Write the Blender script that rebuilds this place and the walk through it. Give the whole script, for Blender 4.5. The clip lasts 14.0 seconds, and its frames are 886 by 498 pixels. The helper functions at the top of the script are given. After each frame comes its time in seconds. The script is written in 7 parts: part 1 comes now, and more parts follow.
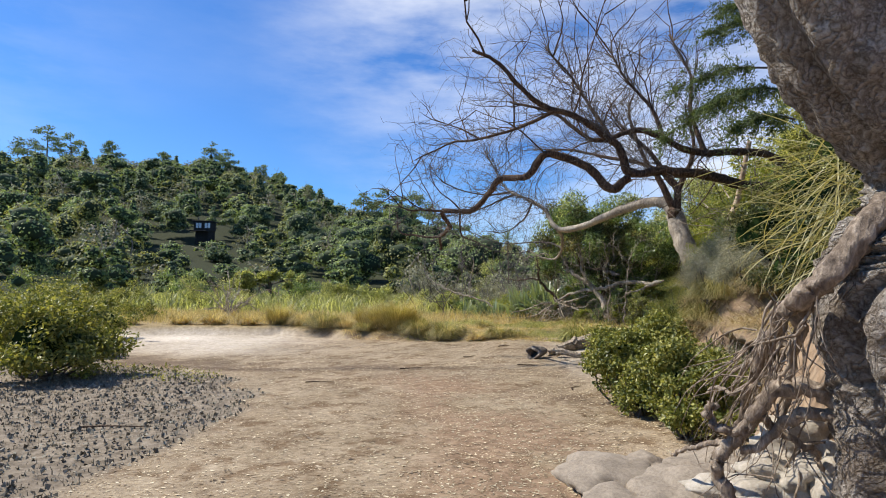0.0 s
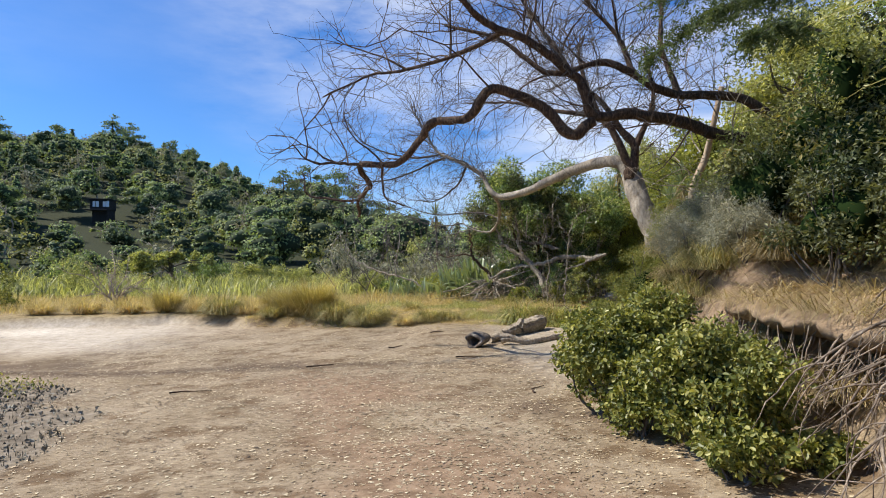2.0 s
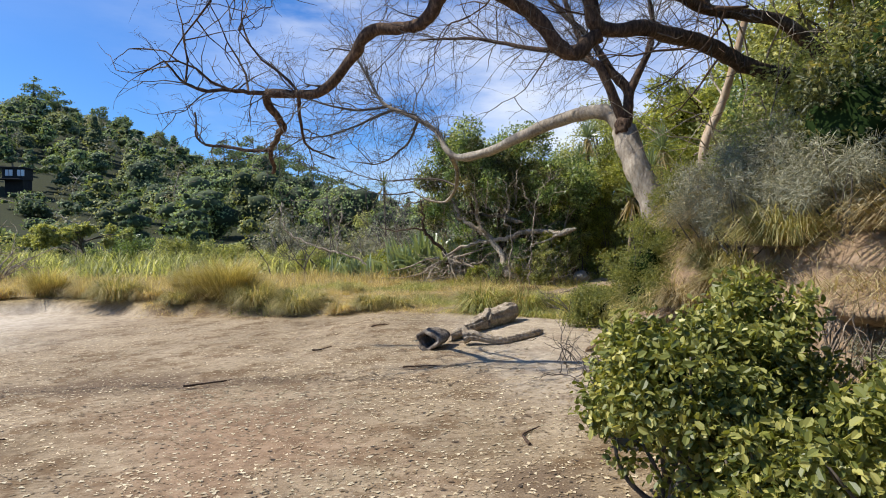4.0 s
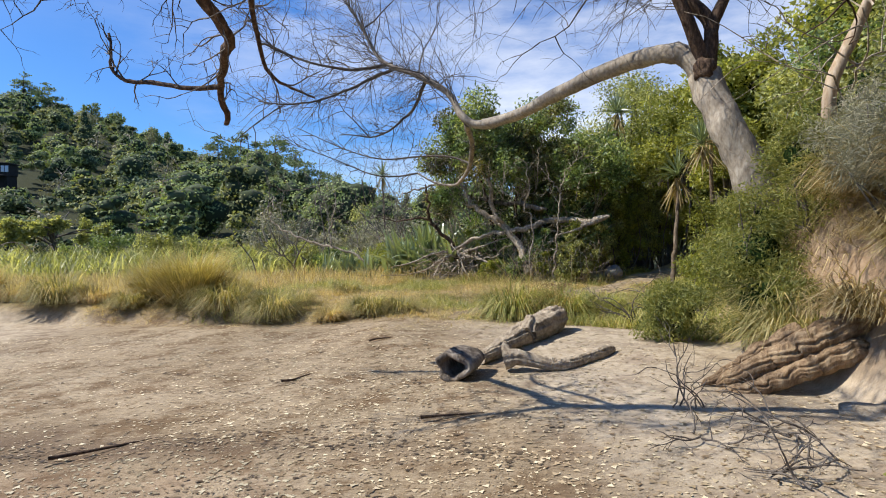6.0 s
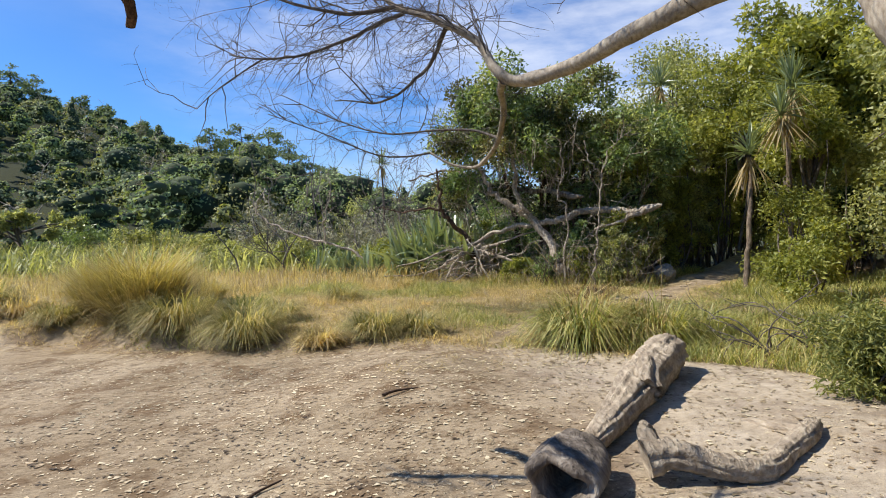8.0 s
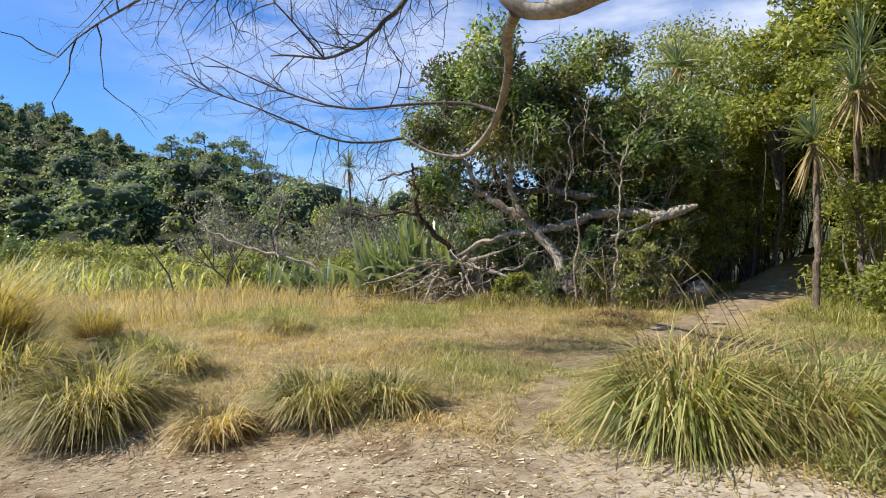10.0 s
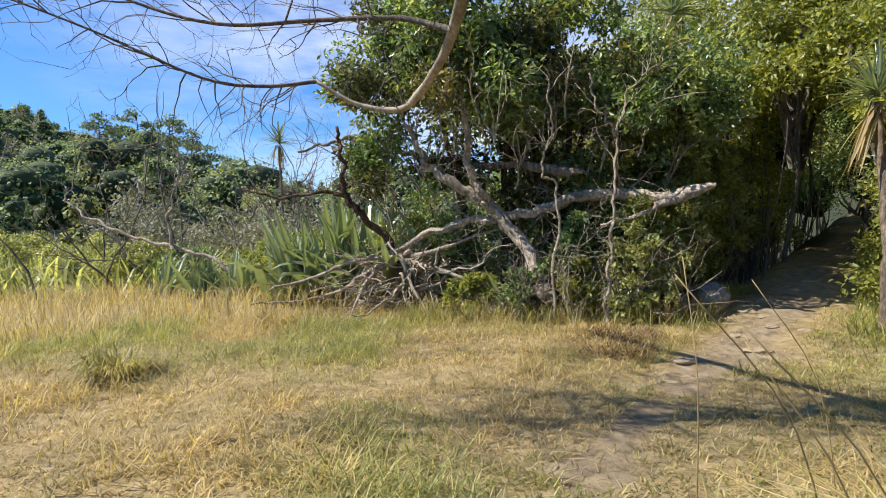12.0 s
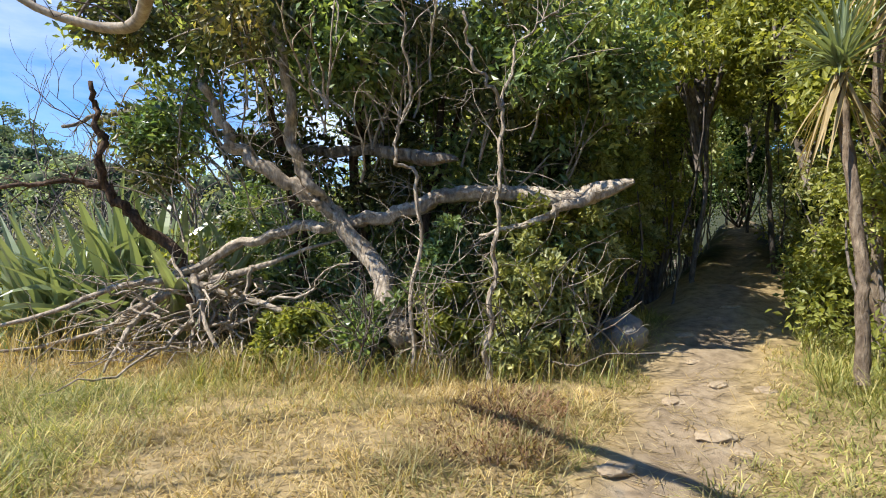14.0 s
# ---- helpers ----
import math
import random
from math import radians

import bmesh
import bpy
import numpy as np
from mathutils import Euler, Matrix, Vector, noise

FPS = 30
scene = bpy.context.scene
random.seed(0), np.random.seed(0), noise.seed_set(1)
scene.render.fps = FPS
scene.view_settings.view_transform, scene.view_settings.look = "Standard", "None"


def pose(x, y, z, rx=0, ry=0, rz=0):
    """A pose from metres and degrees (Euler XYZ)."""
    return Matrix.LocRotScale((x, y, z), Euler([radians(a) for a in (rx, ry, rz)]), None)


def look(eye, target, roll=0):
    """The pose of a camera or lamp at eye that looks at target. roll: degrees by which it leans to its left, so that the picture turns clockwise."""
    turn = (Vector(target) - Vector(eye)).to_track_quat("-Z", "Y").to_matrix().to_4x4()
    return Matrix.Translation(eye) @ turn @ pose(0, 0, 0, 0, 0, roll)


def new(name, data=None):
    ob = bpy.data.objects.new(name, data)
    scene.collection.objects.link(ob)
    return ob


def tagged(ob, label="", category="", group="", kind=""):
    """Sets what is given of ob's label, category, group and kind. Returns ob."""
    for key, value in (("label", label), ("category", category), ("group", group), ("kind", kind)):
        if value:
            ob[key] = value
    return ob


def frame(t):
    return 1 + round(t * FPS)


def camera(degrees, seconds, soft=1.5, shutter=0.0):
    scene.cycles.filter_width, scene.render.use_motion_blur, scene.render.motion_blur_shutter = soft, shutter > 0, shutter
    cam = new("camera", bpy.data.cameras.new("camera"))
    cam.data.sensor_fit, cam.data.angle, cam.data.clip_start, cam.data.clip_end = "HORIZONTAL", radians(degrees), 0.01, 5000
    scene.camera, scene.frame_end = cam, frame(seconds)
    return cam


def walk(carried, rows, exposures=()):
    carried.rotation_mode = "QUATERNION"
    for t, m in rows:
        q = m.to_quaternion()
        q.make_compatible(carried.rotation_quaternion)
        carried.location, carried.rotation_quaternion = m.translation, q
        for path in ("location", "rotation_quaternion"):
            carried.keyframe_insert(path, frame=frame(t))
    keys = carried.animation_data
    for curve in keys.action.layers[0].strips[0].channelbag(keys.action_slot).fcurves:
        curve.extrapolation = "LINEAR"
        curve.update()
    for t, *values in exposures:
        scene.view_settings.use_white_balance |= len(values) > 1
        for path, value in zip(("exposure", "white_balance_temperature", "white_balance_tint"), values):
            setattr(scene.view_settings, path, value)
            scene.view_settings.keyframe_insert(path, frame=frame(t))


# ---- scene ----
cam = camera(75.3, 14.0, 1.0)
PATH = [
    (0, (0.69, -0.638, 1.808), (0.541, 1.353, 1.919), 0.7),
    (0.5, (0.629, 0.044, 1.816), (0.553, 2.04, 1.903), -0.4),
    (1, (0.607, 0.657, 1.766), (0.615, 2.655, 1.845), -0.3),
    (1.5, (0.536, 1.393, 1.7), (0.616, 3.39, 1.764), -0.3),
    (2, (0.621, 2.062, 1.649), (0.73, 4.058, 1.695), -0.1),
    (2.5, (0.678, 2.82, 1.602), (0.891, 4.809, 1.629), -0.1),
    (2.7, (0.714, 3.081, 1.615), (0.928, 5.069, 1.619), 0.3),
    (4.8, (0.969, 6.028, 1.533), (1.274, 8.005, 1.494), -0.2),
    (5, (0.987, 6.271, 1.482), (1.265, 8.252, 1.481), -0.3),
    (5.5, (0.957, 7.023, 1.448), (1.254, 9.0, 1.41), -0.2),
    (6, (0.939, 7.681, 1.385), (1.225, 9.66, 1.341), -0.2),
    (6.5, (0.915, 8.388, 1.39), (1.171, 10.371, 1.333), -0.1),
    (7, (0.911, 9.052, 1.357), (1.197, 11.029, 1.278), -0.4),
    (7.5, (0.907, 9.75, 1.344), (1.202, 11.727, 1.264), -0.5),
    (8, (0.85, 10.46, 1.357), (1.15, 12.436, 1.295), -0.3),
    (8.2, (0.849, 10.725, 1.309), (1.181, 12.697, 1.262), -0.4),
    (10.3, (1.242, 13.84, 1.3), (1.669, 15.794, 1.278), -0.5),
    (10.5, (1.288, 14.146, 1.338), (1.752, 16.091, 1.3), -0.6),
    (11, (1.491, 14.775, 1.374), (1.945, 16.722, 1.326), -0.4),
    (11.5, (1.766, 15.455, 1.35), (2.303, 17.381, 1.283), -0.4),
    (12, (1.993, 16.142, 1.361), (2.554, 18.06, 1.29), -0.3),
    (12.5, (2.293, 16.756, 1.396), (2.904, 18.659, 1.327), -0.4),
    (13, (2.608, 17.313, 1.405), (3.309, 19.185, 1.332), -0.3),
    (13.5, (3.024, 17.865, 1.4), (3.865, 19.677, 1.305), -0.2),
    (14, (3.45, 18.423, 1.391), (4.375, 20.195, 1.347), 0.2),
]
walk(cam, [(t, look(eye, target, roll)) for t, eye, target, roll in PATH], [(0, 0.38), (5, 0.4), (8, 0.43), (11, 0.58), (12.5, 0.68), (14, 0.86)])

# ---- light and sky ----
SUN_DIR = Vector((-0.84, 0.14, 1.0)).normalized()
sun_data = bpy.data.lights.new("sun", "SUN")
sun_data.energy, sun_data.angle, sun_data.color = 5.0, radians(0.55), (1.0, 0.95, 0.86)
sun = new("sun", sun_data)
sun.rotation_euler = (-SUN_DIR).to_track_quat("-Z", "Y").to_euler()

world = bpy.data.worlds.new("sky")
scene.world = world
world.use_nodes = True
wn, wl = world.node_tree.nodes, world.node_tree.links
wn.clear()
w_out, w_bg, w_sky = wn.new("ShaderNodeOutputWorld"), wn.new("ShaderNodeBackground"), wn.new("ShaderNodeTexSky")
w_sky.sky_type, w_sky.sun_disc = "NISHITA", False
w_sky.sun_elevation = math.asin(SUN_DIR.z)
w_sky.sun_rotation = math.atan2(SUN_DIR.x, SUN_DIR.y)
w_sky.air_density, w_sky.dust_density, w_sky.ozone_density = 1.0, 0.3, 2.5
w_co, w_map, w_noise, w_noise2 = wn.new("ShaderNodeTexCoord"), wn.new("ShaderNodeMapping"), wn.new("ShaderNodeTexNoise"), wn.new("ShaderNodeTexNoise")
w_map.inputs["Scale"].default_value = (1.6, 1.6, 5.5)
w_map.inputs["Rotation"].default_value = (0.12, 0.1, 0.5)
w_noise.inputs["Scale"].default_value, w_noise.inputs["Detail"].default_value, w_noise.inputs["Roughness"].default_value = 1.5, 7.0, 0.58
w_noise2.inputs["Scale"].default_value, w_noise2.inputs["Detail"].default_value = 0.9, 2.0
w_ramp, w_ramp2, w_mul, w_mix = wn.new("ShaderNodeValToRGB"), wn.new("ShaderNodeValToRGB"), wn.new("ShaderNodeMath"), wn.new("ShaderNodeMix")
w_ramp.color_ramp.elements[0].position, w_ramp.color_ramp.elements[1].position = 0.4, 0.75
w_ramp2.color_ramp.elements[0].position, w_ramp2.color_ramp.elements[1].position = 0.5, 0.78
w_mul.operation = "MULTIPLY"
w_mix.data_type = "RGBA"
w_mix.inputs["B"].default_value = (7.5, 7.7, 8.2, 1.0)
w_tint = wn.new("ShaderNodeMix")
w_tint.data_type, w_tint.blend_type = "RGBA", "MULTIPLY"
w_tint.inputs["Factor"].default_value = 1.0
w_tint.inputs["B"].default_value = (0.39, 0.69, 1.09, 1.0)
wl.new(w_sky.outputs["Color"], w_tint.inputs["A"])
wl.new(w_co.outputs["Generated"], w_map.inputs["Vector"])
wl.new(w_map.outputs["Vector"], w_noise.inputs["Vector"])
wl.new(w_co.outputs["Generated"], w_noise2.inputs["Vector"])
w_dot, w_bias, w_sum = wn.new("ShaderNodeVectorMath"), wn.new("ShaderNodeMapRange"), wn.new("ShaderNodeMath")
w_dot.operation = "DOT_PRODUCT"
w_dot.inputs[1].default_value = Vector((0.35, 0.9, 0.2)).normalized()
w_bias.inputs["From Min"].default_value, w_bias.inputs["From Max"].default_value = 0.72, 1.0
w_bias.inputs["To Min"].default_value, w_bias.inputs["To Max"].default_value = -0.02, 0.17
w_sum.operation = "ADD"
wl.new(w_co.outputs["Generated"], w_dot.inputs[0])
wl.new(w_dot.outputs["Value"], w_bias.inputs["Value"])
wl.new(w_noise2.outputs["Fac"], w_sum.inputs[0])
wl.new(w_bias.outputs["Result"], w_sum.inputs[1])
wl.new(w_noise.outputs["Fac"], w_ramp.inputs["Fac"])
wl.new(w_sum.outputs[0], w_ramp2.inputs["Fac"])
wl.new(w_ramp.outputs["Color"], w_mul.inputs[0])
wl.new(w_ramp2.outputs["Color"], w_mul.inputs[1])
wl.new(w_mul.outputs[0], w_mix.inputs["Factor"])
wl.new(w_tint.outputs["Result"], w_mix.inputs["A"])
wl.new(w_mix.outputs["Result"], w_bg.inputs["Color"])
w_bg.inputs["Strength"].default_value = 0.112
wl.new(w_bg.outputs["Background"], w_out.inputs["Surface"])


# ---- materials ----
def shader(name):
    m = bpy.data.materials.new(name)
    m.use_nodes = True
    nt = m.node_tree
    return m, nt, nt.nodes["Principled BSDF"], nt.nodes["Material Output"]


def tex_noise(nt, scale, detail=4.0, rough=0.55, stretch=None):
    n = nt.nodes.new("ShaderNodeTexNoise")
    n.inputs["Scale"].default_value, n.inputs["Detail"].default_value, n.inputs["Roughness"].default_value = scale, detail, rough
    co = nt.nodes.new("ShaderNodeTexCoord")
    mp = nt.nodes.new("ShaderNodeMapping")
    if stretch:
        mp.inputs["Scale"].default_value = stretch
    nt.links.new(co.outputs["Object"], mp.inputs["Vector"])
    nt.links.new(mp.outputs["Vector"], n.inputs["Vector"])
    return n.outputs["Fac"]


def ramp(nt, fac, *stops):
    r = nt.nodes.new("ShaderNodeValToRGB")
    el = r.color_ramp.elements
    while len(el) < len(stops):
        el.new(0.5)
    for e, (p, c) in zip(el, stops):
        e.position, e.color = p, (*c, 1.0) if len(c) == 3 else c
    nt.links.new(fac, r.inputs["Fac"])
    return r.outputs["Color"]


def mixed(nt, fac, a, b, mode="MIX"):
    x = nt.nodes.new("ShaderNodeMix")
    x.data_type, x.blend_type = "RGBA", mode
    for key, v in (("Factor", fac), ("A", a), ("B", b)):
        if isinstance(v, (int, float)):
            x.inputs[key].default_value = v
        elif isinstance(v, tuple):
            x.inputs[key].default_value = (*v, 1.0)
        else:
            nt.links.new(v, x.inputs[key])
    return x.outputs["Result"]


def relief(nt, bsdf, height, strength, distance):
    b = nt.nodes.new("ShaderNodeBump")
    b.inputs["Strength"].default_value, b.inputs["Distance"].default_value = strength, distance
    nt.links.new(height, b.inputs["Height"])
    nt.links.new(b.outputs["Normal"], bsdf.inputs["Normal"])


def leaf_material(name, c1, c2, c3, rough=0.5, glow=0.3, patch=0.6, hues=None):
    """Leaves: colour by leaf, with larger patches, and light passing through."""
    m, nt, bsdf, out = shader(name)
    geo = nt.nodes.new("ShaderNodeNewGeometry")
    col = ramp(nt, geo.outputs["Random Per Island"], (0.0, c1), (0.55, c2), (1.0, c3))
    big = ramp(nt, tex_noise(nt, patch, 3.0), (0.3, (0.62, 0.66, 0.6)), (0.7, (1.15, 1.12, 1.0)))
    col = mixed(nt, 1.0, col, big, "MULTIPLY")
    if hues:
        col = mixed(nt, 1.0, col, ramp(nt, tex_noise(nt, hues, 1.0), (0.28, (0.55, 0.68, 0.62)), (0.42, (1.05, 1.05, 0.9)), (0.52, (0.7, 0.78, 0.72)), (0.6, (1.6, 1.4, 1.1)), (0.75, (1.3, 1.05, 1.0))), "MULTIPLY")
    nt.links.new(col, bsdf.inputs["Base Color"])
    bsdf.inputs["Roughness"].default_value = rough
    bsdf.inputs["Specular IOR Level"].default_value = 0.8 if rough < 0.42 else 0.5
    tr, mx = nt.nodes.new("ShaderNodeBsdfTranslucent"), nt.nodes.new("ShaderNodeMixShader")
    nt.links.new(mixed(nt, 1.0, col, (1.25, 1.2, 0.6), "MULTIPLY"), tr.inputs["Color"])
    mx.inputs["Fac"].default_value = glow
    nt.links.new(bsdf.outputs["BSDF"], mx.inputs[1])
    nt.links.new(tr.outputs["BSDF"], mx.inputs[2])
    nt.links.new(mx.outputs["Shader"], out.inputs["Surface"])
    return m


def bark_material(name, dark, mid, light, scale=9.0, bump=0.6, stretch=(1, 1, 0.35)):
    m, nt, bsdf, out = shader(name)
    fine = tex_noise(nt, scale * 4, 6.0, 0.65, stretch)
    big = tex_noise(nt, scale * 0.45, 4.0, 0.6)
    col = ramp(nt, fine, (0.28, dark), (0.5, mid), (0.72, light))
    col = mixed(nt, 1.0, col, ramp(nt, big, (0.3, (0.6, 0.58, 0.56)), (0.7, (1.2, 1.18, 1.12))), "MULTIPLY")
    nt.links.new(col, bsdf.inputs["Base Color"])
    bsdf.inputs["Roughness"].default_value = 0.9
    bsdf.inputs["Specular IOR Level"].default_value = 0.2
    relief(nt, bsdf, fine, bump, 0.05)
    return m


def plated_bark(name):
    """Old bark broken into plates by dark cracks, grey with lichen."""
    m, nt, bsdf, out = shader(name)
    co, mp, vo = nt.nodes.new("ShaderNodeTexCoord"), nt.nodes.new("ShaderNodeMapping"), nt.nodes.new("ShaderNodeTexVoronoi")
    bend = nt.nodes.new("ShaderNodeTexNoise")
    bend.inputs["Scale"].default_value, bend.inputs["Detail"].default_value = 5.0, 5.0
    mp.inputs["Scale"].default_value = (1, 1, 0.28)
    nt.links.new(co.outputs["Object"], bend.inputs["Vector"])
    warp = mixed(nt, 0.55, co.outputs["Object"], bend.outputs["Color"], "ADD")
    nt.links.new(warp, mp.inputs["Vector"])
    nt.links.new(mp.outputs["Vector"], vo.inputs["Vector"])
    vo.feature = "DISTANCE_TO_EDGE"
    vo.inputs["Scale"].default_value = 15.0
    fine = tex_noise(nt, 40.0, 7.0, 0.7)
    plate = ramp(nt, fine, (0.28, (0.14, 0.12, 0.1)), (0.5, (0.44, 0.4, 0.355)), (0.72, (0.68, 0.64, 0.58)))
    crack = ramp(nt, vo.outputs["Distance"], (0.0, (0.5, 0.46, 0.42)), (0.12, (0.82, 0.8, 0.78)), (0.3, (1.0, 1.0, 1.0)))
    col = mixed(nt, 1.0, plate, crack, "MULTIPLY")
    big = ramp(nt, tex_noise(nt, 2.2, 4.0), (0.35, (0.6, 0.54, 0.48)), (0.65, (1.1, 1.1, 1.08)))
    nt.links.new(mixed(nt, 1.0, col, big, "MULTIPLY"), bsdf.inputs["Base Color"])
    bsdf.inputs["Roughness"].default_value = 0.95
    bsdf.inputs["Specular IOR Level"].default_value = 0.15
    relief(nt, bsdf, mixed(nt, 0.65, ramp(nt, vo.outputs["Distance"], (0.0, (0, 0, 0)), (0.3, (1, 1, 1))), fine), 1.0, 0.06)
    return m


M_BARK_PLATED = plated_bark("plated_lichen_grey_bark")
M_LEAF_DARK = leaf_material("dark_glossy_leaf", (0.105, 0.146, 0.052), (0.218, 0.292, 0.11), (0.478, 0.584, 0.302), 0.4, 0.45, hues=1.1)
M_LEAF_BANK = leaf_material("dull_bank_leaf", (0.058, 0.065, 0.029), (0.13, 0.137, 0.058), (0.312, 0.299, 0.15), 0.5, 0.35, hues=1.1)
M_LEAF_MANGROVE = leaf_material("mangrove_leaf", (0.095, 0.121, 0.026), (0.248, 0.258, 0.059), (0.585, 0.538, 0.184), 0.47, 0.35, 1.6)
M_LEAF_OLIVE = leaf_material("olive_leaf", (0.194, 0.213, 0.079), (0.389, 0.405, 0.161), (0.723, 0.707, 0.358), 0.45, 0.48)
M_LEAF_BRIGHT = leaf_material("bright_leaf", (0.167, 0.192, 0.044), (0.333, 0.354, 0.082), (0.549, 0.537, 0.164), 0.45, 0.5)
M_LEAF_FEATHER = leaf_material("feathery_leaf", (0.146, 0.171, 0.051), (0.264, 0.281, 0.083), (0.439, 0.411, 0.139), 0.6, 0.4)
M_LEAF_SPRAY = leaf_material("green_feathery_leaf", (0.06, 0.09, 0.03), (0.11, 0.15, 0.05), (0.18, 0.22, 0.085), 0.6, 0.35)
M_LEAF_GREY = leaf_material("grey_dry_foliage", (0.217, 0.207, 0.162), (0.37, 0.348, 0.261), (0.587, 0.544, 0.413), 0.8, 0.2)
M_WOODS = leaf_material("hill_foliage", (0.125, 0.165, 0.088), (0.222, 0.282, 0.144), (0.37, 0.423, 0.222), 0.7, 0.3, 0.05)
M_HILL = (M_WOODS, leaf_material("hill_green_foliage", (0.171, 0.239, 0.096), (0.295, 0.375, 0.155), (0.477, 0.536, 0.227), 0.7, 0.3, 0.08), leaf_material("hill_olive_foliage", (0.203, 0.227, 0.085), (0.321, 0.338, 0.135), (0.49, 0.473, 0.203), 0.7, 0.3, 0.08), leaf_material("hill_grey_foliage", (0.186, 0.177, 0.126), (0.304, 0.288, 0.203), (0.456, 0.423, 0.312), 0.8, 0.2, 0.08))
M_BLADE_DRY = leaf_material("dry_grass", (0.359, 0.27, 0.121), (0.56, 0.434, 0.222), (0.803, 0.664, 0.406), 0.65, 0.45, 1.6)
M_BLADE_MIX = leaf_material("green_and_dry_grass", (0.221, 0.222, 0.084), (0.419, 0.371, 0.162), (0.749, 0.616, 0.354), 0.6, 0.45, 1.6)
M_BLADE_GREEN = leaf_material("green_grass", (0.181, 0.205, 0.062), (0.363, 0.378, 0.118), (0.748, 0.648, 0.328), 0.55, 0.45, 0.9)
M_BLADE_GOLD = leaf_material("golden_rush", (0.33, 0.27, 0.1), (0.52, 0.42, 0.17), (0.72, 0.6, 0.3), 0.6, 0.35, 0.9)
M_FLAX = leaf_material("flax_leaf", (0.103, 0.15, 0.073), (0.236, 0.291, 0.163), (0.472, 0.516, 0.393), 0.3, 0.3, 1.5)
M_STRAW = leaf_material("hanging_dry_leaf", (0.21, 0.15, 0.07), (0.42, 0.315, 0.165), (0.7, 0.57, 0.36), 0.6, 0.35, 1.5)
M_DEAD = leaf_material("red_brown_dead_growth", (0.12, 0.065, 0.035), (0.24, 0.135, 0.075), (0.42, 0.27, 0.15), 0.8, 0.2, 1.5)
M_SEDGE = leaf_material("pale_hanging_sedge", (0.26, 0.25, 0.13), (0.43, 0.4, 0.24), (0.66, 0.61, 0.42), 0.5, 0.35, 1.5)
M_LITTER = leaf_material("leaf_litter_and_shell", (0.208, 0.14, 0.083), (0.416, 0.312, 0.203), (0.811, 0.686, 0.51), 0.7, 0.05, 0.5)

M_BARK_DARK = bark_material("dark_red_bark", (0.035, 0.024, 0.018), (0.1, 0.065, 0.045), (0.24, 0.16, 0.11), 7.0)
M_BARK_PALE = bark_material("pale_grey_bark", (0.2, 0.16, 0.12), (0.36, 0.31, 0.25), (0.5, 0.45, 0.38), 5.0, 0.35)
M_BARK_ROUGH = bark_material("furrowed_grey_bark", (0.035, 0.028, 0.022), (0.2, 0.165, 0.135), (0.42, 0.37, 0.31), 3.2, 1.0, (1, 1, 0.3))
M_TWIG = bark_material("grey_twig", (0.06, 0.05, 0.045), (0.14, 0.12, 0.105), (0.27, 0.235, 0.2), 9.0, 0.2)
M_BLEACHED = bark_material("bleached_dead_wood", (0.149, 0.119, 0.089), (0.378, 0.317, 0.25), (0.675, 0.594, 0.493), 6.0, 0.6)
M_DRIFT = bark_material("weathered_driftwood", (0.2, 0.155, 0.11), (0.42, 0.345, 0.26), (0.66, 0.57, 0.44), 5.0, 1.0, (1, 0.25, 1))
M_REDWOOD = bark_material("red_brown_split_wood", (0.12, 0.07, 0.042), (0.33, 0.23, 0.14), (0.55, 0.43, 0.29), 5.0, 1.0)
M_ROOT = bark_material("sun_bleached_root", (0.087, 0.065, 0.049), (0.275, 0.217, 0.167), (0.551, 0.464, 0.37), 7.0, 0.7)
# darker hill green: shade between the far leaf tufts, painted
M_HILL_CORE = leaf_material("hill_shade_core", (0.039, 0.055, 0.026), (0.058, 0.078, 0.036), (0.091, 0.111, 0.055), 1.0, 0.0, 0.9)
# near-black fill: the shade inside leafy crowns put into a colour
M_CORE = leaf_material("inner_shade_fill", (0.012, 0.022, 0.008), (0.02, 0.035, 0.012), (0.03, 0.05, 0.018), 1.0, 0.0)
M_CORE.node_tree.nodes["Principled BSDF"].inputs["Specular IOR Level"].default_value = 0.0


def rock_material(name, a, b, c):
    m, nt, bsdf, out = shader(name)
    fine, big = tex_noise(nt, 38.0, 7.0, 0.65), tex_noise(nt, 3.2, 5.0, 0.6)
    col = mixed(nt, 0.45, ramp(nt, big, (0.3, a), (0.52, b), (0.75, c)), ramp(nt, fine, (0.3, a), (0.7, c)))
    nt.links.new(col, bsdf.inputs["Base Color"])
    bsdf.inputs["Roughness"].default_value = 0.92
    relief(nt, bsdf, mixed(nt, 0.5, fine, big), 0.6, 0.03)
    return m


M_SOIL = rock_material("red_brown_bank_soil", (0.13, 0.08, 0.042), (0.3, 0.205, 0.12), (0.48, 0.355, 0.225))
M_ROCK = rock_material("tan_sandstone", (0.13, 0.1, 0.07), (0.28, 0.225, 0.165), (0.43, 0.365, 0.28))
M_ROCK_PALE = rock_material("pale_sandstone", (0.2, 0.165, 0.12), (0.4, 0.345, 0.27), (0.58, 0.52, 0.43))
M_TRACK_STONE = rock_material("trodden_tan_stone", (0.17, 0.12, 0.075), (0.33, 0.25, 0.155), (0.5, 0.4, 0.265))
M_ROCK_GREY = rock_material("grey_stone", (0.13, 0.12, 0.105), (0.23, 0.215, 0.19), (0.34, 0.32, 0.29))
M_WALL_DARK = rock_material("dark_stained_timber", (0.012, 0.011, 0.01), (0.025, 0.022, 0.02), (0.04, 0.036, 0.032))
m_glass, nt_g, b_g, _ = shader("window_glass")
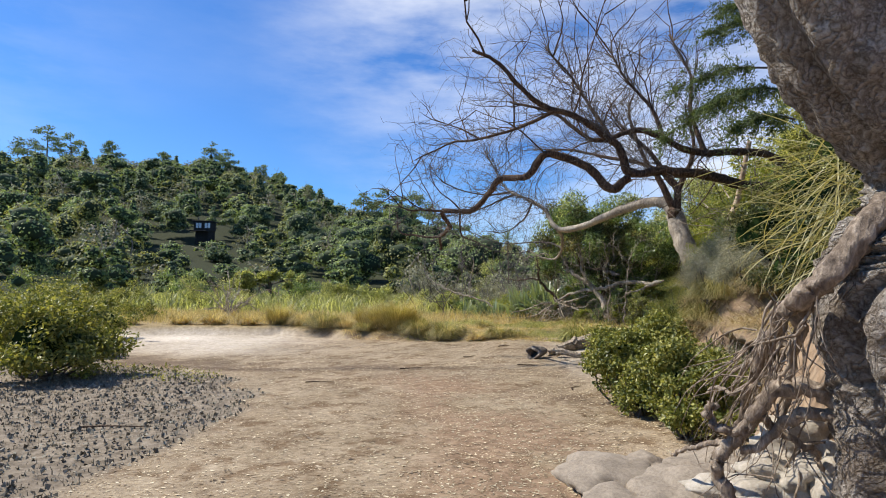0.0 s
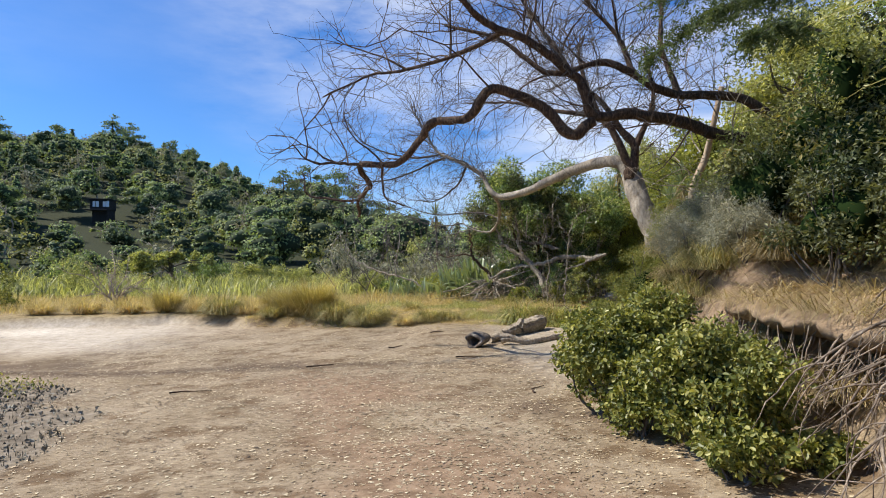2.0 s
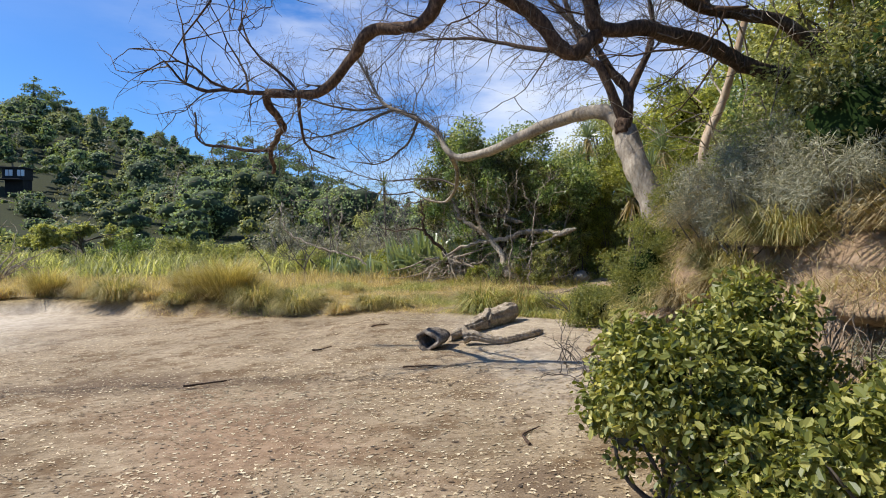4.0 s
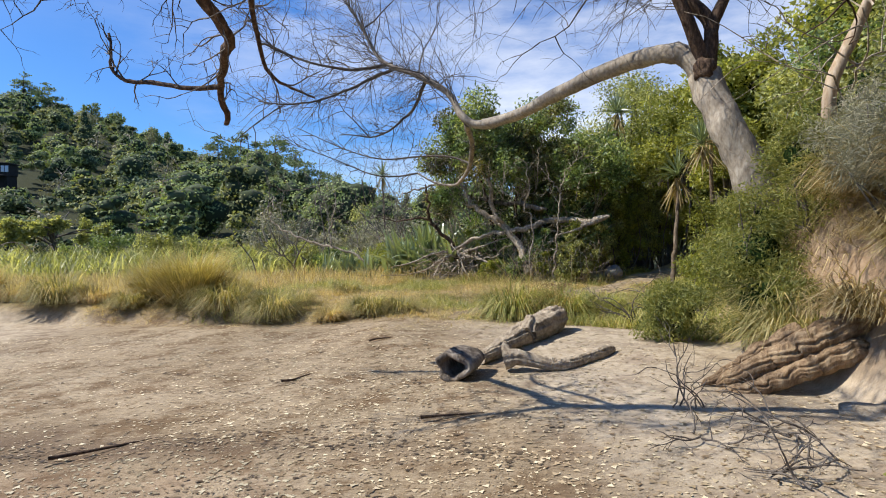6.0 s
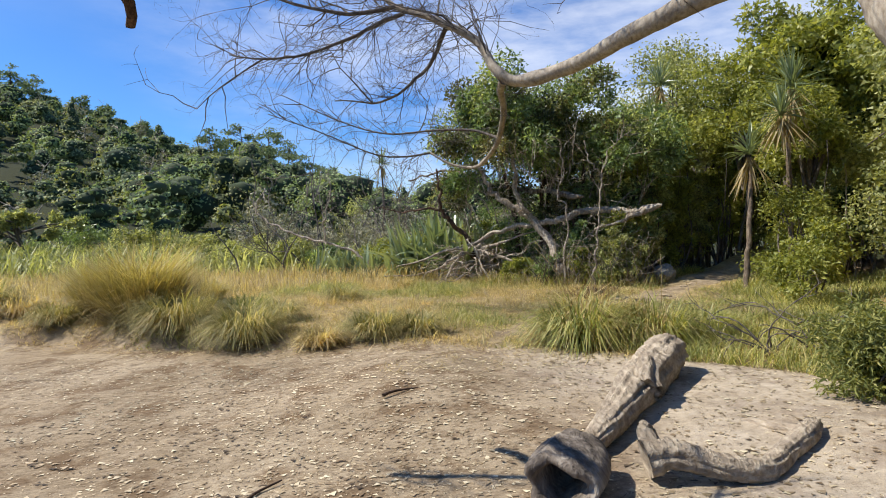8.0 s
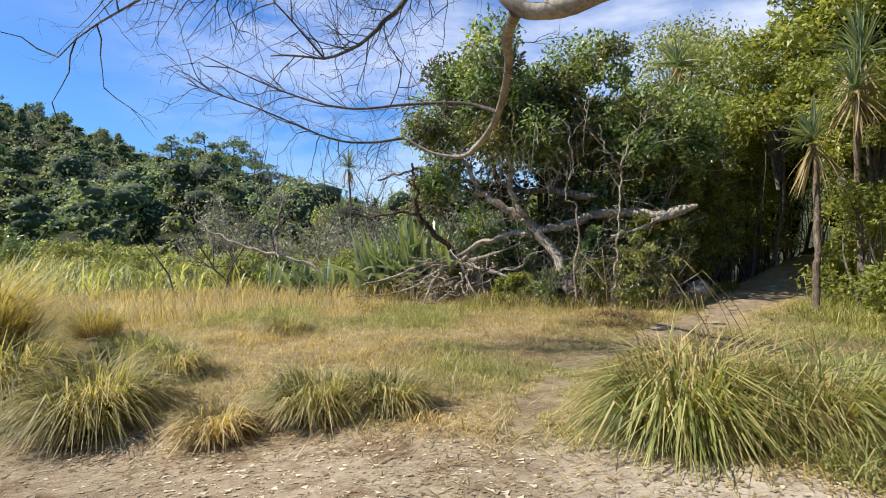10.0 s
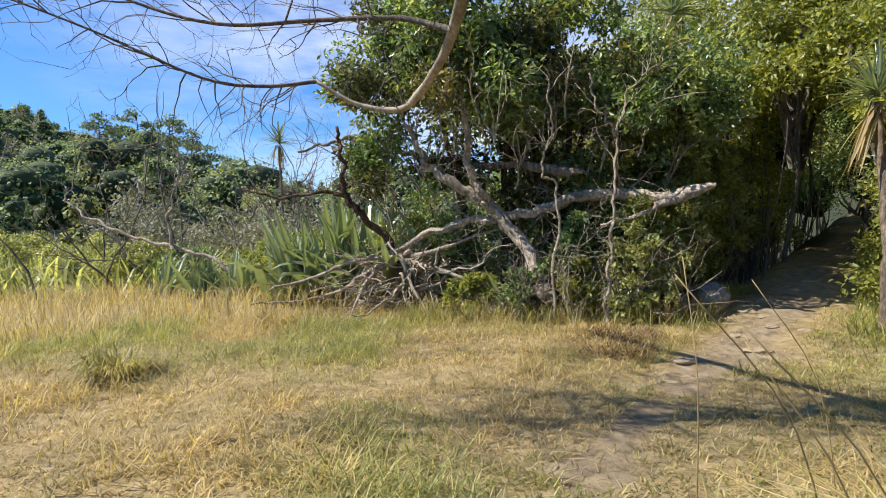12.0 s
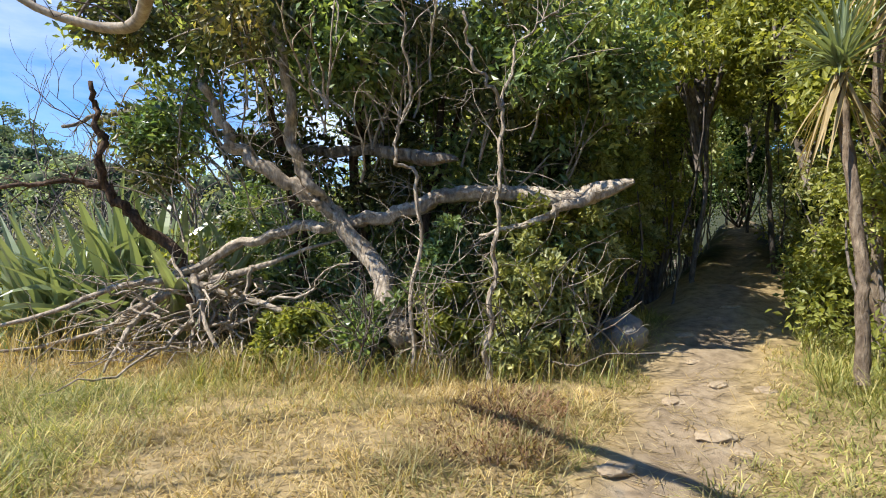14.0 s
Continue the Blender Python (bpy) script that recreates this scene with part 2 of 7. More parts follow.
b_g.inputs["Base Color"].default_value, b_g.inputs["Roughness"].default_value = (0.75, 0.77, 0.78, 1), 0.12
M_GLASS = m_glass


def ground_material():
    """Sand, mud, dry turf, trodden path, bank soil and forest floor with painted shade, by the ground's own zones."""
    m, nt, bsdf, out = shader("beach_and_turf_ground")

    def zone(key):
        a = nt.nodes.new("ShaderNodeAttribute")
        a.attribute_name = key
        return a.outputs["Fac"]

    grain, mid, big = tex_noise(nt, 90.0, 6.0, 0.7), tex_noise(nt, 7.0, 6.0, 0.65), tex_noise(nt, 0.7, 4.0, 0.6)
    sand = ramp(nt, mid, (0.25, (0.13, 0.096, 0.062)), (0.48, (0.285, 0.228, 0.153)), (0.75, (0.425, 0.355, 0.258)))
    sand = mixed(nt, 0.5, sand, ramp(nt, grain, (0.3, (0.12, 0.092, 0.062)), (0.7, (0.43, 0.36, 0.26))))
    sand = mixed(nt, 1.0, sand, ramp(nt, big, (0.3, (0.78, 0.72, 0.64)), (0.7, (1.2, 1.18, 1.15))), "MULTIPLY")
    patchy = ramp(nt, tex_noise(nt, 2.1, 7.0, 0.68), (0.5, (1.06, 1.05, 1.04)), (0.6, (0.52, 0.42, 0.34)))
    sand = mixed(nt, 0.8, sand, patchy, "MULTIPLY")
    streak = ramp(nt, tex_noise(nt, 26.0, 5.0, 0.75, (0.45, 1.3, 1)), (0.36, (0.5, 0.43, 0.36)), (0.46, (1.0, 1.0, 1.0)), (0.66, (1.36, 1.34, 1.3)))
    sand = mixed(nt, 0.8, sand, streak, "MULTIPLY")
    wrack = ramp(nt, grain, (0.32, (0.075, 0.05, 0.03)), (0.6, (0.2, 0.14, 0.09)), (0.8, (0.36, 0.27, 0.18)))
    mud = ramp(nt, mid, (0.3, (0.085, 0.068, 0.05)), (0.5, (0.21, 0.172, 0.126)), (0.75, (0.35, 0.295, 0.23)))
    turf = ramp(nt, mid, (0.3, (0.17, 0.125, 0.06)), (0.55, (0.34, 0.255, 0.13)), (0.8, (0.47, 0.37, 0.21)))
    path = ramp(nt, mid, (0.25, (0.11, 0.082, 0.053)), (0.5, (0.25, 0.19, 0.122)), (0.8, (0.4, 0.32, 0.215)))
    soil = ramp(nt, mid, (0.25, (0.1, 0.065, 0.038)), (0.5, (0.29, 0.2, 0.125)), (0.8, (0.48, 0.36, 0.24)))
    # floor colour nearly black, with the shade under trees painted in
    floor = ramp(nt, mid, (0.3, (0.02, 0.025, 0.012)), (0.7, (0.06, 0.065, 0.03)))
    col = mixed(nt, zone("wrack"), sand, wrack)
    pale = ramp(nt, mid, (0.3, (0.5, 0.42, 0.32)), (0.7, (0.78, 0.7, 0.58)))
    leafy = ramp(nt, mid, (0.3, (0.14, 0.085, 0.05)), (0.55, (0.3, 0.2, 0.125)), (0.8, (0.44, 0.32, 0.21)))
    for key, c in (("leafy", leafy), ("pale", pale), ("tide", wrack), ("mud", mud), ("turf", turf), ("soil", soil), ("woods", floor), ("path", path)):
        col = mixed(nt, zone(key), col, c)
    nt.links.new(col, bsdf.inputs["Base Color"])
    bsdf.inputs["Roughness"].default_value = 0.95
    bsdf.inputs["Specular IOR Level"].default_value = 0.15
    relief(nt, bsdf, mixed(nt, 0.35, grain, mid), 0.5, 0.03)
    return m


M_GROUND = ground_material()

# ---- mesh tools ----
rng = np.random.default_rng(7)


def mesh_np(name, verts, faces, material, smooth=False):
    """A mesh from arrays; faces are rows of three or four corners."""
    me = bpy.data.meshes.new(name)
    verts, faces = np.asarray(verts, np.float32), np.asarray(faces, np.int32)
    k = faces.shape[1]
    me.vertices.add(len(verts))
    me.vertices.foreach_set("co", verts.ravel())
    me.loops.add(faces.size)
    me.loops.foreach_set("vertex_index", faces.ravel())
    me.polygons.add(len(faces))
    me.polygons.foreach_set("loop_start", np.arange(0, faces.size, k, dtype=np.int32))
    me.polygons.foreach_set("use_smooth", np.full(len(faces), smooth))
    me.update(calc_edges=True)
    me.materials.append(material)
    return me


def part(name, me, parent=None, label="", kind=""):
    ob = new(name, me)
    ob.parent = parent
    return tagged(ob, label, kind=kind)


def thing(name, at, label, category, group="", kind=""):
    ob = new(name)
    ob.location = at
    ob.empty_display_size = 0.2
    return tagged(ob, label, category, group, kind)


def value_noise(x, y, scale, seed=0):
    x, y = np.asarray(x, float) / scale + seed * 17.3, np.asarray(y, float) / scale + seed * 9.1
    i, j = np.floor(x).astype(np.int64), np.floor(y).astype(np.int64)
    u, v = x - i, y - j
    u, v = u * u * (3 - 2 * u), v * v * (3 - 2 * v)

    def h(a, b):
        n = (a * 374761393 + b * 668265263 + seed * 982451653) & 0x7FFFFFFF
        n = ((n ^ (n >> 13)) * 1274126177) & 0x7FFFFFFF
        return (n ^ (n >> 16)) % 65536 / 65535.0

    return (h(i, j) * (1 - u) + h(i + 1, j) * u) * (1 - v) + (h(i, j + 1) * (1 - u) + h(i + 1, j + 1) * u) * v


def smooth01(v):
    v = np.clip(v, 0, 1)
    return v * v * (3 - 2 * v)


def spline(points, per=6):
    """Catmull-Rom through points (rows of any width)."""
    p = np.asarray(points, float)
    if len(p) < 3:
        return np.array([p[0] + (p[-1] - p[0]) * s for s in np.linspace(0, 1, per + 1)])
    q = np.vstack([2 * p[0] - p[1], p, 2 * p[-1] - p[-2]])
    out = []
    for i in range(len(p) - 1):
        a, b, c, d = q[i:i + 4]
        for s in np.linspace(0, 1, per, endpoint=False):
            out.append(0.5 * (2 * b + (c - a) * s + (2 * a - 5 * b + 4 * c - d) * s * s + (3 * b - a - 3 * c + d) * s ** 3))
    out.append(p[-1])
    return np.array(out)


def tubes(name, lines, material, sides=8, rough=0.0, seed=0, groove=0.0):
    """One mesh of round limbs: each line has rows x, y, z, radius."""
    r = np.random.default_rng(seed)
    V, F, base = [], [], 0
    ang = np.linspace(0, 2 * np.pi, sides, endpoint=False)
    for line in lines:
        line = np.asarray(line, float)
        n = len(line)
        tan = np.gradient(line[:, :3], axis=0)
        tan /= np.linalg.norm(tan, axis=1)[:, None] + 1e-9
        side = np.cross(tan, (0.31, 0.17, 0.93))
        side /= np.linalg.norm(side, axis=1)[:, None] + 1e-9
        up = np.cross(side, tan)
        rad = line[:, 3][:, None] * np.ones((1, sides))
        if rough:
            lump = r.normal(0, 1, (n, sides))
            lump = (lump + np.roll(lump, 1, 1) + np.roll(lump, 1, 0)) / 1.9
            ridge = np.sin(ang * 3 + r.uniform(0, 6))[None, :] * 0.6
            rad = rad * (1 + rough * (lump + ridge))
        if groove:
            turn = np.linspace(0, r.uniform(-1.2, 1.2), n)[:, None]
            cut = sum(np.sin((ang[None] + turn) * q + r.uniform(0, 6)) * w for q, w in ((5, 0.5), (9, 0.6), (14, 0.5)))
            rad = rad * (1 + groove * np.minimum(cut, 0.35))
        ring = line[:, None, :3] + rad[..., None] * (np.cos(ang)[None, :, None] * side[:, None] + np.sin(ang)[None, :, None] * up[:, None])
        V.append(ring.reshape(-1, 3))
        i = np.arange(n - 1)[:, None] * sides + np.arange(sides)[None]
        j = np.arange(n - 1)[:, None] * sides + (np.arange(sides)[None] + 1) % sides
        F.append(np.stack([i, j, j + sides, i + sides], -1).reshape(-1, 4) + base)
        cap = np.arange(1, sides - 1)
        for o in (0, (n - 1) * sides):
            tri = np.stack([np.full_like(cap, o), cap + o, cap + o + 1, cap + o + 1], -1)
            F.append(tri[:, :] + base)
        base += n * sides
    F = np.vstack(F)
    me = bpy.data.meshes.new(name)
    faces = [tuple(dict.fromkeys(f)) for f in F.tolist()]
    me.from_pydata(np.vstack(V).tolist(), [], faces)
    me.polygons.foreach_set("use_smooth", np.ones(len(me.polygons), bool))
    me.materials.append(material)
    return me


def limb(points, r0, r1, per=6, wobble=0.0, seed=0):
    line = spline(points, per)
    n = len(line)
    if wobble:
        r = np.random.default_rng(seed)
        w = r.normal(0, wobble, (n, 3))
        w[1:-1] = (w[:-2] + w[1:-1] + w[2:]) / 2
        w[0] = w[-1] = 0
        line = line + w
    s = np.linspace(0, 1, n)
    return np.column_stack([line, r0 * (1 - s) + r1 * s])


def grow(start, heading, length, radius, depth, r, out, droop=0.0, spread=0.7, forks=3, steps=6):
    """A twig that bends and forks; adds its lines to out."""
    p, d = np.array(start, float), np.array(heading, float)
    d /= np.linalg.norm(d) + 1e-9
    pts, step = [p.copy()], length / steps
    for i in range(steps):
        d = d + r.normal(0, 0.2, 3) + np.array((0, 0, -droop))
        d /= np.linalg.norm(d)
        p = p + d * step
        pts.append(p.copy())
        if depth and i > 0 and r.random() < forks / steps:
            side = d + r.normal(0, spread, 3)
            grow(p, side, length * r.uniform(0.4, 0.75), radius * 0.6, depth - 1, r, out, droop, spread, forks, max(3, steps - 1))
    s = np.linspace(1, 0.35, len(pts))
    out.append(np.column_stack([pts, radius * s]))


def leaf_mesh(name, pos, out_dir, size, material, width=0.45, seed=0, lift=0.5, fold=0.12, simple=False, rounded=False, face=0.5):
    """Many leaves in one mesh: a folded blade at each place. face: how much the blades turn their upper sides outwards and up."""
    r = np.random.default_rng(seed)
    n = len(pos)
    d = np.asarray(out_dir, float) * lift + r.normal(0, 0.7, (n, 3))
    if face:
        want = np.asarray(out_dir, float) * face + np.array((0, 0, 0.45 * face)) + r.normal(0, 0.42, (n, 3))
        want /= np.linalg.norm(want, axis=1)[:, None] + 1e-9
        d = d - want * (np.sum(d * want, axis=1) * r.uniform(0.75, 1.0, n))[:, None]
        d /= np.linalg.norm(d, axis=1)[:, None] + 1e-9
        s = np.cross(d, want)
    else:
        d /= np.linalg.norm(d, axis=1)[:, None] + 1e-9
        s = np.cross(d, r.normal(0, 1, (n, 3)))
    s /= np.linalg.norm(s, axis=1)[:, None] + 1e-9
    nrm = np.cross(s, d)
    L = (np.asarray(size) * r.uniform(0.65, 1.3, n))[:, None]
    W = L * width * 0.5
    if simple:
        V = np.stack([pos - s * W * 1.15, pos + s * W * 1.15, pos + d * L], 1).reshape(-1, 3)
        return mesh_np(name, V, np.arange(3 * n).reshape(-1, 3), material)
    if rounded:
        V = np.stack([pos, pos + d * L * 0.3 + s * W * 0.85 + nrm * L * fold, pos + d * L * 0.72 + s * W * 0.9 + nrm * L * fold, pos + d * L, pos + d * L * 0.72 - s * W * 0.9 + nrm * L * fold, pos + d * L * 0.3 - s * W * 0.85 + nrm * L * fold], 1).reshape(-1, 3)
        F = (np.arange(n)[:, None, None] * 6 + np.array([[0, 1, 2, 3], [0, 3, 4, 5]])[None]).reshape(-1, 4)
        return mesh_np(name, V, F, material)
    a = pos
    b = pos + d * L * 0.48 + s * W + nrm * L * fold
    c = pos + d * L
    e = pos + d * L * 0.48 - s * W + nrm * L * fold
    V = np.stack([a, b, c, e], 1).reshape(-1, 3)
    return mesh_np(name, V, np.arange(4 * n).reshape(-1, 4), material)


def clump_points(clumps, n, r, shell=0.55):
    """Places in a set of ball-like clumps (rows x, y, z, rx, ry, rz), denser near their skins, and the ways out."""
    c = np.asarray(clumps, float)
    w = (c[:, 3] * c[:, 4] * c[:, 5]) ** (2 / 3)
    k = r.choice(len(c), n, p=w / w.sum())
    u = r.normal(0, 1, (n, 3))
    u /= np.linalg.norm(u, axis=1)[:, None]
    rad = (shell + (1 - shell) * r.random(n) ** 0.6) * r.uniform(0.75, 1.15, n)
    return c[k, :3] + u * rad[:, None] * c[k, 3:], u


def crown_clumps(center, radii, count, size, r, low=-0.5, inner=0.5):
    """Clumps over the skin of a crown: uneven, with gaps."""
    out = []
    while len(out) < count:
        u = r.normal(0, 1, 3)
        u /= np.linalg.norm(u)
        if u[2] < low:
            continue
        p = np.array(center) + u * np.array(radii) * r.uniform(inner, 1.05)
        s = size * r.uniform(0.45, 1.35)
        out.append((*p, s, s, s * r.uniform(0.6, 0.9)))
    return np.array(out)


def blob(name, center, radii, material, seed=0, sub=3, lump=0.2):
    """An uneven lump."""
    bm = bmesh.new()
    bmesh.ops.create_icosphere(bm, subdivisions=sub, radius=1.0)
    for v in bm.verts:
        k = 1 + lump * noise.fractal(v.co * 1.3 + Vector((seed * 3.1, seed, 0)), 0.8, 2.0, 4)
        v.co = Vector(center) + Vector((v.co.x * radii[0], v.co.y * radii[1], v.co.z * radii[2])) * k
    for f in bm.faces:
        f.smooth = True
    me = bpy.data.meshes.new(name)
    bm.to_mesh(me)
    bm.free()
    me.materials.append(material)
    return me


def blades(name, pos, length, material, width=0.006, lean=0.5, seed=0, heading=None, curl=0.6):
    """Grass blades: two bent quads and a point each."""
    r = np.random.default_rng(seed)
    n = len(pos)
    L = np.asarray(length) * np.ones(n)
    az = r.uniform(0, 2 * np.pi, n) if heading is None else heading + r.normal(0, 0.55, n)
    out = np.column_stack([np.cos(az), np.sin(az), np.zeros(n)])
    side = np.column_stack([-np.sin(az), np.cos(az), np.zeros(n)])
    tilt = np.abs(r.normal(lean, 0.25, n))
    t2 = tilt + curl * r.uniform(0.4, 1.4, n)
    t3 = t2 + curl * r.uniform(0.3, 1.2, n)
    up = np.array((0, 0, 1.0))
    def seg(t, f):
        return (out * np.sin(t)[:, None] + up * np.cos(t)[:, None]) * (L * f)[:, None]

    p0 = np.asarray(pos)
    p1 = p0 + seg(tilt * 0.5 + t2 * 0.5, 0.55)
    p2 = p1 + seg(t3, 0.45)
    w = (np.asarray(width) * r.uniform(0.6, 1.3, n))[:, None]
    V = np.stack([p0 - side * w, p0 + side * w, p1 - side * w * 0.8, p1 + side * w * 0.8, p2 - side * w * 0.08, p2 + side * w * 0.08], 1).reshape(-1, 3)
    b = np.arange(n)[:, None, None] * 6
    F = (b + np.array([[0, 1, 3, 2], [2, 3, 5, 4]])[None]).reshape(-1, 4)
    return mesh_np(name, V, F, material)


# ---- the lie of the land ----
def grass_edge(x):
    return np.interp(x, (-60, -12.2, -7.3, -5, -1.6, 1.3, 3.2, 4.6, 5.4), (19.5, 20.0, 21.0, 20.2, 18.5, 17.3, 16.3, 14.8, 13.2)) + 0.5 * (value_noise(x, x * 0, 0.9, 3) - 0.5)


def bank_toe(y):
    return np.interp(y, (-8, 0, 3, 5, 6, 6.7, 7.5, 8.3, 9.1, 10.5, 12, 13.5, 15, 17, 20, 22, 60), (2.6, 2.4, 2.5, 2.9, 3.8, 4.35, 4.5, 4.4, 4.0, 4.2, 4.6, 5.0, 5.4, 7.4, 9.6, 11.2, 40))


TRACK = np.array(((1.9, 15.6, 0.08), (2.45, 16.9, 0.06), (3.3, 18.6, 0.03), (5.0, 20.1, 0.0), (6.35, 20.8, 0.0), (7.8, 21.75, 0.1), (10.0, 23.3, 0.4), (14.5, 26.2, 1.1), (20.0, 30.0, 1.7), (27.0, 35.0, 2.2)))


def track_near(x, y):
    """Distance from the foot track, and its height there."""
    x, y = np.asarray(x, float), np.asarray(y, float)
    best, hz = np.full(x.shape, 1e9), np.zeros(x.shape)
    for a, b in zip(TRACK[:-1], TRACK[1:]):
        ab = b[:2] - a[:2]
        s = np.clip(((x - a[0]) * ab[0] + (y - a[1]) * ab[1]) / (ab @ ab), 0, 1)
        d = np.hypot(x - a[0] - s * ab[0], y - a[1] - s * ab[1])
        hz = np.where(d < best, a[2] + s * (b[2] - a[2]), hz)
        best = np.minimum(best, d)
    return best, hz


RIDGE_AZ = (-180, -75, -50, -42, -37, -25, -19, -14.6, -9, -4, 2, 8, 20, 60, 180)
RIDGE_EL = (0.02, 0.1, 0.165, 0.178, 0.192, 0.2, 0.175, 0.145, 0.15, 0.11, 0.085, 0.05, 0.05, 0.03, 0.02)


def hill(x, y):
    rr, az = np.hypot(x, y), np.degrees(np.arctan2(x, y))
    reach = np.interp(az, (-60, -20, -12, 0, 20), (230, 230, 160, 150, 150))
    top = np.maximum(reach * np.interp(az, RIDGE_AZ, RIDGE_EL) - 8.5, 0)
    s = np.clip((rr - 58) / (reach - 58), 0, 1)
    return top * (0.35 * s + 0.65 * smooth01(s)) * np.where(rr > reach, np.clip(1.6 - 0.6 * rr / reach, 0, 1), 1)


def height(x, y):
    x, y = np.asarray(x, float), np.asarray(y, float)
    z = np.clip(0.05 * (x - 1.6), -0.34, 0.12)
    on = smooth01((y - grass_edge(x) + 0.15) / 0.5)
    z = z * (1 - 0.75 * on) + on * (0.05 - 0.03 * np.clip(y - 22, 0, 4))
    d = x - bank_toe(y)
    steep = np.interp(y, (6, 10, 13, 16, 19, 30), (0.9, 1.0, 1.2, 2.4, 4.0, 6.0))
    rise = np.interp(y, (2, 7, 12, 15, 17, 20, 30), (1.5, 1.4, 1.75, 1.75, 1.1, 0.9, 0.9))
    z = z + rise * smooth01(d / steep) + 0.36 * np.clip(d - steep, 0, 30)
    z = z + hill(x, y)
    near, tz = track_near(x, y)
    z = z + (tz - z) * smooth01((1.9 - near) / 1.5)
    rough = 0.045 * (value_noise(x, y, 0.8, 1) - 0.5) + 0.022 * (value_noise(x, y, 0.27, 2) - 0.5)
    mud = mud_zone(x, y)
    rough = rough * (1 + 3.2 * smooth01((1.0 - near) / 0.6) * (y > 20.5))
    z = z + rough + mud * 0.07 * (value_noise(x, y, 0.16, 5) - 0.5)
    return np.where(np.hypot(x, y) > 400, -1.0, z)


def mud_zone(x, y):
    edge = np.interp(y, (-10, 2, 5.1, 7.0, 8.5, 10.5, 12.0, 13.0, 15), (-3.6, -3.4, -3.0, -2.55, -2.75, -3.8, -5.6, -8.0, -14)) + 0.9 * (value_noise(x, y, 0.8, 11) - 0.5)
    return smooth01((edge - x) / 0.6) * smooth01((15 - y) / 1.5)


def axis(lo, hi, step, far):
    core = np.arange(lo, hi, step)
    grow_out, v, s = [], 0.0, step
    while v < far:
        s *= 1.13
        v += s
        grow_out.append(v)
    g = np.array(grow_out)
    return np.concatenate([(lo - g)[::-1], core, hi + g])


gx, gy = axis(-9, 12, 0.15, 2600), axis(-1, 28, 0.17, 2600)
GX, GY = np.meshgrid(gx, gy)
fx, fy = GX.ravel(), GY.ravel()
fz = height(fx, fy)
nx, ny = len(gx), len(gy)
ci = (np.arange(ny - 1)[:, None] * nx + np.arange(nx - 1)[None]).ravel()
ground_me = mesh_np("ground", np.column_stack([fx, fy, fz]), np.column_stack([ci, ci + 1, ci + nx + 1, ci + nx]), M_GROUND, True)
near_track, _ = track_near(fx, fy)
bank_d = fx - bank_toe(fy)
far_r = np.hypot(fx, fy)
zones = {
    "leafy": smooth01((1.6 - np.abs(fx - np.interp(fy, (2, 6, 9, 12), (1.3, 1.0, 0.2, -1.0)))) / 1.3) * smooth01((12.5 - fy) / 2) * smooth01((value_noise(fx, fy, 0.9, 81) * 0.6 + value_noise(fx, fy, 0.3, 82) * 0.4 - 0.28) / 0.3) * 0.9,
    "pale": smooth01((-3.0 - fx) / 6) * smooth01((fy - 13.6) / 3.4) * (0.35 + 0.65 * value_noise(fx, fy, 1.6, 71)) + 0.36 * smooth01((fx - 1.8) / 1.2) * smooth01((fy - 9.0) / 2) * (0.4 + 0.6 * value_noise(fx, fy, 0.9, 72)) * (bank_d < 0.3),
    "mud": mud_zone(fx, fy) * 0.85,
    "turf": smooth01((fy - grass_edge(fx)) / 0.35) * (bank_d < 1),
    "soil": smooth01(bank_d / 0.5),
    # where the ground takes the shade-darkened floor colour
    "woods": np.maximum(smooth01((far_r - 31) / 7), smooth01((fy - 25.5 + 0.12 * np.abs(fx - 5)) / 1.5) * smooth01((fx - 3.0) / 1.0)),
    "path": smooth01((np.where(fy > 20.5, 0.46, 0.3) - near_track + 0.5 * (value_noise(fx, fy, 0.5, 8) - 0.5)) / 0.4) * (fy > 15.8),
    "wrack": smooth01((0.55 - np.abs(fy - np.interp(fx, (-12, -5, -1, 1, 3), (14.5, 13.4, 12.2, 9.6, 7.4)) + 0.8 * (value_noise(fx, fy, 1.3, 9) - 0.5)) / 1.6) / 0.5) * smooth01((value_noise(fx, fy, 0.5, 10) - 0.25) / 0.4) * 0.95 * (fy < 15),
    "tide": smooth01((0.3 - np.abs(fy - np.interp(fx, (-12, -6, -3, 0, 2), (14.0, 12.7, 12.3, 11.9, 11.0)) + 0.5 * (value_noise(fx, fy, 0.9, 15) - 0.5))) / 0.22) * smooth01((value_noise(fx, fy, 0.7, 16) - 0.12) / 0.3) * smooth01((2.2 - fx) / 2.5),
}
for key, val in zones.items():
    ground_me.attributes.new(key, "FLOAT", "POINT").data.foreach_set("value", val.astype(np.float32))
tagged(new("ground", ground_me), "sandy beach running into dry turf, a soil bank and wooded hills", "ground", kind="structure")


def on_ground(x, y, up=0.0):
    return (x, y, float(height(x, y)) + up)


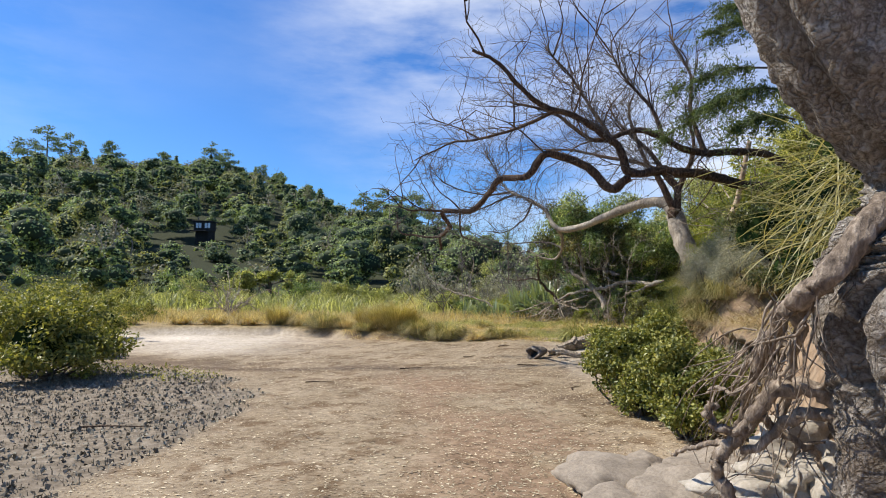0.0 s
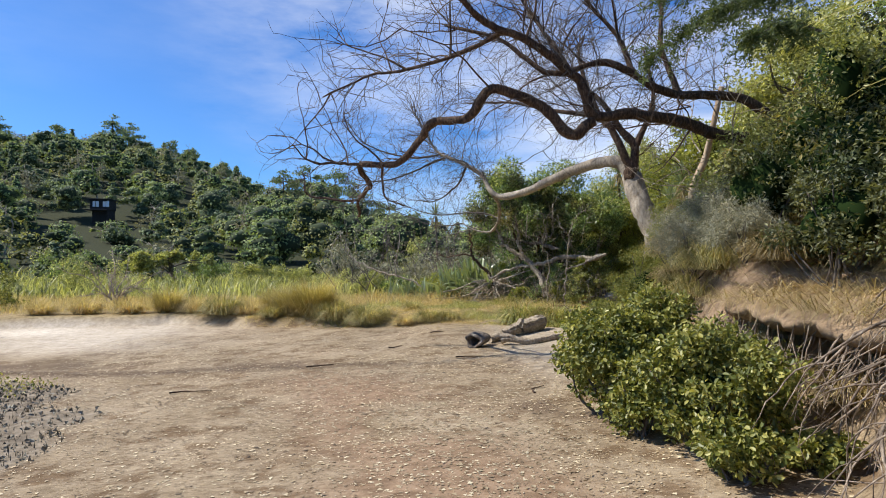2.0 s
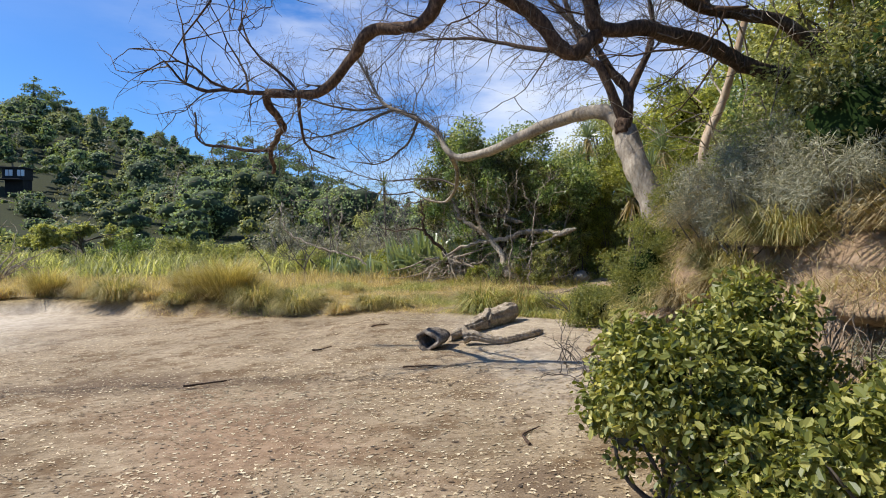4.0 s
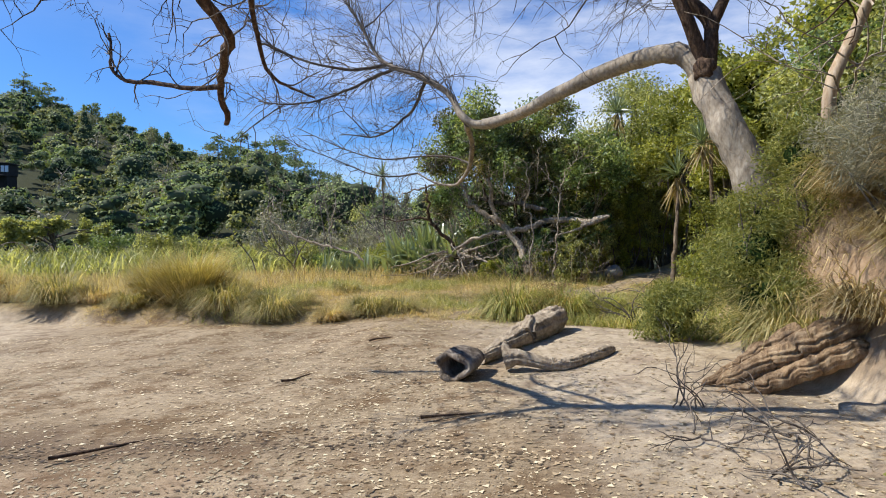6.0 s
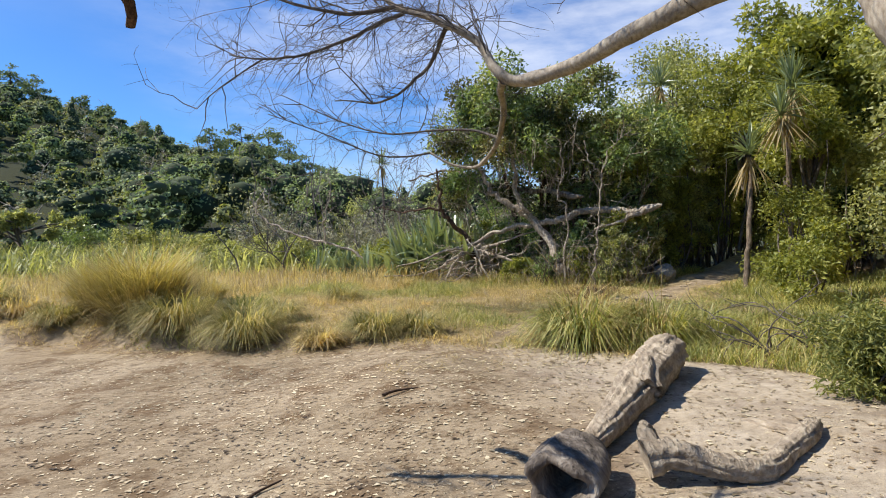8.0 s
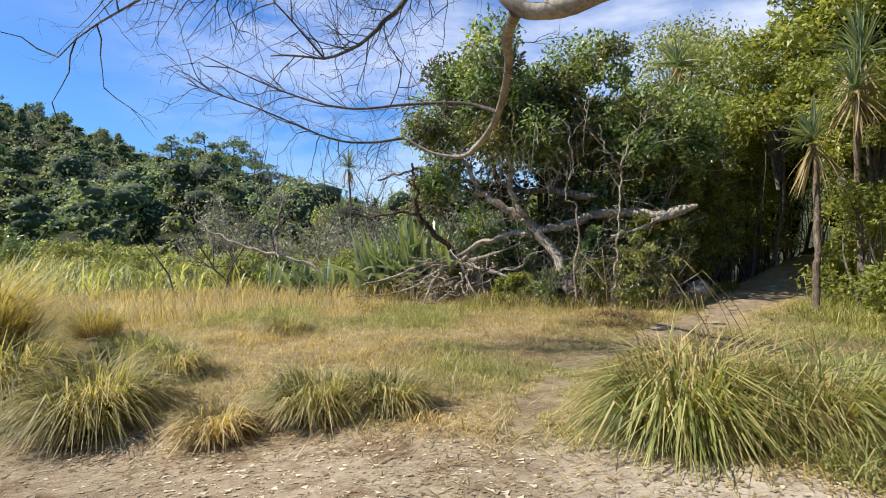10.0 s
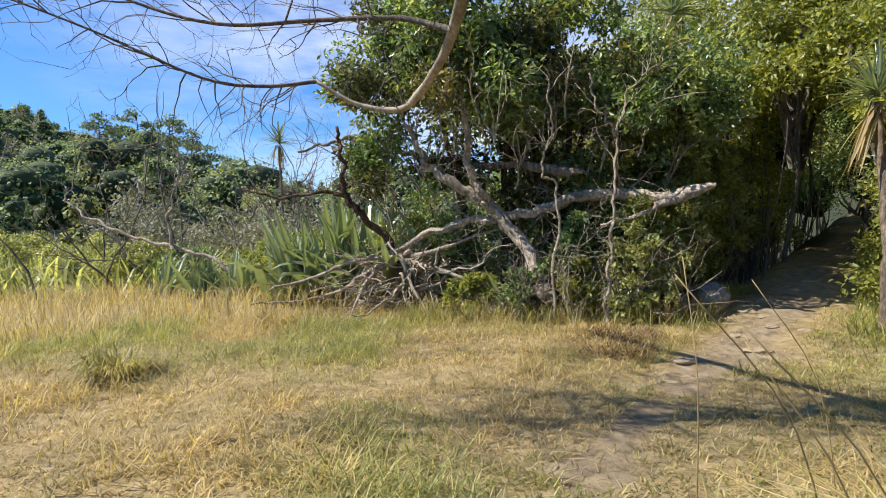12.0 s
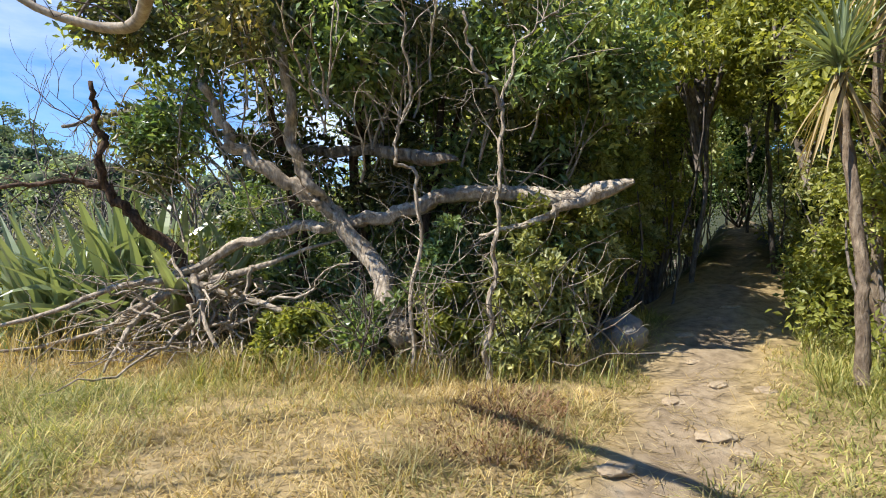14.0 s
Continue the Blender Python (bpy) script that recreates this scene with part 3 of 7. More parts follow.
# ---- wooded hill ----
def far_woods():
    """Crowns over the hillside: a few rounded lobes each, with a skin of leaf tufts, in several greens."""
    r = np.random.default_rng(21)
    spots = []
    for rr in np.arange(47, 246, 6.8):
        step = 6.8 / rr
        for a in np.arange(math.radians(-56), math.radians(22), step):
            q, b = rr + r.uniform(-3.4, 3.4), a + r.uniform(-0.5, 0.5) * step
            spots.append((q * math.sin(b), q * math.cos(b)))
    spots = np.array(spots)
    bm = bmesh.new()
    bmesh.ops.create_icosphere(bm, subdivisions=1, radius=1.0)
    ico = np.array([v.co[:] for v in bm.verts])
    tri = np.array([[v.index for v in f.verts] for f in bm.faces])
    bm.free()
    side = np.abs(spots[:, 0] * 93.0 + spots[:, 1] * 46.8) / 104.1
    along = (spots[:, 1] * 93.0 - spots[:, 0] * 46.8) / 104.1
    keep = ~((side < 3.2) & (along > 97) & (along < 109))
    low = (side < 5.0) & (along > 60) & (along < 104)
    slight = (side < 9.5) & (along > 60) & (along < 104)
    spots, low, slight = spots[keep], low[keep], slight[keep]
    gz = height(spots[:, 0], spots[:, 1])
    V, F, stems, base = [], [], [], 0
    kinds = [([], [], []) for _ in range(4)]
    for k, ((x, y), z) in enumerate(zip(spots, gz)):
        dist = math.hypot(x, y)
        w = r.uniform(1.8, 4.4) + (r.random() < 0.2) * r.uniform(0.6, 2.4)
        tall = r.uniform(3.6, 7.6) * (0.7 + 0.1 * w)
        kind = r.choice(4, p=(0.3, 0.36, 0.18, 0.16))
        slim = r.random() < 0.13
        if dist < 60:
            tall, w = r.uniform(2.4, 5.2), r.uniform(1.6, 2.8)
        if slight[k]:
            tall, w, slim = min(tall, 4.5), min(w, 2.4), False
        if low[k]:
            tall, w, slim = r.uniform(1.6, 2.1), 2.6, False
        lobes = []
        m = r.integers(7, 13)
        for j in range(m):
            f = (j + 0.5) / m
            a = r.uniform(0, 6.28)
            if slim:
                off, rad, h = w * 0.3 * (1 - f), w * (0.62 - 0.45 * f), tall * (0.3 + 0.85 * f)
                lobes.append((x + math.cos(a) * off, y + math.sin(a) * off, z + h, rad, rad, tall * 0.13))
            else:
                off = w * r.uniform(0.2, 0.9) * (1.1 - 0.75 * f)
                rad = w * r.uniform(0.22, 0.55)
                h = tall * (0.34 + 0.52 * f) + r.normal(0, 0.3)
                lobes.append((x + math.cos(a) * off, y + math.sin(a) * off, z + h, rad, rad, rad * r.uniform(0.5, 0.8)))
        # dark lobes under the tufts carry the crown's shade as colour
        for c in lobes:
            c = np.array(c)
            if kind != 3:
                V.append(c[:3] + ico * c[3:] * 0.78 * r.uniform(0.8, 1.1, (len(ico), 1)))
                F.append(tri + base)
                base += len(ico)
        n = int((820 if dist < 120 else 430) * (0.55 if kind == 3 else 1.0) * min(max((w / 3.2) ** 2, 0.55), 2.6))
        p, d = clump_points(lobes, n, r, 0.78)
        kinds[kind][0].append(p)
        kinds[kind][1].append(d)
        kinds[kind][2].append(np.full(n, 0.15 + 0.0016 * dist))
        if r.random() < (0.8 if kind == 3 else 0.14):
            top = tall * r.uniform(0.95, 1.3)
            sx = x + r.normal(0, 0.5)
            stems.append(limb(((sx, y, z), (sx + r.normal(0, 0.4), y, z + top * 0.6), (sx + r.normal(0, 0.8), y, z + top)), 0.13, 0.03, 3))
            for _ in range(4):
                h = r.uniform(0.45, 0.9) * top
                stems.append(limb(((sx, y, z + h), (sx + r.normal(0, 1.1), y + r.normal(0, 0.6), z + h + r.uniform(0.3, 1.3))), 0.05, 0.02, 2))
    tagged(new("far_woods_shade", mesh_np("far_woods_shade", np.vstack(V), np.vstack(F), M_HILL_CORE, True)), "dark lobes painting the shade inside the hillside tree crowns", "woods", kind="stuff")
    for (P, D, S), mat, name, lab in zip(kinds, M_HILL, ("dark_woods", "green_woods", "olive_woods", "grey_woods"), ("dense dark green bush covering the far hillside", "mid-green native trees on the far hillside", "yellowish olive trees scattered over the far hillside", "sparse grey-brown twiggy trees on the far hillside")):
        me = leaf_mesh(name, np.vstack(P), np.vstack(D), np.concatenate(S), mat, 0.85, 5, 0.6, 0.2, True, face=0.9)
        tagged(new(name, me), lab, "woods", kind="stuff")
    tagged(new("far_stems", tubes("far_stems", stems, M_BLEACHED, 4)), "bare pale stems among the hillside trees", "woods", kind="stuff")


far_woods()


def pine_tree(x, y, tall, width, seed):
    """A hilltop conifer: bare lower trunk and flat layered tufts."""
    r = np.random.default_rng(seed)
    z = float(height(x, y))
    ob = thing("pine_tree", (x, y, z), "dark rough pine rising above the hillside bush", "tree", "pines on the ridge")
    lines = [limb(((0, 0, -0.5), (r.normal(0, 0.2), 0, tall * 0.5), (0, 0, tall)), tall * 0.022, 0.05, 4)]
    cl = []
    for k in range(15):
        h = tall * (0.45 + 0.55 * k / 14)
        a, l = r.uniform(0, 6.28), width * (1.15 - 0.75 * k / 14) * r.uniform(0.5, 1.1)
        tip = (math.cos(a) * l, math.sin(a) * l, h + r.uniform(-0.2, 0.6))
        lines.append(limb(((0, 0, h - 0.3), tip), 0.09, 0.03, 2))
        cl.append((*tip, l * 0.5 + 0.5, l * 0.5 + 0.5, 0.55))
    part("trunk", tubes("pine_trunk", lines, M_BARK_DARK, 5), ob)
    p, d = clump_points(cl, 1500, r, 0.2)
    part("crown", leaf_mesh("pine_crown", p, d, 0.55, M_WOODS, 0.6, seed, 0.5), ob, kind="stuff")


PINES = ((-40.5, 12, 5.0), (-39.2, 15, 5.5), (-37.6, 12, 4.5), (-34.5, 12, 3.0), (-30.5, 9, 3.2), (-26.5, 12, 4.5), (-25.2, 11, 4.0), (-22.0, 9, 3.0), (-20.4, 8, 2.6), (-17.5, 8, 2.8), (-15.5, 7, 2.6), (-12.0, 9, 4.0), (-9.6, 11, 4.8), (-7.2, 12, 5.2), (-5.4, 11, 4.6), (-2.5, 9, 4.0), (0.5, 8, 3.6), (3.0, 7, 3.2), (-44.0, 12, 4.5), (-48.0, 11, 4.0))
for k, (az_, pt_, pw_) in enumerate(PINES):
    reach_ = float(np.interp(az_, (-60, -20, -12, 0, 20), (230, 230, 160, 150, 150))) * (0.95 - 0.03 * (k % 3))
    px_, py_, ps_ = reach_ * math.sin(math.radians(az_)), reach_ * math.cos(math.radians(az_)), k + 1
    pine_tree(px_, py_, pt_, pw_, ps_)


def box(name, size, at, material, bevel=0.02):
    bm = bmesh.new()
    bmesh.ops.create_cube(bm, size=1.0)
    for v in bm.verts:
        v.co = Vector((v.co.x * size[0] + at[0], v.co.y * size[1] + at[1], v.co.z * size[2] + at[2]))
    bmesh.ops.bevel(bm, geom=bm.edges[:], offset=bevel, segments=1, affect="EDGES")
    me = bpy.data.meshes.new(name)
    bm.to_mesh(me)
    bm.free()
    me.materials.append(material)
    return me


def hill_house(x, y, z):
    ob = thing("house", (x, y, z), "small dark timber house with pale windows among hillside trees", "house")
    part("wall", box("house_wall", (2.6, 2.6, 1.5), (0, 0, 0.75), M_WALL_DARK), ob)
    part("roof", box("house_roof", (3.1, 3.1, 0.16), (0, 0, 1.6), M_WALL_DARK), ob, "flat dark roof")
    part("deck", box("house_deck", (3.0, 1.2, 0.15), (0, -1.85, -0.1), M_WALL_DARK), ob)
    part("base", box("house_base", (2.3, 2.3, 4.0), (0, 0.2, -2.0), M_WALL_DARK), ob)
    for k in range(4):
        part("window", box("house_window", (0.4, 0.08, 0.85), (0.2 + k * 0.5 - 0.5 * (k < 2) + 0.1 - 0.45, -1.33, 0.85), M_GLASS, 0.01), ob, "pale reflecting window pane")


hill_house(-46.8, 93.0, float(height(-46.8, 93.0)) + 2.1)


# ---- trees and shrubs of small leaves ----
def leafy_shrub(name, at, radii, material, leaves, size, label, category="shrub", seed=0, stems=7, clumps=26, stem_mat=None, group="", width=0.5, core=0.0, shell=0.3, rounded=False, low_mid=0.95):
    """A shrub: forking stems and an uneven crown of leaf clumps."""
    r = np.random.default_rng(seed + 100)
    ob = thing(name, at, label, category, group)
    mid = (0, 0, radii[2] * low_mid)
    cl = crown_clumps(mid, np.array(radii) * 0.85, clumps, min(radii) * 0.34, r, -0.8, 0.3)
    lines = []
    for k in range(stems):
        c = cl[r.integers(len(cl)), :3]
        a = np.array((r.normal(0, 0.12) * radii[0], r.normal(0, 0.12) * radii[1], -0.05))
        m = a * 0.5 + c * 0.5 + r.normal(0, 0.08, 3) * radii[2]
        lines.append(limb((a, m, c), 0.018 * radii[2] + 0.006, 0.005, 4))
    for line in lines:
        part("stem", tubes("stem", [line], stem_mat or M_TWIG, 5), ob)
    # dark lump behind the leaves, painted as the shrub's inner shade
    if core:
        part("shade_core", blob("shade_core", mid, np.array(radii) * core, M_CORE, seed, 3, 0.35), ob, kind="stuff")
    p, d = clump_points(cl, leaves, r, shell)
    p[:, 2] = np.maximum(p[:, 2], 0.03)
    part("foliage", leaf_mesh("foliage", p, d, size, material, width, seed, 0.9, 0.12, size > 0.12, rounded), ob, kind="stuff")
    return ob


# the dense evergreen tree beside the track
def broadleaf_tree():
    r = np.random.default_rng(31)
    ob = thing("broadleaf_tree", on_ground(5.6, 25.2), "dense dark-green evergreen tree with a rounded crown beside the track", "tree")
    base = np.array(ob.location)
    cl = []
    for c, rad, n, s in (((4.6, 25.2, 4.0), (1.6, 1.7, 1.5), 40, 0.5), ((6.5, 24.6, 3.9), (1.5, 1.7, 1.5), 40, 0.5), ((7.6, 24.2, 3.1), (1.2, 1.6, 1.3), 24, 0.5), ((5.6, 26.2, 3.4), (2.2, 1.5, 1.9), 30, 0.55), ((4.3, 26.6, 2.6), (1.2, 1.2, 1.2), 16, 0.42), ((6.0, 26.0, 2.0), (1.6, 1.1, 1.4), 22, 0.45), ((7.4, 24.1, 2.0), (0.9, 0.9, 1.3), 22, 0.42)):
        cl.append(crown_clumps(c, rad, n, s, r, -0.6))
    cl = np.vstack(cl)
    cl[:, :3] -= base
    pick = r.random(len(cl)) < 0.72
    for sel, mat, n in ((pick, M_LEAF_DARK, 46000), (~pick, M_LEAF_BANK, 20000)):
        p, d = clump_points(cl[sel], n, r, 0.35)
        part("crown", leaf_mesh("broadleaf_crown", p, d, 0.112, mat, 0.46, 3, 0.9), ob, kind="stuff")
    for k, (x, y) in enumerate(((0.2, 0.2), (0.9, -0.3), (-0.5, 0.4), (1.3, 0.1), (0.5, 0.9))):
        top = (x * 1.6 + r.normal(0, 0.4), y + r.normal(0, 0.3), 4.0)
        part("trunk", tubes("stem", [limb(((x, y, -0.2), (x + 0.1, y, 1.4), (x * 1.3, y + 0.1, 2.6), top), 0.11, 0.03, 6, 0.03, k)], M_BARK_DARK, 7, 0.1, k), ob)
    lines = []
    for k in range(110):
        c = cl[r.integers(len(cl)), :3] * (1, 1, 1) - (0, 0.4, 0)
        grow(c * (0.85, 0.85, 0.6), c - c * (0.6, 0.6, 0.4) + r.normal(0, 0.3, 3), 1.0, 0.015, 1, r, lines)
    part("branch_spray", tubes("branch_spray", lines, M_BLEACHED, 4), ob, kind="stuff")


broadleaf_tree()

# shaded thicket round the track, and its roof of leaves
THICKET = (
    (8.2, 23.9, 0.6, 0.5, 1.5, 1), (9.2, 24.55, 0.7, 0.6, 1.9, 2), (10.2, 25.2, 0.8, 0.6, 2.1, 1), (11.4, 26.0, 0.9, 0.7, 2.1, 2), (12.8, 26.8, 0.9, 0.7, 1.7, 1), (10.7, 22.3, 0.6, 0.6, 0.7, 2), (12.3, 23.2, 0.7, 0.6, 0.9, 1),
    (4.9, 24.4, 0.55, 0.45, 0.35, 2), (5.6, 24.0, 0.5, 0.45, 0.42, 0), (6.2, 23.4, 0.5, 0.4, 0.5, 2), (6.8, 23.2, 0.5, 0.45, 0.85, 1), (7.3, 23.5, 0.55, 0.5, 1.15, 0), (6.6, 23.0, 0.35, 0.35, 0.3, 1), (5.5, 25.6, 1.0, 0.8, 0.9, 0), (6.8, 25.4, 1.0, 0.8, 1.0, 0), (4.4, 26.6, 0.9, 0.7, 0.9, 2), (3.4, 29.0, 1.2, 0.8, 0.8, 2), (5.6, 27.6, 1.4, 1.0, 1.3, 0), (7.6, 26.6, 1.2, 1.0, 1.5, 0),
    (7.4, 24.2, 1.0, 1.0, 1.1, 0), (8.8, 25.2, 1.2, 1.1, 1.6, 1), (10.3, 26.2, 1.3, 1.2, 1.7, 1), (12.0, 27.3, 1.4, 1.3, 1.8, 0), (13.8, 28.5, 1.5, 1.3, 1.9, 1), (16.2, 30.0, 1.6, 1.5, 2.1, 0),
    (10.0, 21.4, 1.0, 1.0, 1.4, 2), (11.6, 22.4, 1.2, 1.1, 1.5, 1), (13.4, 23.6, 1.3, 1.2, 1.7, 0), (15.4, 24.9, 1.4, 1.3, 1.8, 2), (17.6, 26.2, 1.6, 1.4, 2.0, 0), (20.5, 28.4, 1.8, 1.5, 2.2, 1), (22.5, 34.0, 2.4, 2.0, 2.6, 0), (26.5, 32.0, 2.4, 2.4, 2.6, 2),
    (19.6, 29.7, 1.9, 1.6, 2.0, 0), (7.0, 22.9, 0.45, 0.4, 0.8, 1), (7.7, 23.3, 0.5, 0.45, 1.2, 1), (8.6, 24.2, 0.6, 0.5, 1.35, 2), (9.6, 24.7, 0.6, 0.5, 1.4, 1),
    (7.2, 23.2, 0.5, 0.45, 1.0, 2), (6.2, 23.7, 0.6, 0.4, 1.0, 0),
    (8.9, 24.1, 0.55, 0.45, 1.6, 2), (9.8, 24.55, 0.55, 0.45, 1.8, 1), (10.9, 25.2, 0.6, 0.5, 1.9, 2),
    (8.6, 19.3, 0.8, 0.8, 0.8, 2), (10.8, 19.4, 1.2, 1.1, 1.5, 1), (9.4, 17.3, 1.1, 1.0, 1.3, 2),
)
for k, (x, y, a, b, c, kind_) in enumerate(THICKET):
    leafy_shrub("thicket_shrub", on_ground(x, y), (a, b, c), (M_LEAF_DARK, M_LEAF_OLIVE, M_LEAF_BRIGHT)[kind_], 3900, 0.085, ("dark green leafy thicket shrub beside the shaded track", "olive-leaved thicket shrub beside the shaded track", "bright green leafy shrub beside the sunny track")[kind_],
                seed=k + 40, stems=9, clumps=30, stem_mat=M_TWIG, core=(0.35 if x > 12 else 0.0), group="shrubs along the track", shell=0.1)


def canopy_tree(at, tall, radii, material, leaves, size, label, seed, lean=(0, 0), clumps=36):
    x = at[0]
    leaves = int(leaves * (0.42 if x > 14 else 0.9))
    r = np.random.default_rng(seed + 500)
    ob = thing("tree", at, label, "tree", "trees on the bank")
    top = np.array((lean[0], lean[1], tall))
    part("trunk", tubes("trunk", [limb(((0, 0, -0.3), tuple(top * 0.4 + r.normal(0, 0.12, 3)), tuple(top)), 0.025 + tall * 0.006, 0.02, 6, 0.05, seed)], M_TWIG, 7, 0.1, seed), ob)
    cl = crown_clumps(top, radii, clumps, min(radii) * 0.36, r, -0.75)
    lines = []
    for k in range(14):
        c = cl[r.integers(len(cl)), :3]
        lines.append(limb((top * r.uniform(0.45, 0.85), (top + c) / 2 + r.normal(0, 0.15, 3), c), 0.05, 0.012, 4))
    for line in lines:
        part("branch", tubes("branch", [line], M_TWIG, 5), ob)
    # added dark lump that paints shade into the middle of the crown
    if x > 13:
        part("shade_core", blob("shade_core", tuple(top), np.array(radii) * 0.45, M_CORE, seed, 3, 0.5), ob, kind="stuff")
    p, d = clump_points(cl, leaves, r, 0.35)
    part("crown", leaf_mesh("crown", p, d, size * 1.1, material, 0.5, seed, 0.9, 0.1, x > 11.3), ob, kind="stuff")
    return ob


CANOPY = (
    (10.9, 22.0, 3.2, 0.9, 0.8, 0.9, 2, 7000), (11.2, 22.9, 3.6, 1.0, 0.9, 0.9, 2, 7000), (8.9, 25.4, 3.4, 1.0, 0.9, 1.0, 2, 7000),
    (9.4, 27.2, 3.4, 1.6, 1.6, 1.5, 1, 11000), (11.4, 26.4, 3.9, 1.6, 1.1, 0.9, 1, 8000), (12.5, 28.6, 3.8, 2.2, 2.0, 2.2, 0, 15000), (14.6, 27.4, 4.1, 1.9, 1.3, 0.9, 1, 9000), (15.5, 29.8, 3.8, 2.4, 2.0, 2.4, 1, 14000), (14.6, 22.6, 3.6, 2.2, 2.0, 2.3, 2, 15000), (17.5, 25.0, 4.0, 2.4, 2.2, 2.6, 1, 14000),
    (12.2, 20.2, 3.2, 2.0, 1.9, 2.1, 1, 15000), (18.0, 28.4, 4.2, 2.4, 2.2, 1.5, 0, 13000), (21.5, 31.6, 3.6, 3.0, 3.0, 3.4, 0, 15000), (11.4, 17.2, 2.8, 1.9, 1.8, 2.0, 0, 15000), (15.5, 18.5, 4.0, 2.6, 2.4, 2.6, 1, 15000), (9.6, 14.4, 2.6, 1.7, 1.6, 1.7, 1, 14000), (13.0, 13.0, 3.4, 2.4, 2.4, 2.4, 0, 14000),
    (22.0, 24.0, 5.5, 3.4, 3.2, 3.6, 0, 14000), (19.0, 19.0, 5.0, 3.2, 3.0, 3.2, 1, 14000), (25.0, 29.0, 5.5, 3.6, 3.4, 3.8, 1, 13000), (17.5, 33.5, 4.2, 2.8, 2.6, 3.0, 0, 13000), (13.0, 32.5, 4.2, 2.6, 2.4, 2.8, 0, 13000), (9.5, 31.0, 3.6, 2.2, 2.2, 2.6, 0, 13000), (10.6, 10.2, 3.0, 1.9, 1.9, 1.9, 0, 13000), (10.0, 6.6, 3.0, 2.0, 2.0, 2.2, 0, 12000), (8.2, 4.0, 2.6, 1.6, 1.6, 1.8, 0, 12000),
    (11.2, 24.6, 3.8, 1.6, 1.4, 1.6, 2, 13000), (13.2, 24.6, 5.2, 2.2, 1.8, 1.6, 2, 13000), (13.6, 20.6, 5.6, 2.2, 2.2, 2.4, 2, 13000), (11.0, 28.0, 5.4, 2.2, 2.0, 2.0, 1, 12000), (12.6, 16.6, 5.2, 2.2, 2.2, 2.2, 1, 12000),
    (28.5, 36.5, 3.6, 3.4, 3.2, 3.6, 0, 9000), (26.0, 22.0, 7.5, 3.8, 3.6, 4.0, 0, 11000), (30.0, 30.0, 7.0, 4.0, 4.0, 4.4, 1, 11000), (22.0, 15.0, 6.5, 3.6, 3.4, 3.8, 0, 11000),
)
for k, (x, y, tall, a, b, c, kind_, n) in enumerate(CANOPY):
    canopy_tree(on_ground(x, y), tall, (a, b, c), (M_LEAF_DARK, M_LEAF_OLIVE, M_LEAF_BRIGHT)[kind_], n, 0.1 + 0.035 * (x > 13), ("dark leafy tree rising from the wooded bank", "olive-green tree with open twiggy crown on the bank", "sunlit yellow-green tree on the bank")[kind_], k + 70)

# the leafy bank beside the start: dark small-leaved shrubs and olive scrub
for k, (x, y, a, b, c, kind_, size) in enumerate(((5.9, 8.6, 1.0, 1.2, 1.0, 0, 0.06), (5.4, 7.0, 0.75, 0.8, 0.8, 0, 0.06), (6.6, 10.3, 1.0, 1.1, 1.2, 0, 0.065), (7.2, 12.0, 1.0, 1.0, 1.1, 1, 0.065), (7.6, 8.6, 1.4, 1.5, 1.6, 0, 0.08), (8.4, 11.0, 1.3, 1.4, 1.5, 1, 0.08), (7.5, 11.0, 0.9, 0.9, 1.9, 1, 0.075), (8.0, 12.0, 0.9, 0.8, 1.6, 1, 0.075), (5.3, 5.2, 0.9, 1.0, 1.0, 0, 0.07), (5.2, 8.0, 0.6, 0.9, 0.75, 0, 0.055), (5.5, 9.8, 0.7, 0.9, 0.9, 0, 0.055), (5.9, 11.4, 0.7, 0.8, 0.7, 1, 0.055), (4.6, 3.6, 0.7, 0.8, 0.9, 0, 0.07), (8.0, 14.6, 1.1, 1.1, 1.1, 1, 0.07), (6.2, 3.4, 1.2, 1.2, 1.5, 0, 0.08))):
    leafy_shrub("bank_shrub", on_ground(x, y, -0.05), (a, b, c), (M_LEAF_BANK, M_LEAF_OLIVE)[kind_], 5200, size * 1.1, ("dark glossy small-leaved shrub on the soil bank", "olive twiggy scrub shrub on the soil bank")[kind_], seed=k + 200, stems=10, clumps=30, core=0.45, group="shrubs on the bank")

for k, (x, y, a, b, c) in enumerate(((4.95, 10.6, 0.6, 0.7, 0.5), (5.3, 11.7, 0.6, 0.6, 0.55), (5.0, 9.4, 0.55, 0.7, 0.45), (5.9, 12.4, 0.6, 0.6, 0.5), (4.75, 8.3, 0.4, 0.6, 0.3), (5.5, 11.9, 0.7, 0.7, 0.6), (5.6, 10.9, 0.7, 0.7, 0.6), (5.2, 10.1, 0.6, 0.7, 0.5), (6.2, 11.9, 0.7, 0.7, 0.7), (6.0, 12.6, 0.6, 0.6, 0.6), (6.3, 12.9, 0.6, 0.6, 0.7))):
    leafy_shrub("dry_scrub", on_ground(x, y, -0.05), (a, b, c), M_LEAF_GREY, 6500, 0.1, "dry grey-brown wiry scrub hanging on the bank", seed=k + 240, stems=12, clumps=30, width=0.06, group="dry scrub on the bank", shell=0.1)

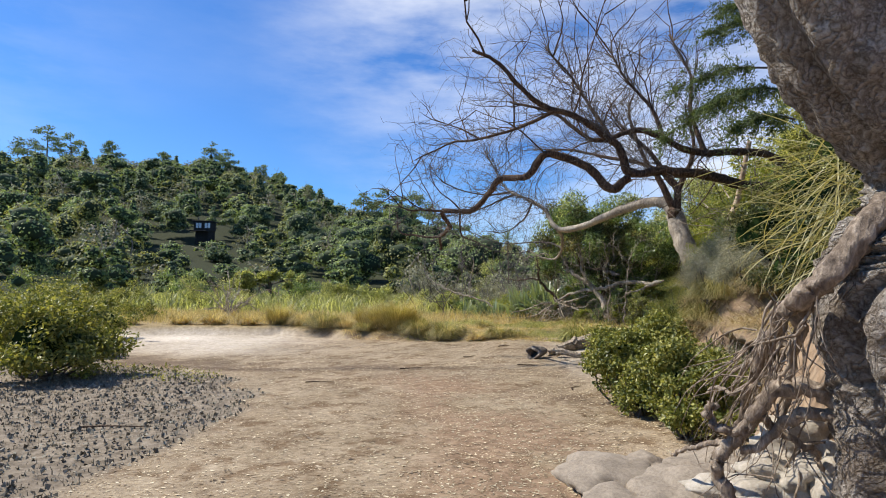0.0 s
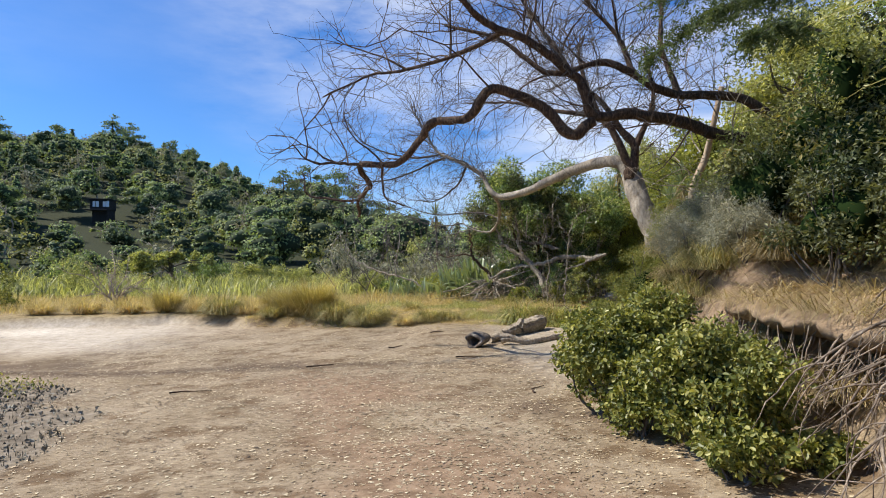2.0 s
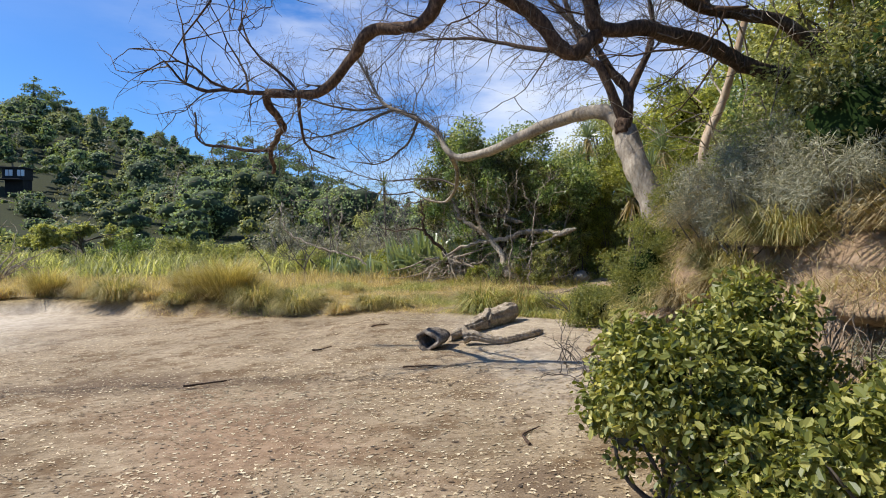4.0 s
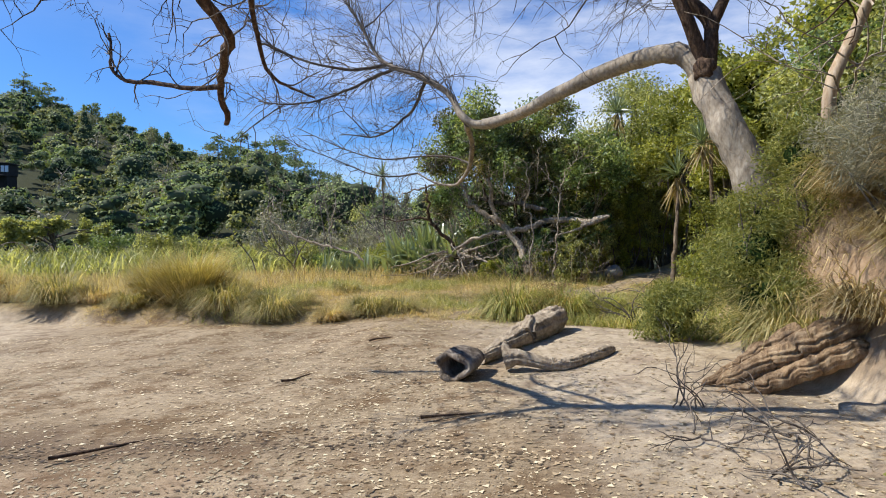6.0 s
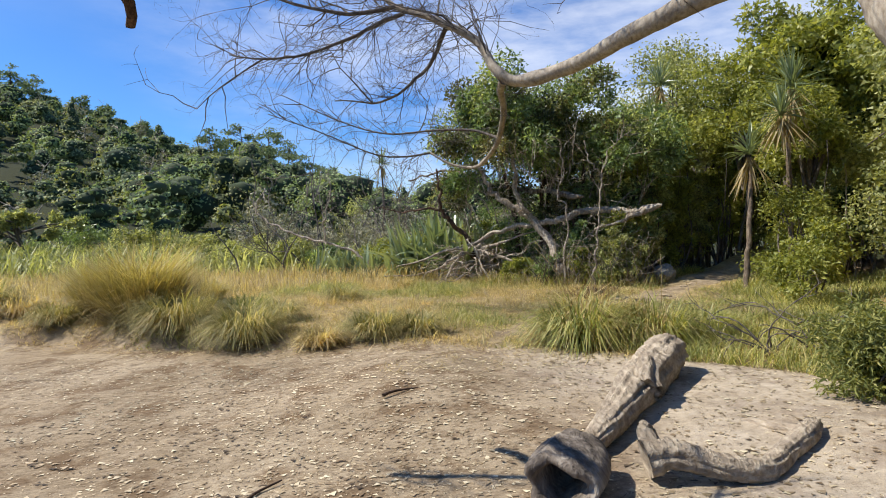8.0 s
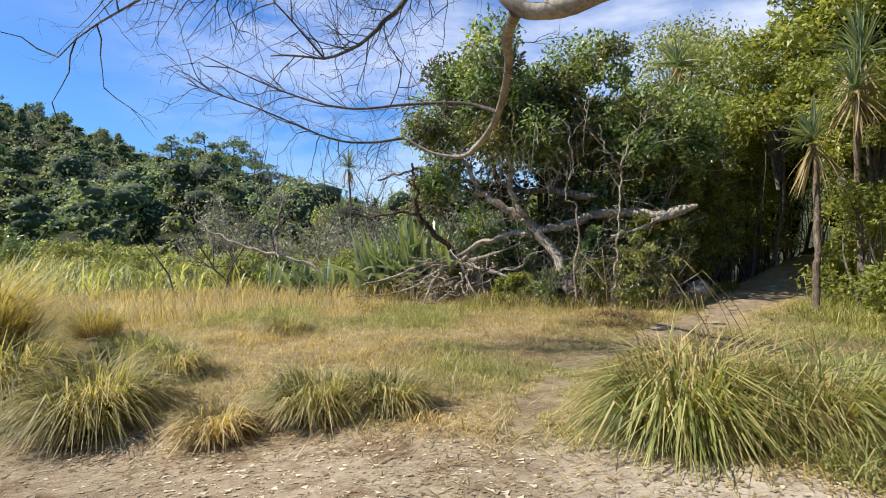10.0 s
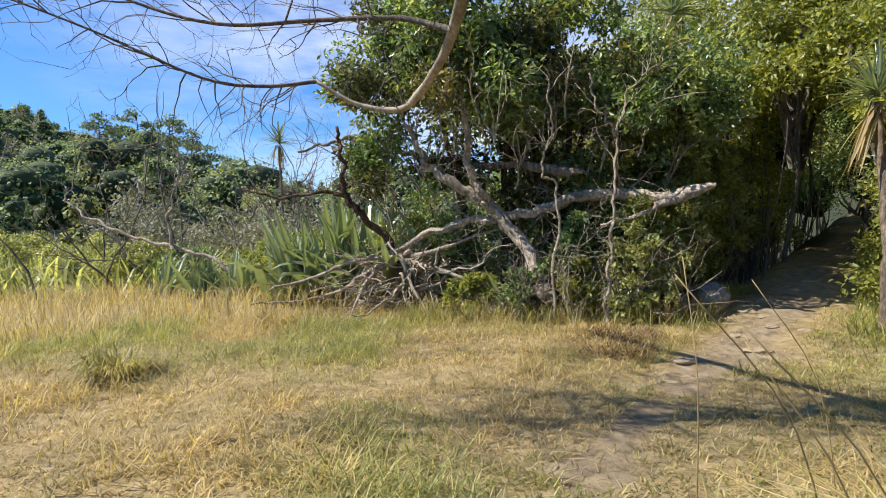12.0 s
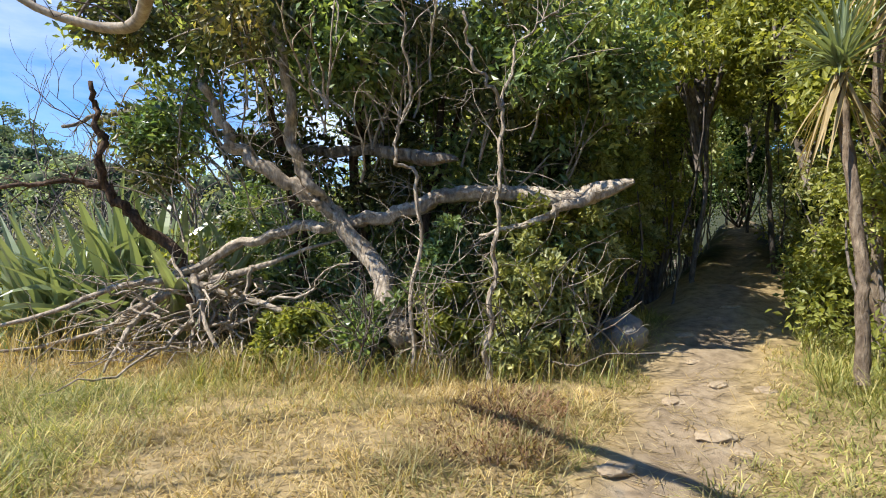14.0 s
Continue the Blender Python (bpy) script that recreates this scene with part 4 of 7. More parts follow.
# soft feathery shrub at the foot of the pale trunk
for k, (x, y, a, b, c) in enumerate(((5.35, 13.55, 0.9, 0.8, 1.0), (5.0, 13.0, 0.55, 0.6, 0.7), (5.95, 13.4, 0.8, 0.7, 0.95), (4.75, 14.2, 0.55, 0.6, 0.5), (6.0, 14.3, 0.7, 0.6, 0.8))):
    leafy_shrub("feathery_shrub", on_ground(x, y, -0.05), (a, b, c), M_LEAF_FEATHER, 9500, 0.055, "soft feathery green shrub at the foot of the bank", seed=k + 260, stems=10, clumps=34, core=0.35, width=0.3, group="feathery shrubs", shell=0.15, low_mid=0.75)

# low growth behind the turf: mixed scrub in front of the hill
for k, (x, y, a, c, kind_) in enumerate(((1.6, 30.5, 1.2, 0.9, 2), (3.2, 30.8, 1.3, 1.0, 2), (0.0, 32, 1.2, 0.8, 0), (-1.5, 33.5, 1.4, 0.85, 1), (-4.0, 36, 1.8, 1.0, 1), (2.4, 33.0, 1.3, 1.3, 3), (0.6, 36, 1.6, 1.6, 3), (4.8, 33, 1.5, 1.5, 3), (-7, 40, 2.2, 1.3, 1), (-2.0, 42, 2.2, 1.8, 3), (3.0, 42, 2.3, 2.2, 3), (-18, 36, 2.6, 1.5, 1), (-22, 34, 2.2, 1.2, 4),
                                         (-15.0, 45, 3.0, 1.9, 0), (-10.5, 44, 2.6, 1.7, 1), (-24, 44, 3.0, 2.0, 0), (-29, 40, 2.8, 1.7, 4), (-5.0, 48, 3.0, 2.2, 3), (1.0, 50, 3.0, 2.4, 1), (-33, 34, 2.6, 1.4, 4), (-17, 25.5, 1.6, 0.8, 4), (-20, 27, 1.8, 0.9, 4), (-14.5, 23.8, 1.2, 0.6, 4), (-24, 29, 2.0, 1.0, 4), (-37, 46, 3.2, 2.2, 0), (6.5, 48, 3, 2.6, 0), (7.5, 36, 2.0, 2.0, 0))):
    leafy_shrub("scrub_bush", on_ground(x, y, -0.1), (a, a, c), (M_LEAF_DARK, M_LEAF_OLIVE, M_LEAF_BRIGHT, M_LEAF_GREY, M_LEAF_MANGROVE)[kind_], 4200, 0.04 + 0.0022 * y, ("dark green rounded scrub bush behind the turf", "olive scrub bush behind the turf", "bright green bush behind the flax", "grey twiggy dry scrub bush", "yellow-green mangrove bush at the beach head")[kind_], "bush", k + 300, 8, 26, core=0, group="scrub behind the turf", low_mid=0.55)

# pale spreading tree standing before the hill
canopy_tree(on_ground(-15.2, 41.0), 1.9, (3.0, 2.5, 0.75), M_LEAF_OLIVE, 6000, 0.2, "low spreading grey-green tree at the foot of the hill", 95)

# mangroves on the beach
MANGROVE = ((3.15, 6.75, 0.6, 0.7, 0.66, 8000), (2.68, 8.0, 0.58, 0.6, 0.82, 9500), (3.3, 8.2, 0.55, 0.55, 0.8, 8000), (2.98, 9.0, 0.42, 0.4, 0.5, 5000), (3.75, 7.6, 0.5, 0.8, 0.5, 6000), (2.95, 6.1, 0.35, 0.3, 0.26, 2400), (3.6, 6.2, 0.35, 0.35, 0.18, 2000), (2.75, 7.3, 0.35, 0.4, 0.42, 3500))
for k, (x, y, a, b, c, n) in enumerate(MANGROVE):
    leafy_shrub("mangrove_bush", on_ground(x, y, -0.02), (a, b, c), M_LEAF_MANGROVE, int(n * 1.1), 0.05, "glossy yellow-green mangrove bush growing from the sand", "bush", k + 400, 14, 46, M_TWIG, "mangroves", 0.6, 0.25, 0.15, True, 0.88)
for k, (x, y, a, b, c, n) in enumerate(((-8.5, 10.9, 1.5, 1.3, 1.2, 17000), (-11.2, 14.4, 1.7, 1.3, 1.25, 15000), (-13.2, 15.6, 1.8, 1.5, 1.3, 12000), (-9.9, 13.9, 0.8, 0.8, 0.5, 5000), (-12.5, 18.2, 1.6, 1.2, 0.8, 7000), (-15.5, 19.5, 2.0, 1.4, 0.9, 7000), (-14.0, 12.6, 1.4, 1.2, 0.9, 7000))):
    leafy_shrub("mangrove_bush", on_ground(x, y, -0.02), (a, b, c), M_LEAF_MANGROVE, int(n * 0.6), 0.1, "spreading yellow-green mangrove bush at the edge of the mud", "bush", k + 420, 12, 34, M_TWIG, "mangroves", 0.52, 0.4, 0.25, low_mid=0.7)


# ---- leaning and overhanging bare trees ----
def twig_spray(lines, host, r, count, length, radius, up=0.3, depth=2, droop=0.02, s0=0.15):
    """Fine twigs off a host limb."""
    n = len(host)
    for k in range(count):
        i = r.integers(int(n * s0), n - 1)
        t = host[min(i + 1, n - 1), :3] - host[i, :3]
        d = t / (np.linalg.norm(t) + 1e-9) + r.normal(0, 0.75, 3) + np.array((0, 0, up))
        grow(host[i, :3], d, length * r.uniform(0.5, 1.2), radius * r.uniform(0.6, 1.1), depth, r, lines, droop, 0.75, 2.6, 5)


def overhanging_tree():
    r = np.random.default_rng(51)
    ob = thing("overhanging_tree", on_ground(8.1, 12.6), "old dark red-barked tree leaning its bare twiggy limbs over the beach", "tree")
    o = np.array(ob.location)
    L1 = ((7.7, 12.6, 3.9), (6.9, 12.5, 3.95), (6.04, 12.3, 4.03), (5.36, 12.0, 4.15), (4.29, 11.6, 4.14), (3.65, 11.45, 4.09), (3.5, 11.4, 4.5), (3.14, 11.3, 4.84), (2.44, 11.1, 5.22), (1.78, 10.9, 5.39), (1.41, 10.7, 5.61), (0.9, 10.5, 6.1), (0.4, 10.3, 6.3))
    L2 = ((7.6, 12.6, 4.3), (6.9, 12.5, 4.7), (6.1, 12.4, 4.74), (5.12, 11.9, 4.63), (4.39, 11.6, 4.87), (3.77, 11.5, 5.02), (3.17, 11.4, 4.78), (2.76, 11.5, 4.9), (2.1, 11.8, 5.5), (1.2, 12.0, 5.8))
    L3 = ((3.65, 11.45, 4.0), (3.25, 11.4, 3.75), (2.78, 11.4, 4.21), (1.92, 11.3, 4.45), (1.57, 11.5, 4.03), (1.02, 11.8, 4.05), (0.73, 12.0, 3.75), (0.34, 12.2, 3.39), (-0.28, 12.4, 3.4), (-0.2, 12.65, 3.17), (-0.16, 12.85, 3.06), (-0.35, 13.4, 2.98), (-0.46, 13.87, 2.91), (-0.5, 14.25, 2.62))
    L4 = ((-0.46, 13.85, 2.92), (-0.9, 13.95, 2.93), (-1.38, 14.06, 3.0), (-1.56, 14.1, 3.1), (-1.62, 14.1, 3.5))
    L5 = ((-0.28, 12.4, 3.4), (-0.75, 12.4, 3.43), (-1.2, 12.4, 3.46), (-1.5, 12.35, 3.75))
    L10 = ((0.1, 12.3, 3.4), (0.08, 12.8, 3.1), (0.15, 13.3, 2.88), (0.5, 13.6, 2.78))
    L6 = ((2.1, 11.0, 5.3), (1.5, 11.3, 5.1), (0.7, 11.6, 4.9), (-0.1, 11.9, 4.85), (-0.9, 12.0, 4.5))
    L7 = ((4.4, 11.6, 4.87), (4.2, 11.8, 5.6), (3.7, 12.0, 6.3), (3.3, 12.2, 7.2))
    L8 = ((3.5, 11.4, 4.5), (3.0, 11.8, 5.5), (2.6, 12.2, 6.4), (2.0, 12.4, 7.2))
    L9 = ((5.4, 12.0, 4.6), (5.2, 12.3, 5.6), (5.3, 12.6, 6.6), (4.9, 12.8, 7.6))
    hosts = []
    part("trunk", tubes("trunk", [limb(np.array(((8.15, 12.6, 2.2), (8.0, 12.6, 3.4), (7.5, 12.6, 4.1))) - o, 0.2, 0.14, 6)], M_BARK_DARK, 12, 0.09, 1), ob)
    for k, (pts, a, b) in enumerate(((L1, 0.13, 0.03), (L2, 0.1, 0.025), (L3, 0.095, 0.03), (L4, 0.028, 0.012), (L5, 0.03, 0.01), (L6, 0.045, 0.012), (L7, 0.05, 0.014), (L8, 0.05, 0.014), (L9, 0.06, 0.016), (L10, 0.025, 0.01))):
        line = limb(np.array(pts) - o, a, b, 6, 0.012, k)
        hosts.append(line)
        part("limb", tubes("limb", [line], M_BARK_DARK, 10, 0.1, k), ob)
    lines = []
    for h, n, l in zip(hosts, (60, 46, 26, 8, 16, 44, 46, 46, 32, 6), (1.15, 1.1, 0.6, 0.35, 0.6, 0.9, 1.2, 1.2, 1.2, 0.35)):
        twig_spray(lines, h, r, n, l, 0.012, 0.25, 3)
    bigger = []
    for h, n in zip(hosts, (8, 7, 2, 0, 3, 5, 8, 8, 6, 0)):
        twig_spray(bigger, h, r, n, 1.7, 0.022, 0.7, 3, -0.03)
    part("branch_spray", tubes("branch_spray", bigger, M_BARK_DARK, 5), ob, "dark crooked branchlets", "stuff")
    part("twig_spray", tubes("twig_spray", lines, M_TWIG, 3), ob, "fine grey bare twigs", "stuff")


overhanging_tree()


def pale_tree():
    r = np.random.default_rng(52)
    ob = thing("pale_leaning_tree", on_ground(6.15, 14.75), "smooth pale-barked tree with one long limb reaching over the turf", "tree")
    o = np.array(ob.location)
    trunk = np.array(((6.42, 14.75, 0.7), (6.15, 14.7, 2.06), (5.87, 14.9, 2.87), (5.76, 15.25, 3.66)))
    part("trunk", tubes("trunk", [limb(trunk - o, 0.27, 0.2, 8), limb(np.array(((6.5, 14.95, 0.7), (6.25, 15.0, 2.2), (6.02, 15.1, 3.0), (5.85, 15.25, 3.7))) - o, 0.2, 0.15, 8)], M_BARK_PALE, 14, 0.07, 2), ob, "pale grey trunk with a dark seam and a knot")
    part("knot", blob("knot", np.array((5.7, 15.12, 3.7)) - o, (0.14, 0.14, 0.16), M_BARK_DARK, 3, 3, 0.4), ob, "dark healed knot")
    pale = np.array(((5.76, 15.25, 3.66), (5.62, 15.45, 3.98), (5.39, 15.8, 4.1), (4.97, 16.4, 4.06), (4.34, 17.2, 3.84), (3.83, 18.1, 3.64), (3.26, 18.7, 3.56), (2.94, 18.9, 3.77), (2.69, 19.2, 4.3), (2.06, 19.6, 4.74), (1.41, 20.1, 5.16), (0.97, 20.3, 5.97), (0.59, 20.5, 6.66)))
    h1 = limb(pale - o, 0.165, 0.03, 7)
    h1[: len(h1) // 2, 3] = np.linspace(0.165, 0.1, len(h1) // 2)
    h1[len(h1) // 2:, 3] = np.linspace(0.085, 0.02, len(h1) - len(h1) // 2)
    part("limb", tubes("limb", [h1], M_BARK_PALE, 12, 0.06, 4), ob, "long smooth pale limb")
    down = np.array(((3.05, 18.85, 3.6), (3.2, 19.6, 3.62), (3.43, 20.3, 3.42), (3.53, 21.2, 3.03), (3.48, 22.2, 2.78), (3.34, 22.7, 2.73), (2.92, 22.9, 2.82), (2.48, 23.0, 3.07)))
    h2 = limb(down - o, 0.07, 0.022, 6)
    part("limb", tubes("limb", [h2], M_BARK_PALE, 9, 0.08, 5), ob)
    left = np.array(((2.48, 23.0, 3.07), (1.9, 23.0, 2.98), (1.25, 23.0, 3.03), (0.16, 23.0, 3.46), (-0.94, 23.0, 3.83)))
    h3 = limb(left - o, 0.024, 0.008, 6)
    part("limb", tubes("limb", [h3], M_TWIG, 6), ob)
    up2 = np.array(((3.5, 21.0, 3.1), (3.1, 21.4, 3.3), (2.4, 21.8, 3.35), (1.5, 22.0, 3.3), (0.6, 22.2, 3.55), (-0.6, 22.4, 4.1)))
    h4 = limb(up2 - o, 0.03, 0.008, 6)
    part("limb", tubes("limb", [h4], M_TWIG, 6), ob)
    dk = (((5.78, 15.25, 3.6), (5.85, 15.2, 4.32), (5.54, 15.4, 4.84), (5.22, 15.6, 5.48), (4.6, 15.9, 6.2), (4.2, 16.2, 7.0)), ((5.9, 15.2, 3.5), (5.3, 15.2, 4.76), (5.12, 15.4, 5.05), (4.72, 15.8, 6.56), (4.92, 16.0, 7.3)), ((5.54, 15.4, 4.84), (5.0, 15.8, 5.2), (4.2, 16.4, 5.5), (3.2, 17.2, 5.9), (2.2, 18, 6.1)), ((5.85, 15.2, 4.32), (6.2, 15.0, 5.4), (6.0, 15.0, 6.6)))
    hosts = [h1, h1, h2, h3, h4]
    for k, pts in enumerate((((1.66, 19.96, 5.05), (0.6, 20.2, 4.98), (-0.8, 20.4, 5.4), (-1.5, 20.4, 6.2)), ((1.75, 19.9, 5.0), (0.9, 20.2, 4.6), (-0.3, 20.4, 4.25), (-1.2, 20.5, 4.3)), ((2.3, 19.5, 4.6), (2.0, 20.1, 4.0), (1.3, 20.6, 3.6), (0.5, 21.0, 3.7)))):
        line = limb(np.array(pts) - o, 0.04, 0.01, 6, 0.02, k + 20)
        hosts.append(line)
        part("limb", tubes("limb", [line], M_TWIG, 7, 0.08, k), ob, "thin drooping grey side limb")
    for k, pts in enumerate(dk):
        line = limb(np.array(pts) - o, (0.12, 0.1, 0.07, 0.08)[k], 0.02, 6, 0.01, k)
        hosts.append(line)
        part("limb", tubes("limb", [line], M_BARK_DARK, 10, 0.1, k + 9), ob, "darker rough upper limb")
    lines = []
    for h, n, l, s0 in zip(hosts, (70, 40, 12, 30, 26, 46, 46, 30, 40, 40, 56, 30), (1.0, 1.5, 0.6, 0.75, 0.7, 1.0, 1.0, 0.7, 1.2, 1.2, 1.3, 1.1), (0.62, 0.6, 0.2, 0.1, 0.2, 0.1, 0.1, 0.1, 0.3, 0.3, 0.2, 0.3)):
        twig_spray(lines, h, r, n, l, 0.011, 0.15, 3, 0.02, s0)
    bigger = []
    for h, n, s0 in zip(hosts, (7, 4, 0, 0, 1, 4, 4, 1, 8, 8, 10, 6), (0.7, 0.7, 0.3, 0.2, 0.2, 0.2, 0.2, 0.2, 0.3, 0.3, 0.2, 0.3)):
        twig_spray(bigger, h, r, n, 1.4, 0.017, 0.5, 3, -0.02, s0)
    part("branch_spray", tubes("branch_spray", bigger, M_TWIG, 5), ob, "crooked grey branchlets", "stuff")
    part("twig_spray", tubes("twig_spray", lines, M_TWIG, 3), ob, "fine grey bare twigs", "stuff")


pale_tree()


def pole_tree():
    ob = thing("slim_trunk", on_ground(6.56, 13.9), "slim smooth orange-tinged bare trunk on the bank", "tree")
    o = np.array(ob.location)
    part("trunk", tubes("trunk", [limb(np.array(((6.5, 13.9, 1.7), (6.56, 13.9, 2.1), (6.56, 13.9, 3.13), (6.79, 13.8, 3.79), (6.79, 13.5, 4.33), (6.9, 13.3, 5.2))) - o, 0.095, 0.05, 7)], bark_material("peeling_orange_bark", (0.28, 0.17, 0.09), (0.46, 0.36, 0.26), (0.6, 0.5, 0.4), 3.0, 0.3), 10, 0.05, 1), ob)
    r = np.random.default_rng(8)
    lines = []
    for k in range(16):
        grow((r.uniform(-0.3, 0.6), r.uniform(-1.5, 0.3), r.uniform(0.6, 2.6)), (r.uniform(-1, 1), r.uniform(-1, 0.4), r.uniform(-0.2, 0.6)), r.uniform(0.9, 2.0), 0.016, 2, r, lines)
    part("branch_spray", tubes("branch_spray", lines, M_BLEACHED, 4), ob, "bleached dead side branches", "stuff")


pole_tree()


def gnarled_tree():
    """The thick furrowed trunk on the bank with its roots bared."""
    ob = thing("gnarled_tree", (3.1, 2.5, 0.4), "huge furrowed grey trunk with tangled bare roots clinging to the bank", "tree")
    o = np.array(ob.location)
    pts = np.array(((3.3, 2.7, 0.0), (3.28, 2.74, 0.7), (3.22, 2.76, 1.3), (3.12, 2.78, 1.75), (3.3, 2.8, 2.2), (3.22, 2.76, 2.6), (2.78, 2.7, 3.05), (2.4, 2.62, 3.6), (2.05, 2.5, 4.3)))
    bole = limb(pts - o, 0.5, 0.3, 14)
    bole[:, 3] = np.interp(np.linspace(0, 1, len(bole)), (0, 0.12, 0.35, 0.47, 0.6, 0.75, 1), (0.66, 0.56, 0.52, 0.42, 0.36, 0.36, 0.3))
    part("trunk", tubes("trunk", [bole], M_BARK_PLATED, 72, 0.035, 3, 0.13), ob, "thick furrowed grey bark")
    r = np.random.default_rng(14)
    main = (
        (((3.09, 2.83, 2.35), (2.82, 2.66, 2.19), (2.59, 2.61, 1.91), (2.44, 2.66, 1.74), (2.43, 2.81, 1.67), (2.5, 3.13, 1.5), (2.54, 3.45, 1.24), (2.58, 3.77, 0.93), (2.58, 3.99, 0.63)), 0.085, 0.016),
        (((2.48, 2.66, 1.75), (2.49, 2.82, 1.61), (2.56, 3.04, 1.39), (2.59, 3.16, 1.16), (2.59, 3.27, 0.93)), 0.045, 0.016),
        (((2.95, 2.79, 0.95), (2.8, 2.92, 1.09), (2.64, 3.01, 1.18), (2.5, 3.1, 1.16), (2.41, 3.2, 1.01), (2.33, 3.31, 0.82), (2.25, 3.36, 0.68), (2.22, 3.36, 0.57), (2.32, 3.33, 0.36)), 0.05, 0.04),
        (((2.37, 3.25, 0.91), (2.27, 3.3, 0.84), (2.19, 3.34, 0.92), (2.16, 3.33, 0.99), (2.23, 3.34, 1.01)), 0.03, 0.02),
        (((2.33, 3.36, 0.77), (2.19, 3.55, 0.7), (2.09, 3.86, 0.53)), 0.025, 0.012),
        (((2.82, 2.88, 1.04), (2.7, 3.02, 1.05), (2.59, 3.12, 0.98), (2.49, 3.27, 0.8), (2.36, 3.31, 0.73)), 0.045, 0.025),
        (((2.43, 3.2, 1.01), (2.55, 3.27, 0.88), (2.69, 3.28, 0.79), (2.83, 3.3, 0.74), (2.85, 3.31, 0.6)), 0.03, 0.014),
        (((2.76, 2.86, 1.28), (2.62, 3.01, 1.2), (2.53, 3.1, 1.21), (2.49, 3.15, 1.13)), 0.014, 0.008),
        (((2.49, 2.77, 1.62), (2.49, 2.93, 1.43), (2.49, 3.05, 1.2)), 0.02, 0.01),
        (((2.54, 3.46, 1.14), (2.53, 3.76, 1.02), (2.48, 4.06, 1.0), (2.47, 4.16, 0.94)), 0.022, 0.01),
        (((2.61, 3.24, 1.44), (2.62, 3.65, 1.29), (2.65, 4.07, 1.09), (2.66, 4.18, 0.94)), 0.025, 0.01),
    )
    for k, (p, a, b) in enumerate(main):
        part("root", tubes("root", [limb(np.array(p) - o, a, b, 8, 0.012, k)], M_ROOT, 14, 0.1, k, 0.14), ob, "bare twisted root")
    strands = []
    for k in range(24):
        q = np.array(main[0][0][r.integers(3, 7)]) + r.normal(0, 0.05, 3)
        grow(q - o, (r.normal(-0.25, 0.25), r.normal(0.35, 0.3), -1), r.uniform(0.35, 0.8), r.uniform(0.004, 0.011), 1, r, strands, 0.1, 0.4, 1.6, 8)
    part("root_tangle", tubes("root_tangle", strands, M_ROOT, 5, 0.1), ob, "curtain of thin bleached roots", "stuff")
    lines = []
    for k in range(70):
        y = r.uniform(3.4, 7.0) if k < 50 else r.uniform(3.0, 7.8)
        x0 = float(bank_toe(y)) + r.uniform(0.15, 0.6)
        z0 = r.uniform(0.6, 1.5)
        grow((x0 - o[0], y - o[1], z0 - o[2]), (-0.8 + r.normal(0, 0.4), r.normal(0.1, 0.7), -0.5), r.uniform(0.5, 1.3), r.uniform(0.005, 0.012), 1, r, lines, 0.16, 0.6, 2.0, 8)
    part("root_tangle", tubes("root_tangle", lines, M_ROOT, 5, 0.1), ob, "tangle of thin bleached roots", "stuff")


gnarled_tree()


def bank_lip():
    """The overhanging edge of turf and soil above the hollow, with roots hanging from it."""
    r = np.random.default_rng(17)
    ob = thing("overhanging_bank_edge", (4.7, 7.4, 1.1), "overhanging lip of red-brown soil above a dark hollow", "bank")
    o = np.array(ob.location)
    ys, us = np.linspace(5.3, 9.4, 90), np.linspace(0, 1, 26)
    Y, U = np.meshgrid(ys, us, indexing="ij")
    edge = 4.25 + 0.35 * (value_noise(Y, Y * 0, 0.7, 21) - 0.5) + 0.18 * (value_noise(Y, Y * 0, 0.22, 22) - 0.5) + 0.9 * smooth01((Y - 8.3) / 1.1) * 0.6 + 0.7 * smooth01((6.0 - Y) / 0.7)
    turn = (U - 0.5) * 2
    X = edge + 1.3 * turn ** 2
    Z = 1.08 + np.where(turn > 0, 0.34 * turn ** 1.3, -0.3 * np.abs(turn) ** 0.8) * (0.7 + 0.5 * value_noise(Y, Y * 0, 0.5, 23))
    X = X + 0.1 * (value_noise(Y, U, 0.16, 24) - 0.5) + 0.05 * (value_noise(Y, U, 0.06, 25) - 0.5)
    Z = Z + 0.07 * (value_noise(Y, X, 0.18, 26) - 0.5)
    ci_ = (np.arange(89)[:, None] * 26 + np.arange(25)[None]).ravel()
    part("ledge", mesh_np("soil_ledge", np.column_stack([X.ravel() - o[0], Y.ravel() - o[1], Z.ravel() - o[2]]), np.column_stack([ci_, ci_ + 1, ci_ + 27, ci_ + 26]), M_SOIL, True), ob)
    n = 3200
    x, y = r.uniform(4.25, 5.5, n), r.uniform(5.7, 9.2, n)
    P = np.column_stack([x - o[0], y - o[1], 1.16 + 0.2 * smooth01((x - 4.2) / 1.1) + 0.05 * value_noise(x, y, 0.4, 3) - o[2]])
    part("turf_fringe", blades("turf_fringe", P, r.uniform(0.15, 0.45, n), M_STRAW, 0.0035, 1.0, 31, heading=math.pi, curl=0.7), ob, "dead grass drooping over the edge", "stuff")
    lines = []
    for k in range(60):
        y = r.uniform(6.0, 8.8)
        grow((r.uniform(4.05, 4.5) - o[0], y - o[1], r.uniform(0.9, 1.1) - o[2]), (r.normal(-0.35, 0.3), r.normal(0, 0.3), -1), r.uniform(0.3, 0.9), r.uniform(0.004, 0.012), 1, r, lines, 0.1, 0.5, 2.0, 6)
    part("root_fringe", tubes("root_fringe", lines, M_ROOT, 4), ob, "fringe of thin hanging roots", "stuff")


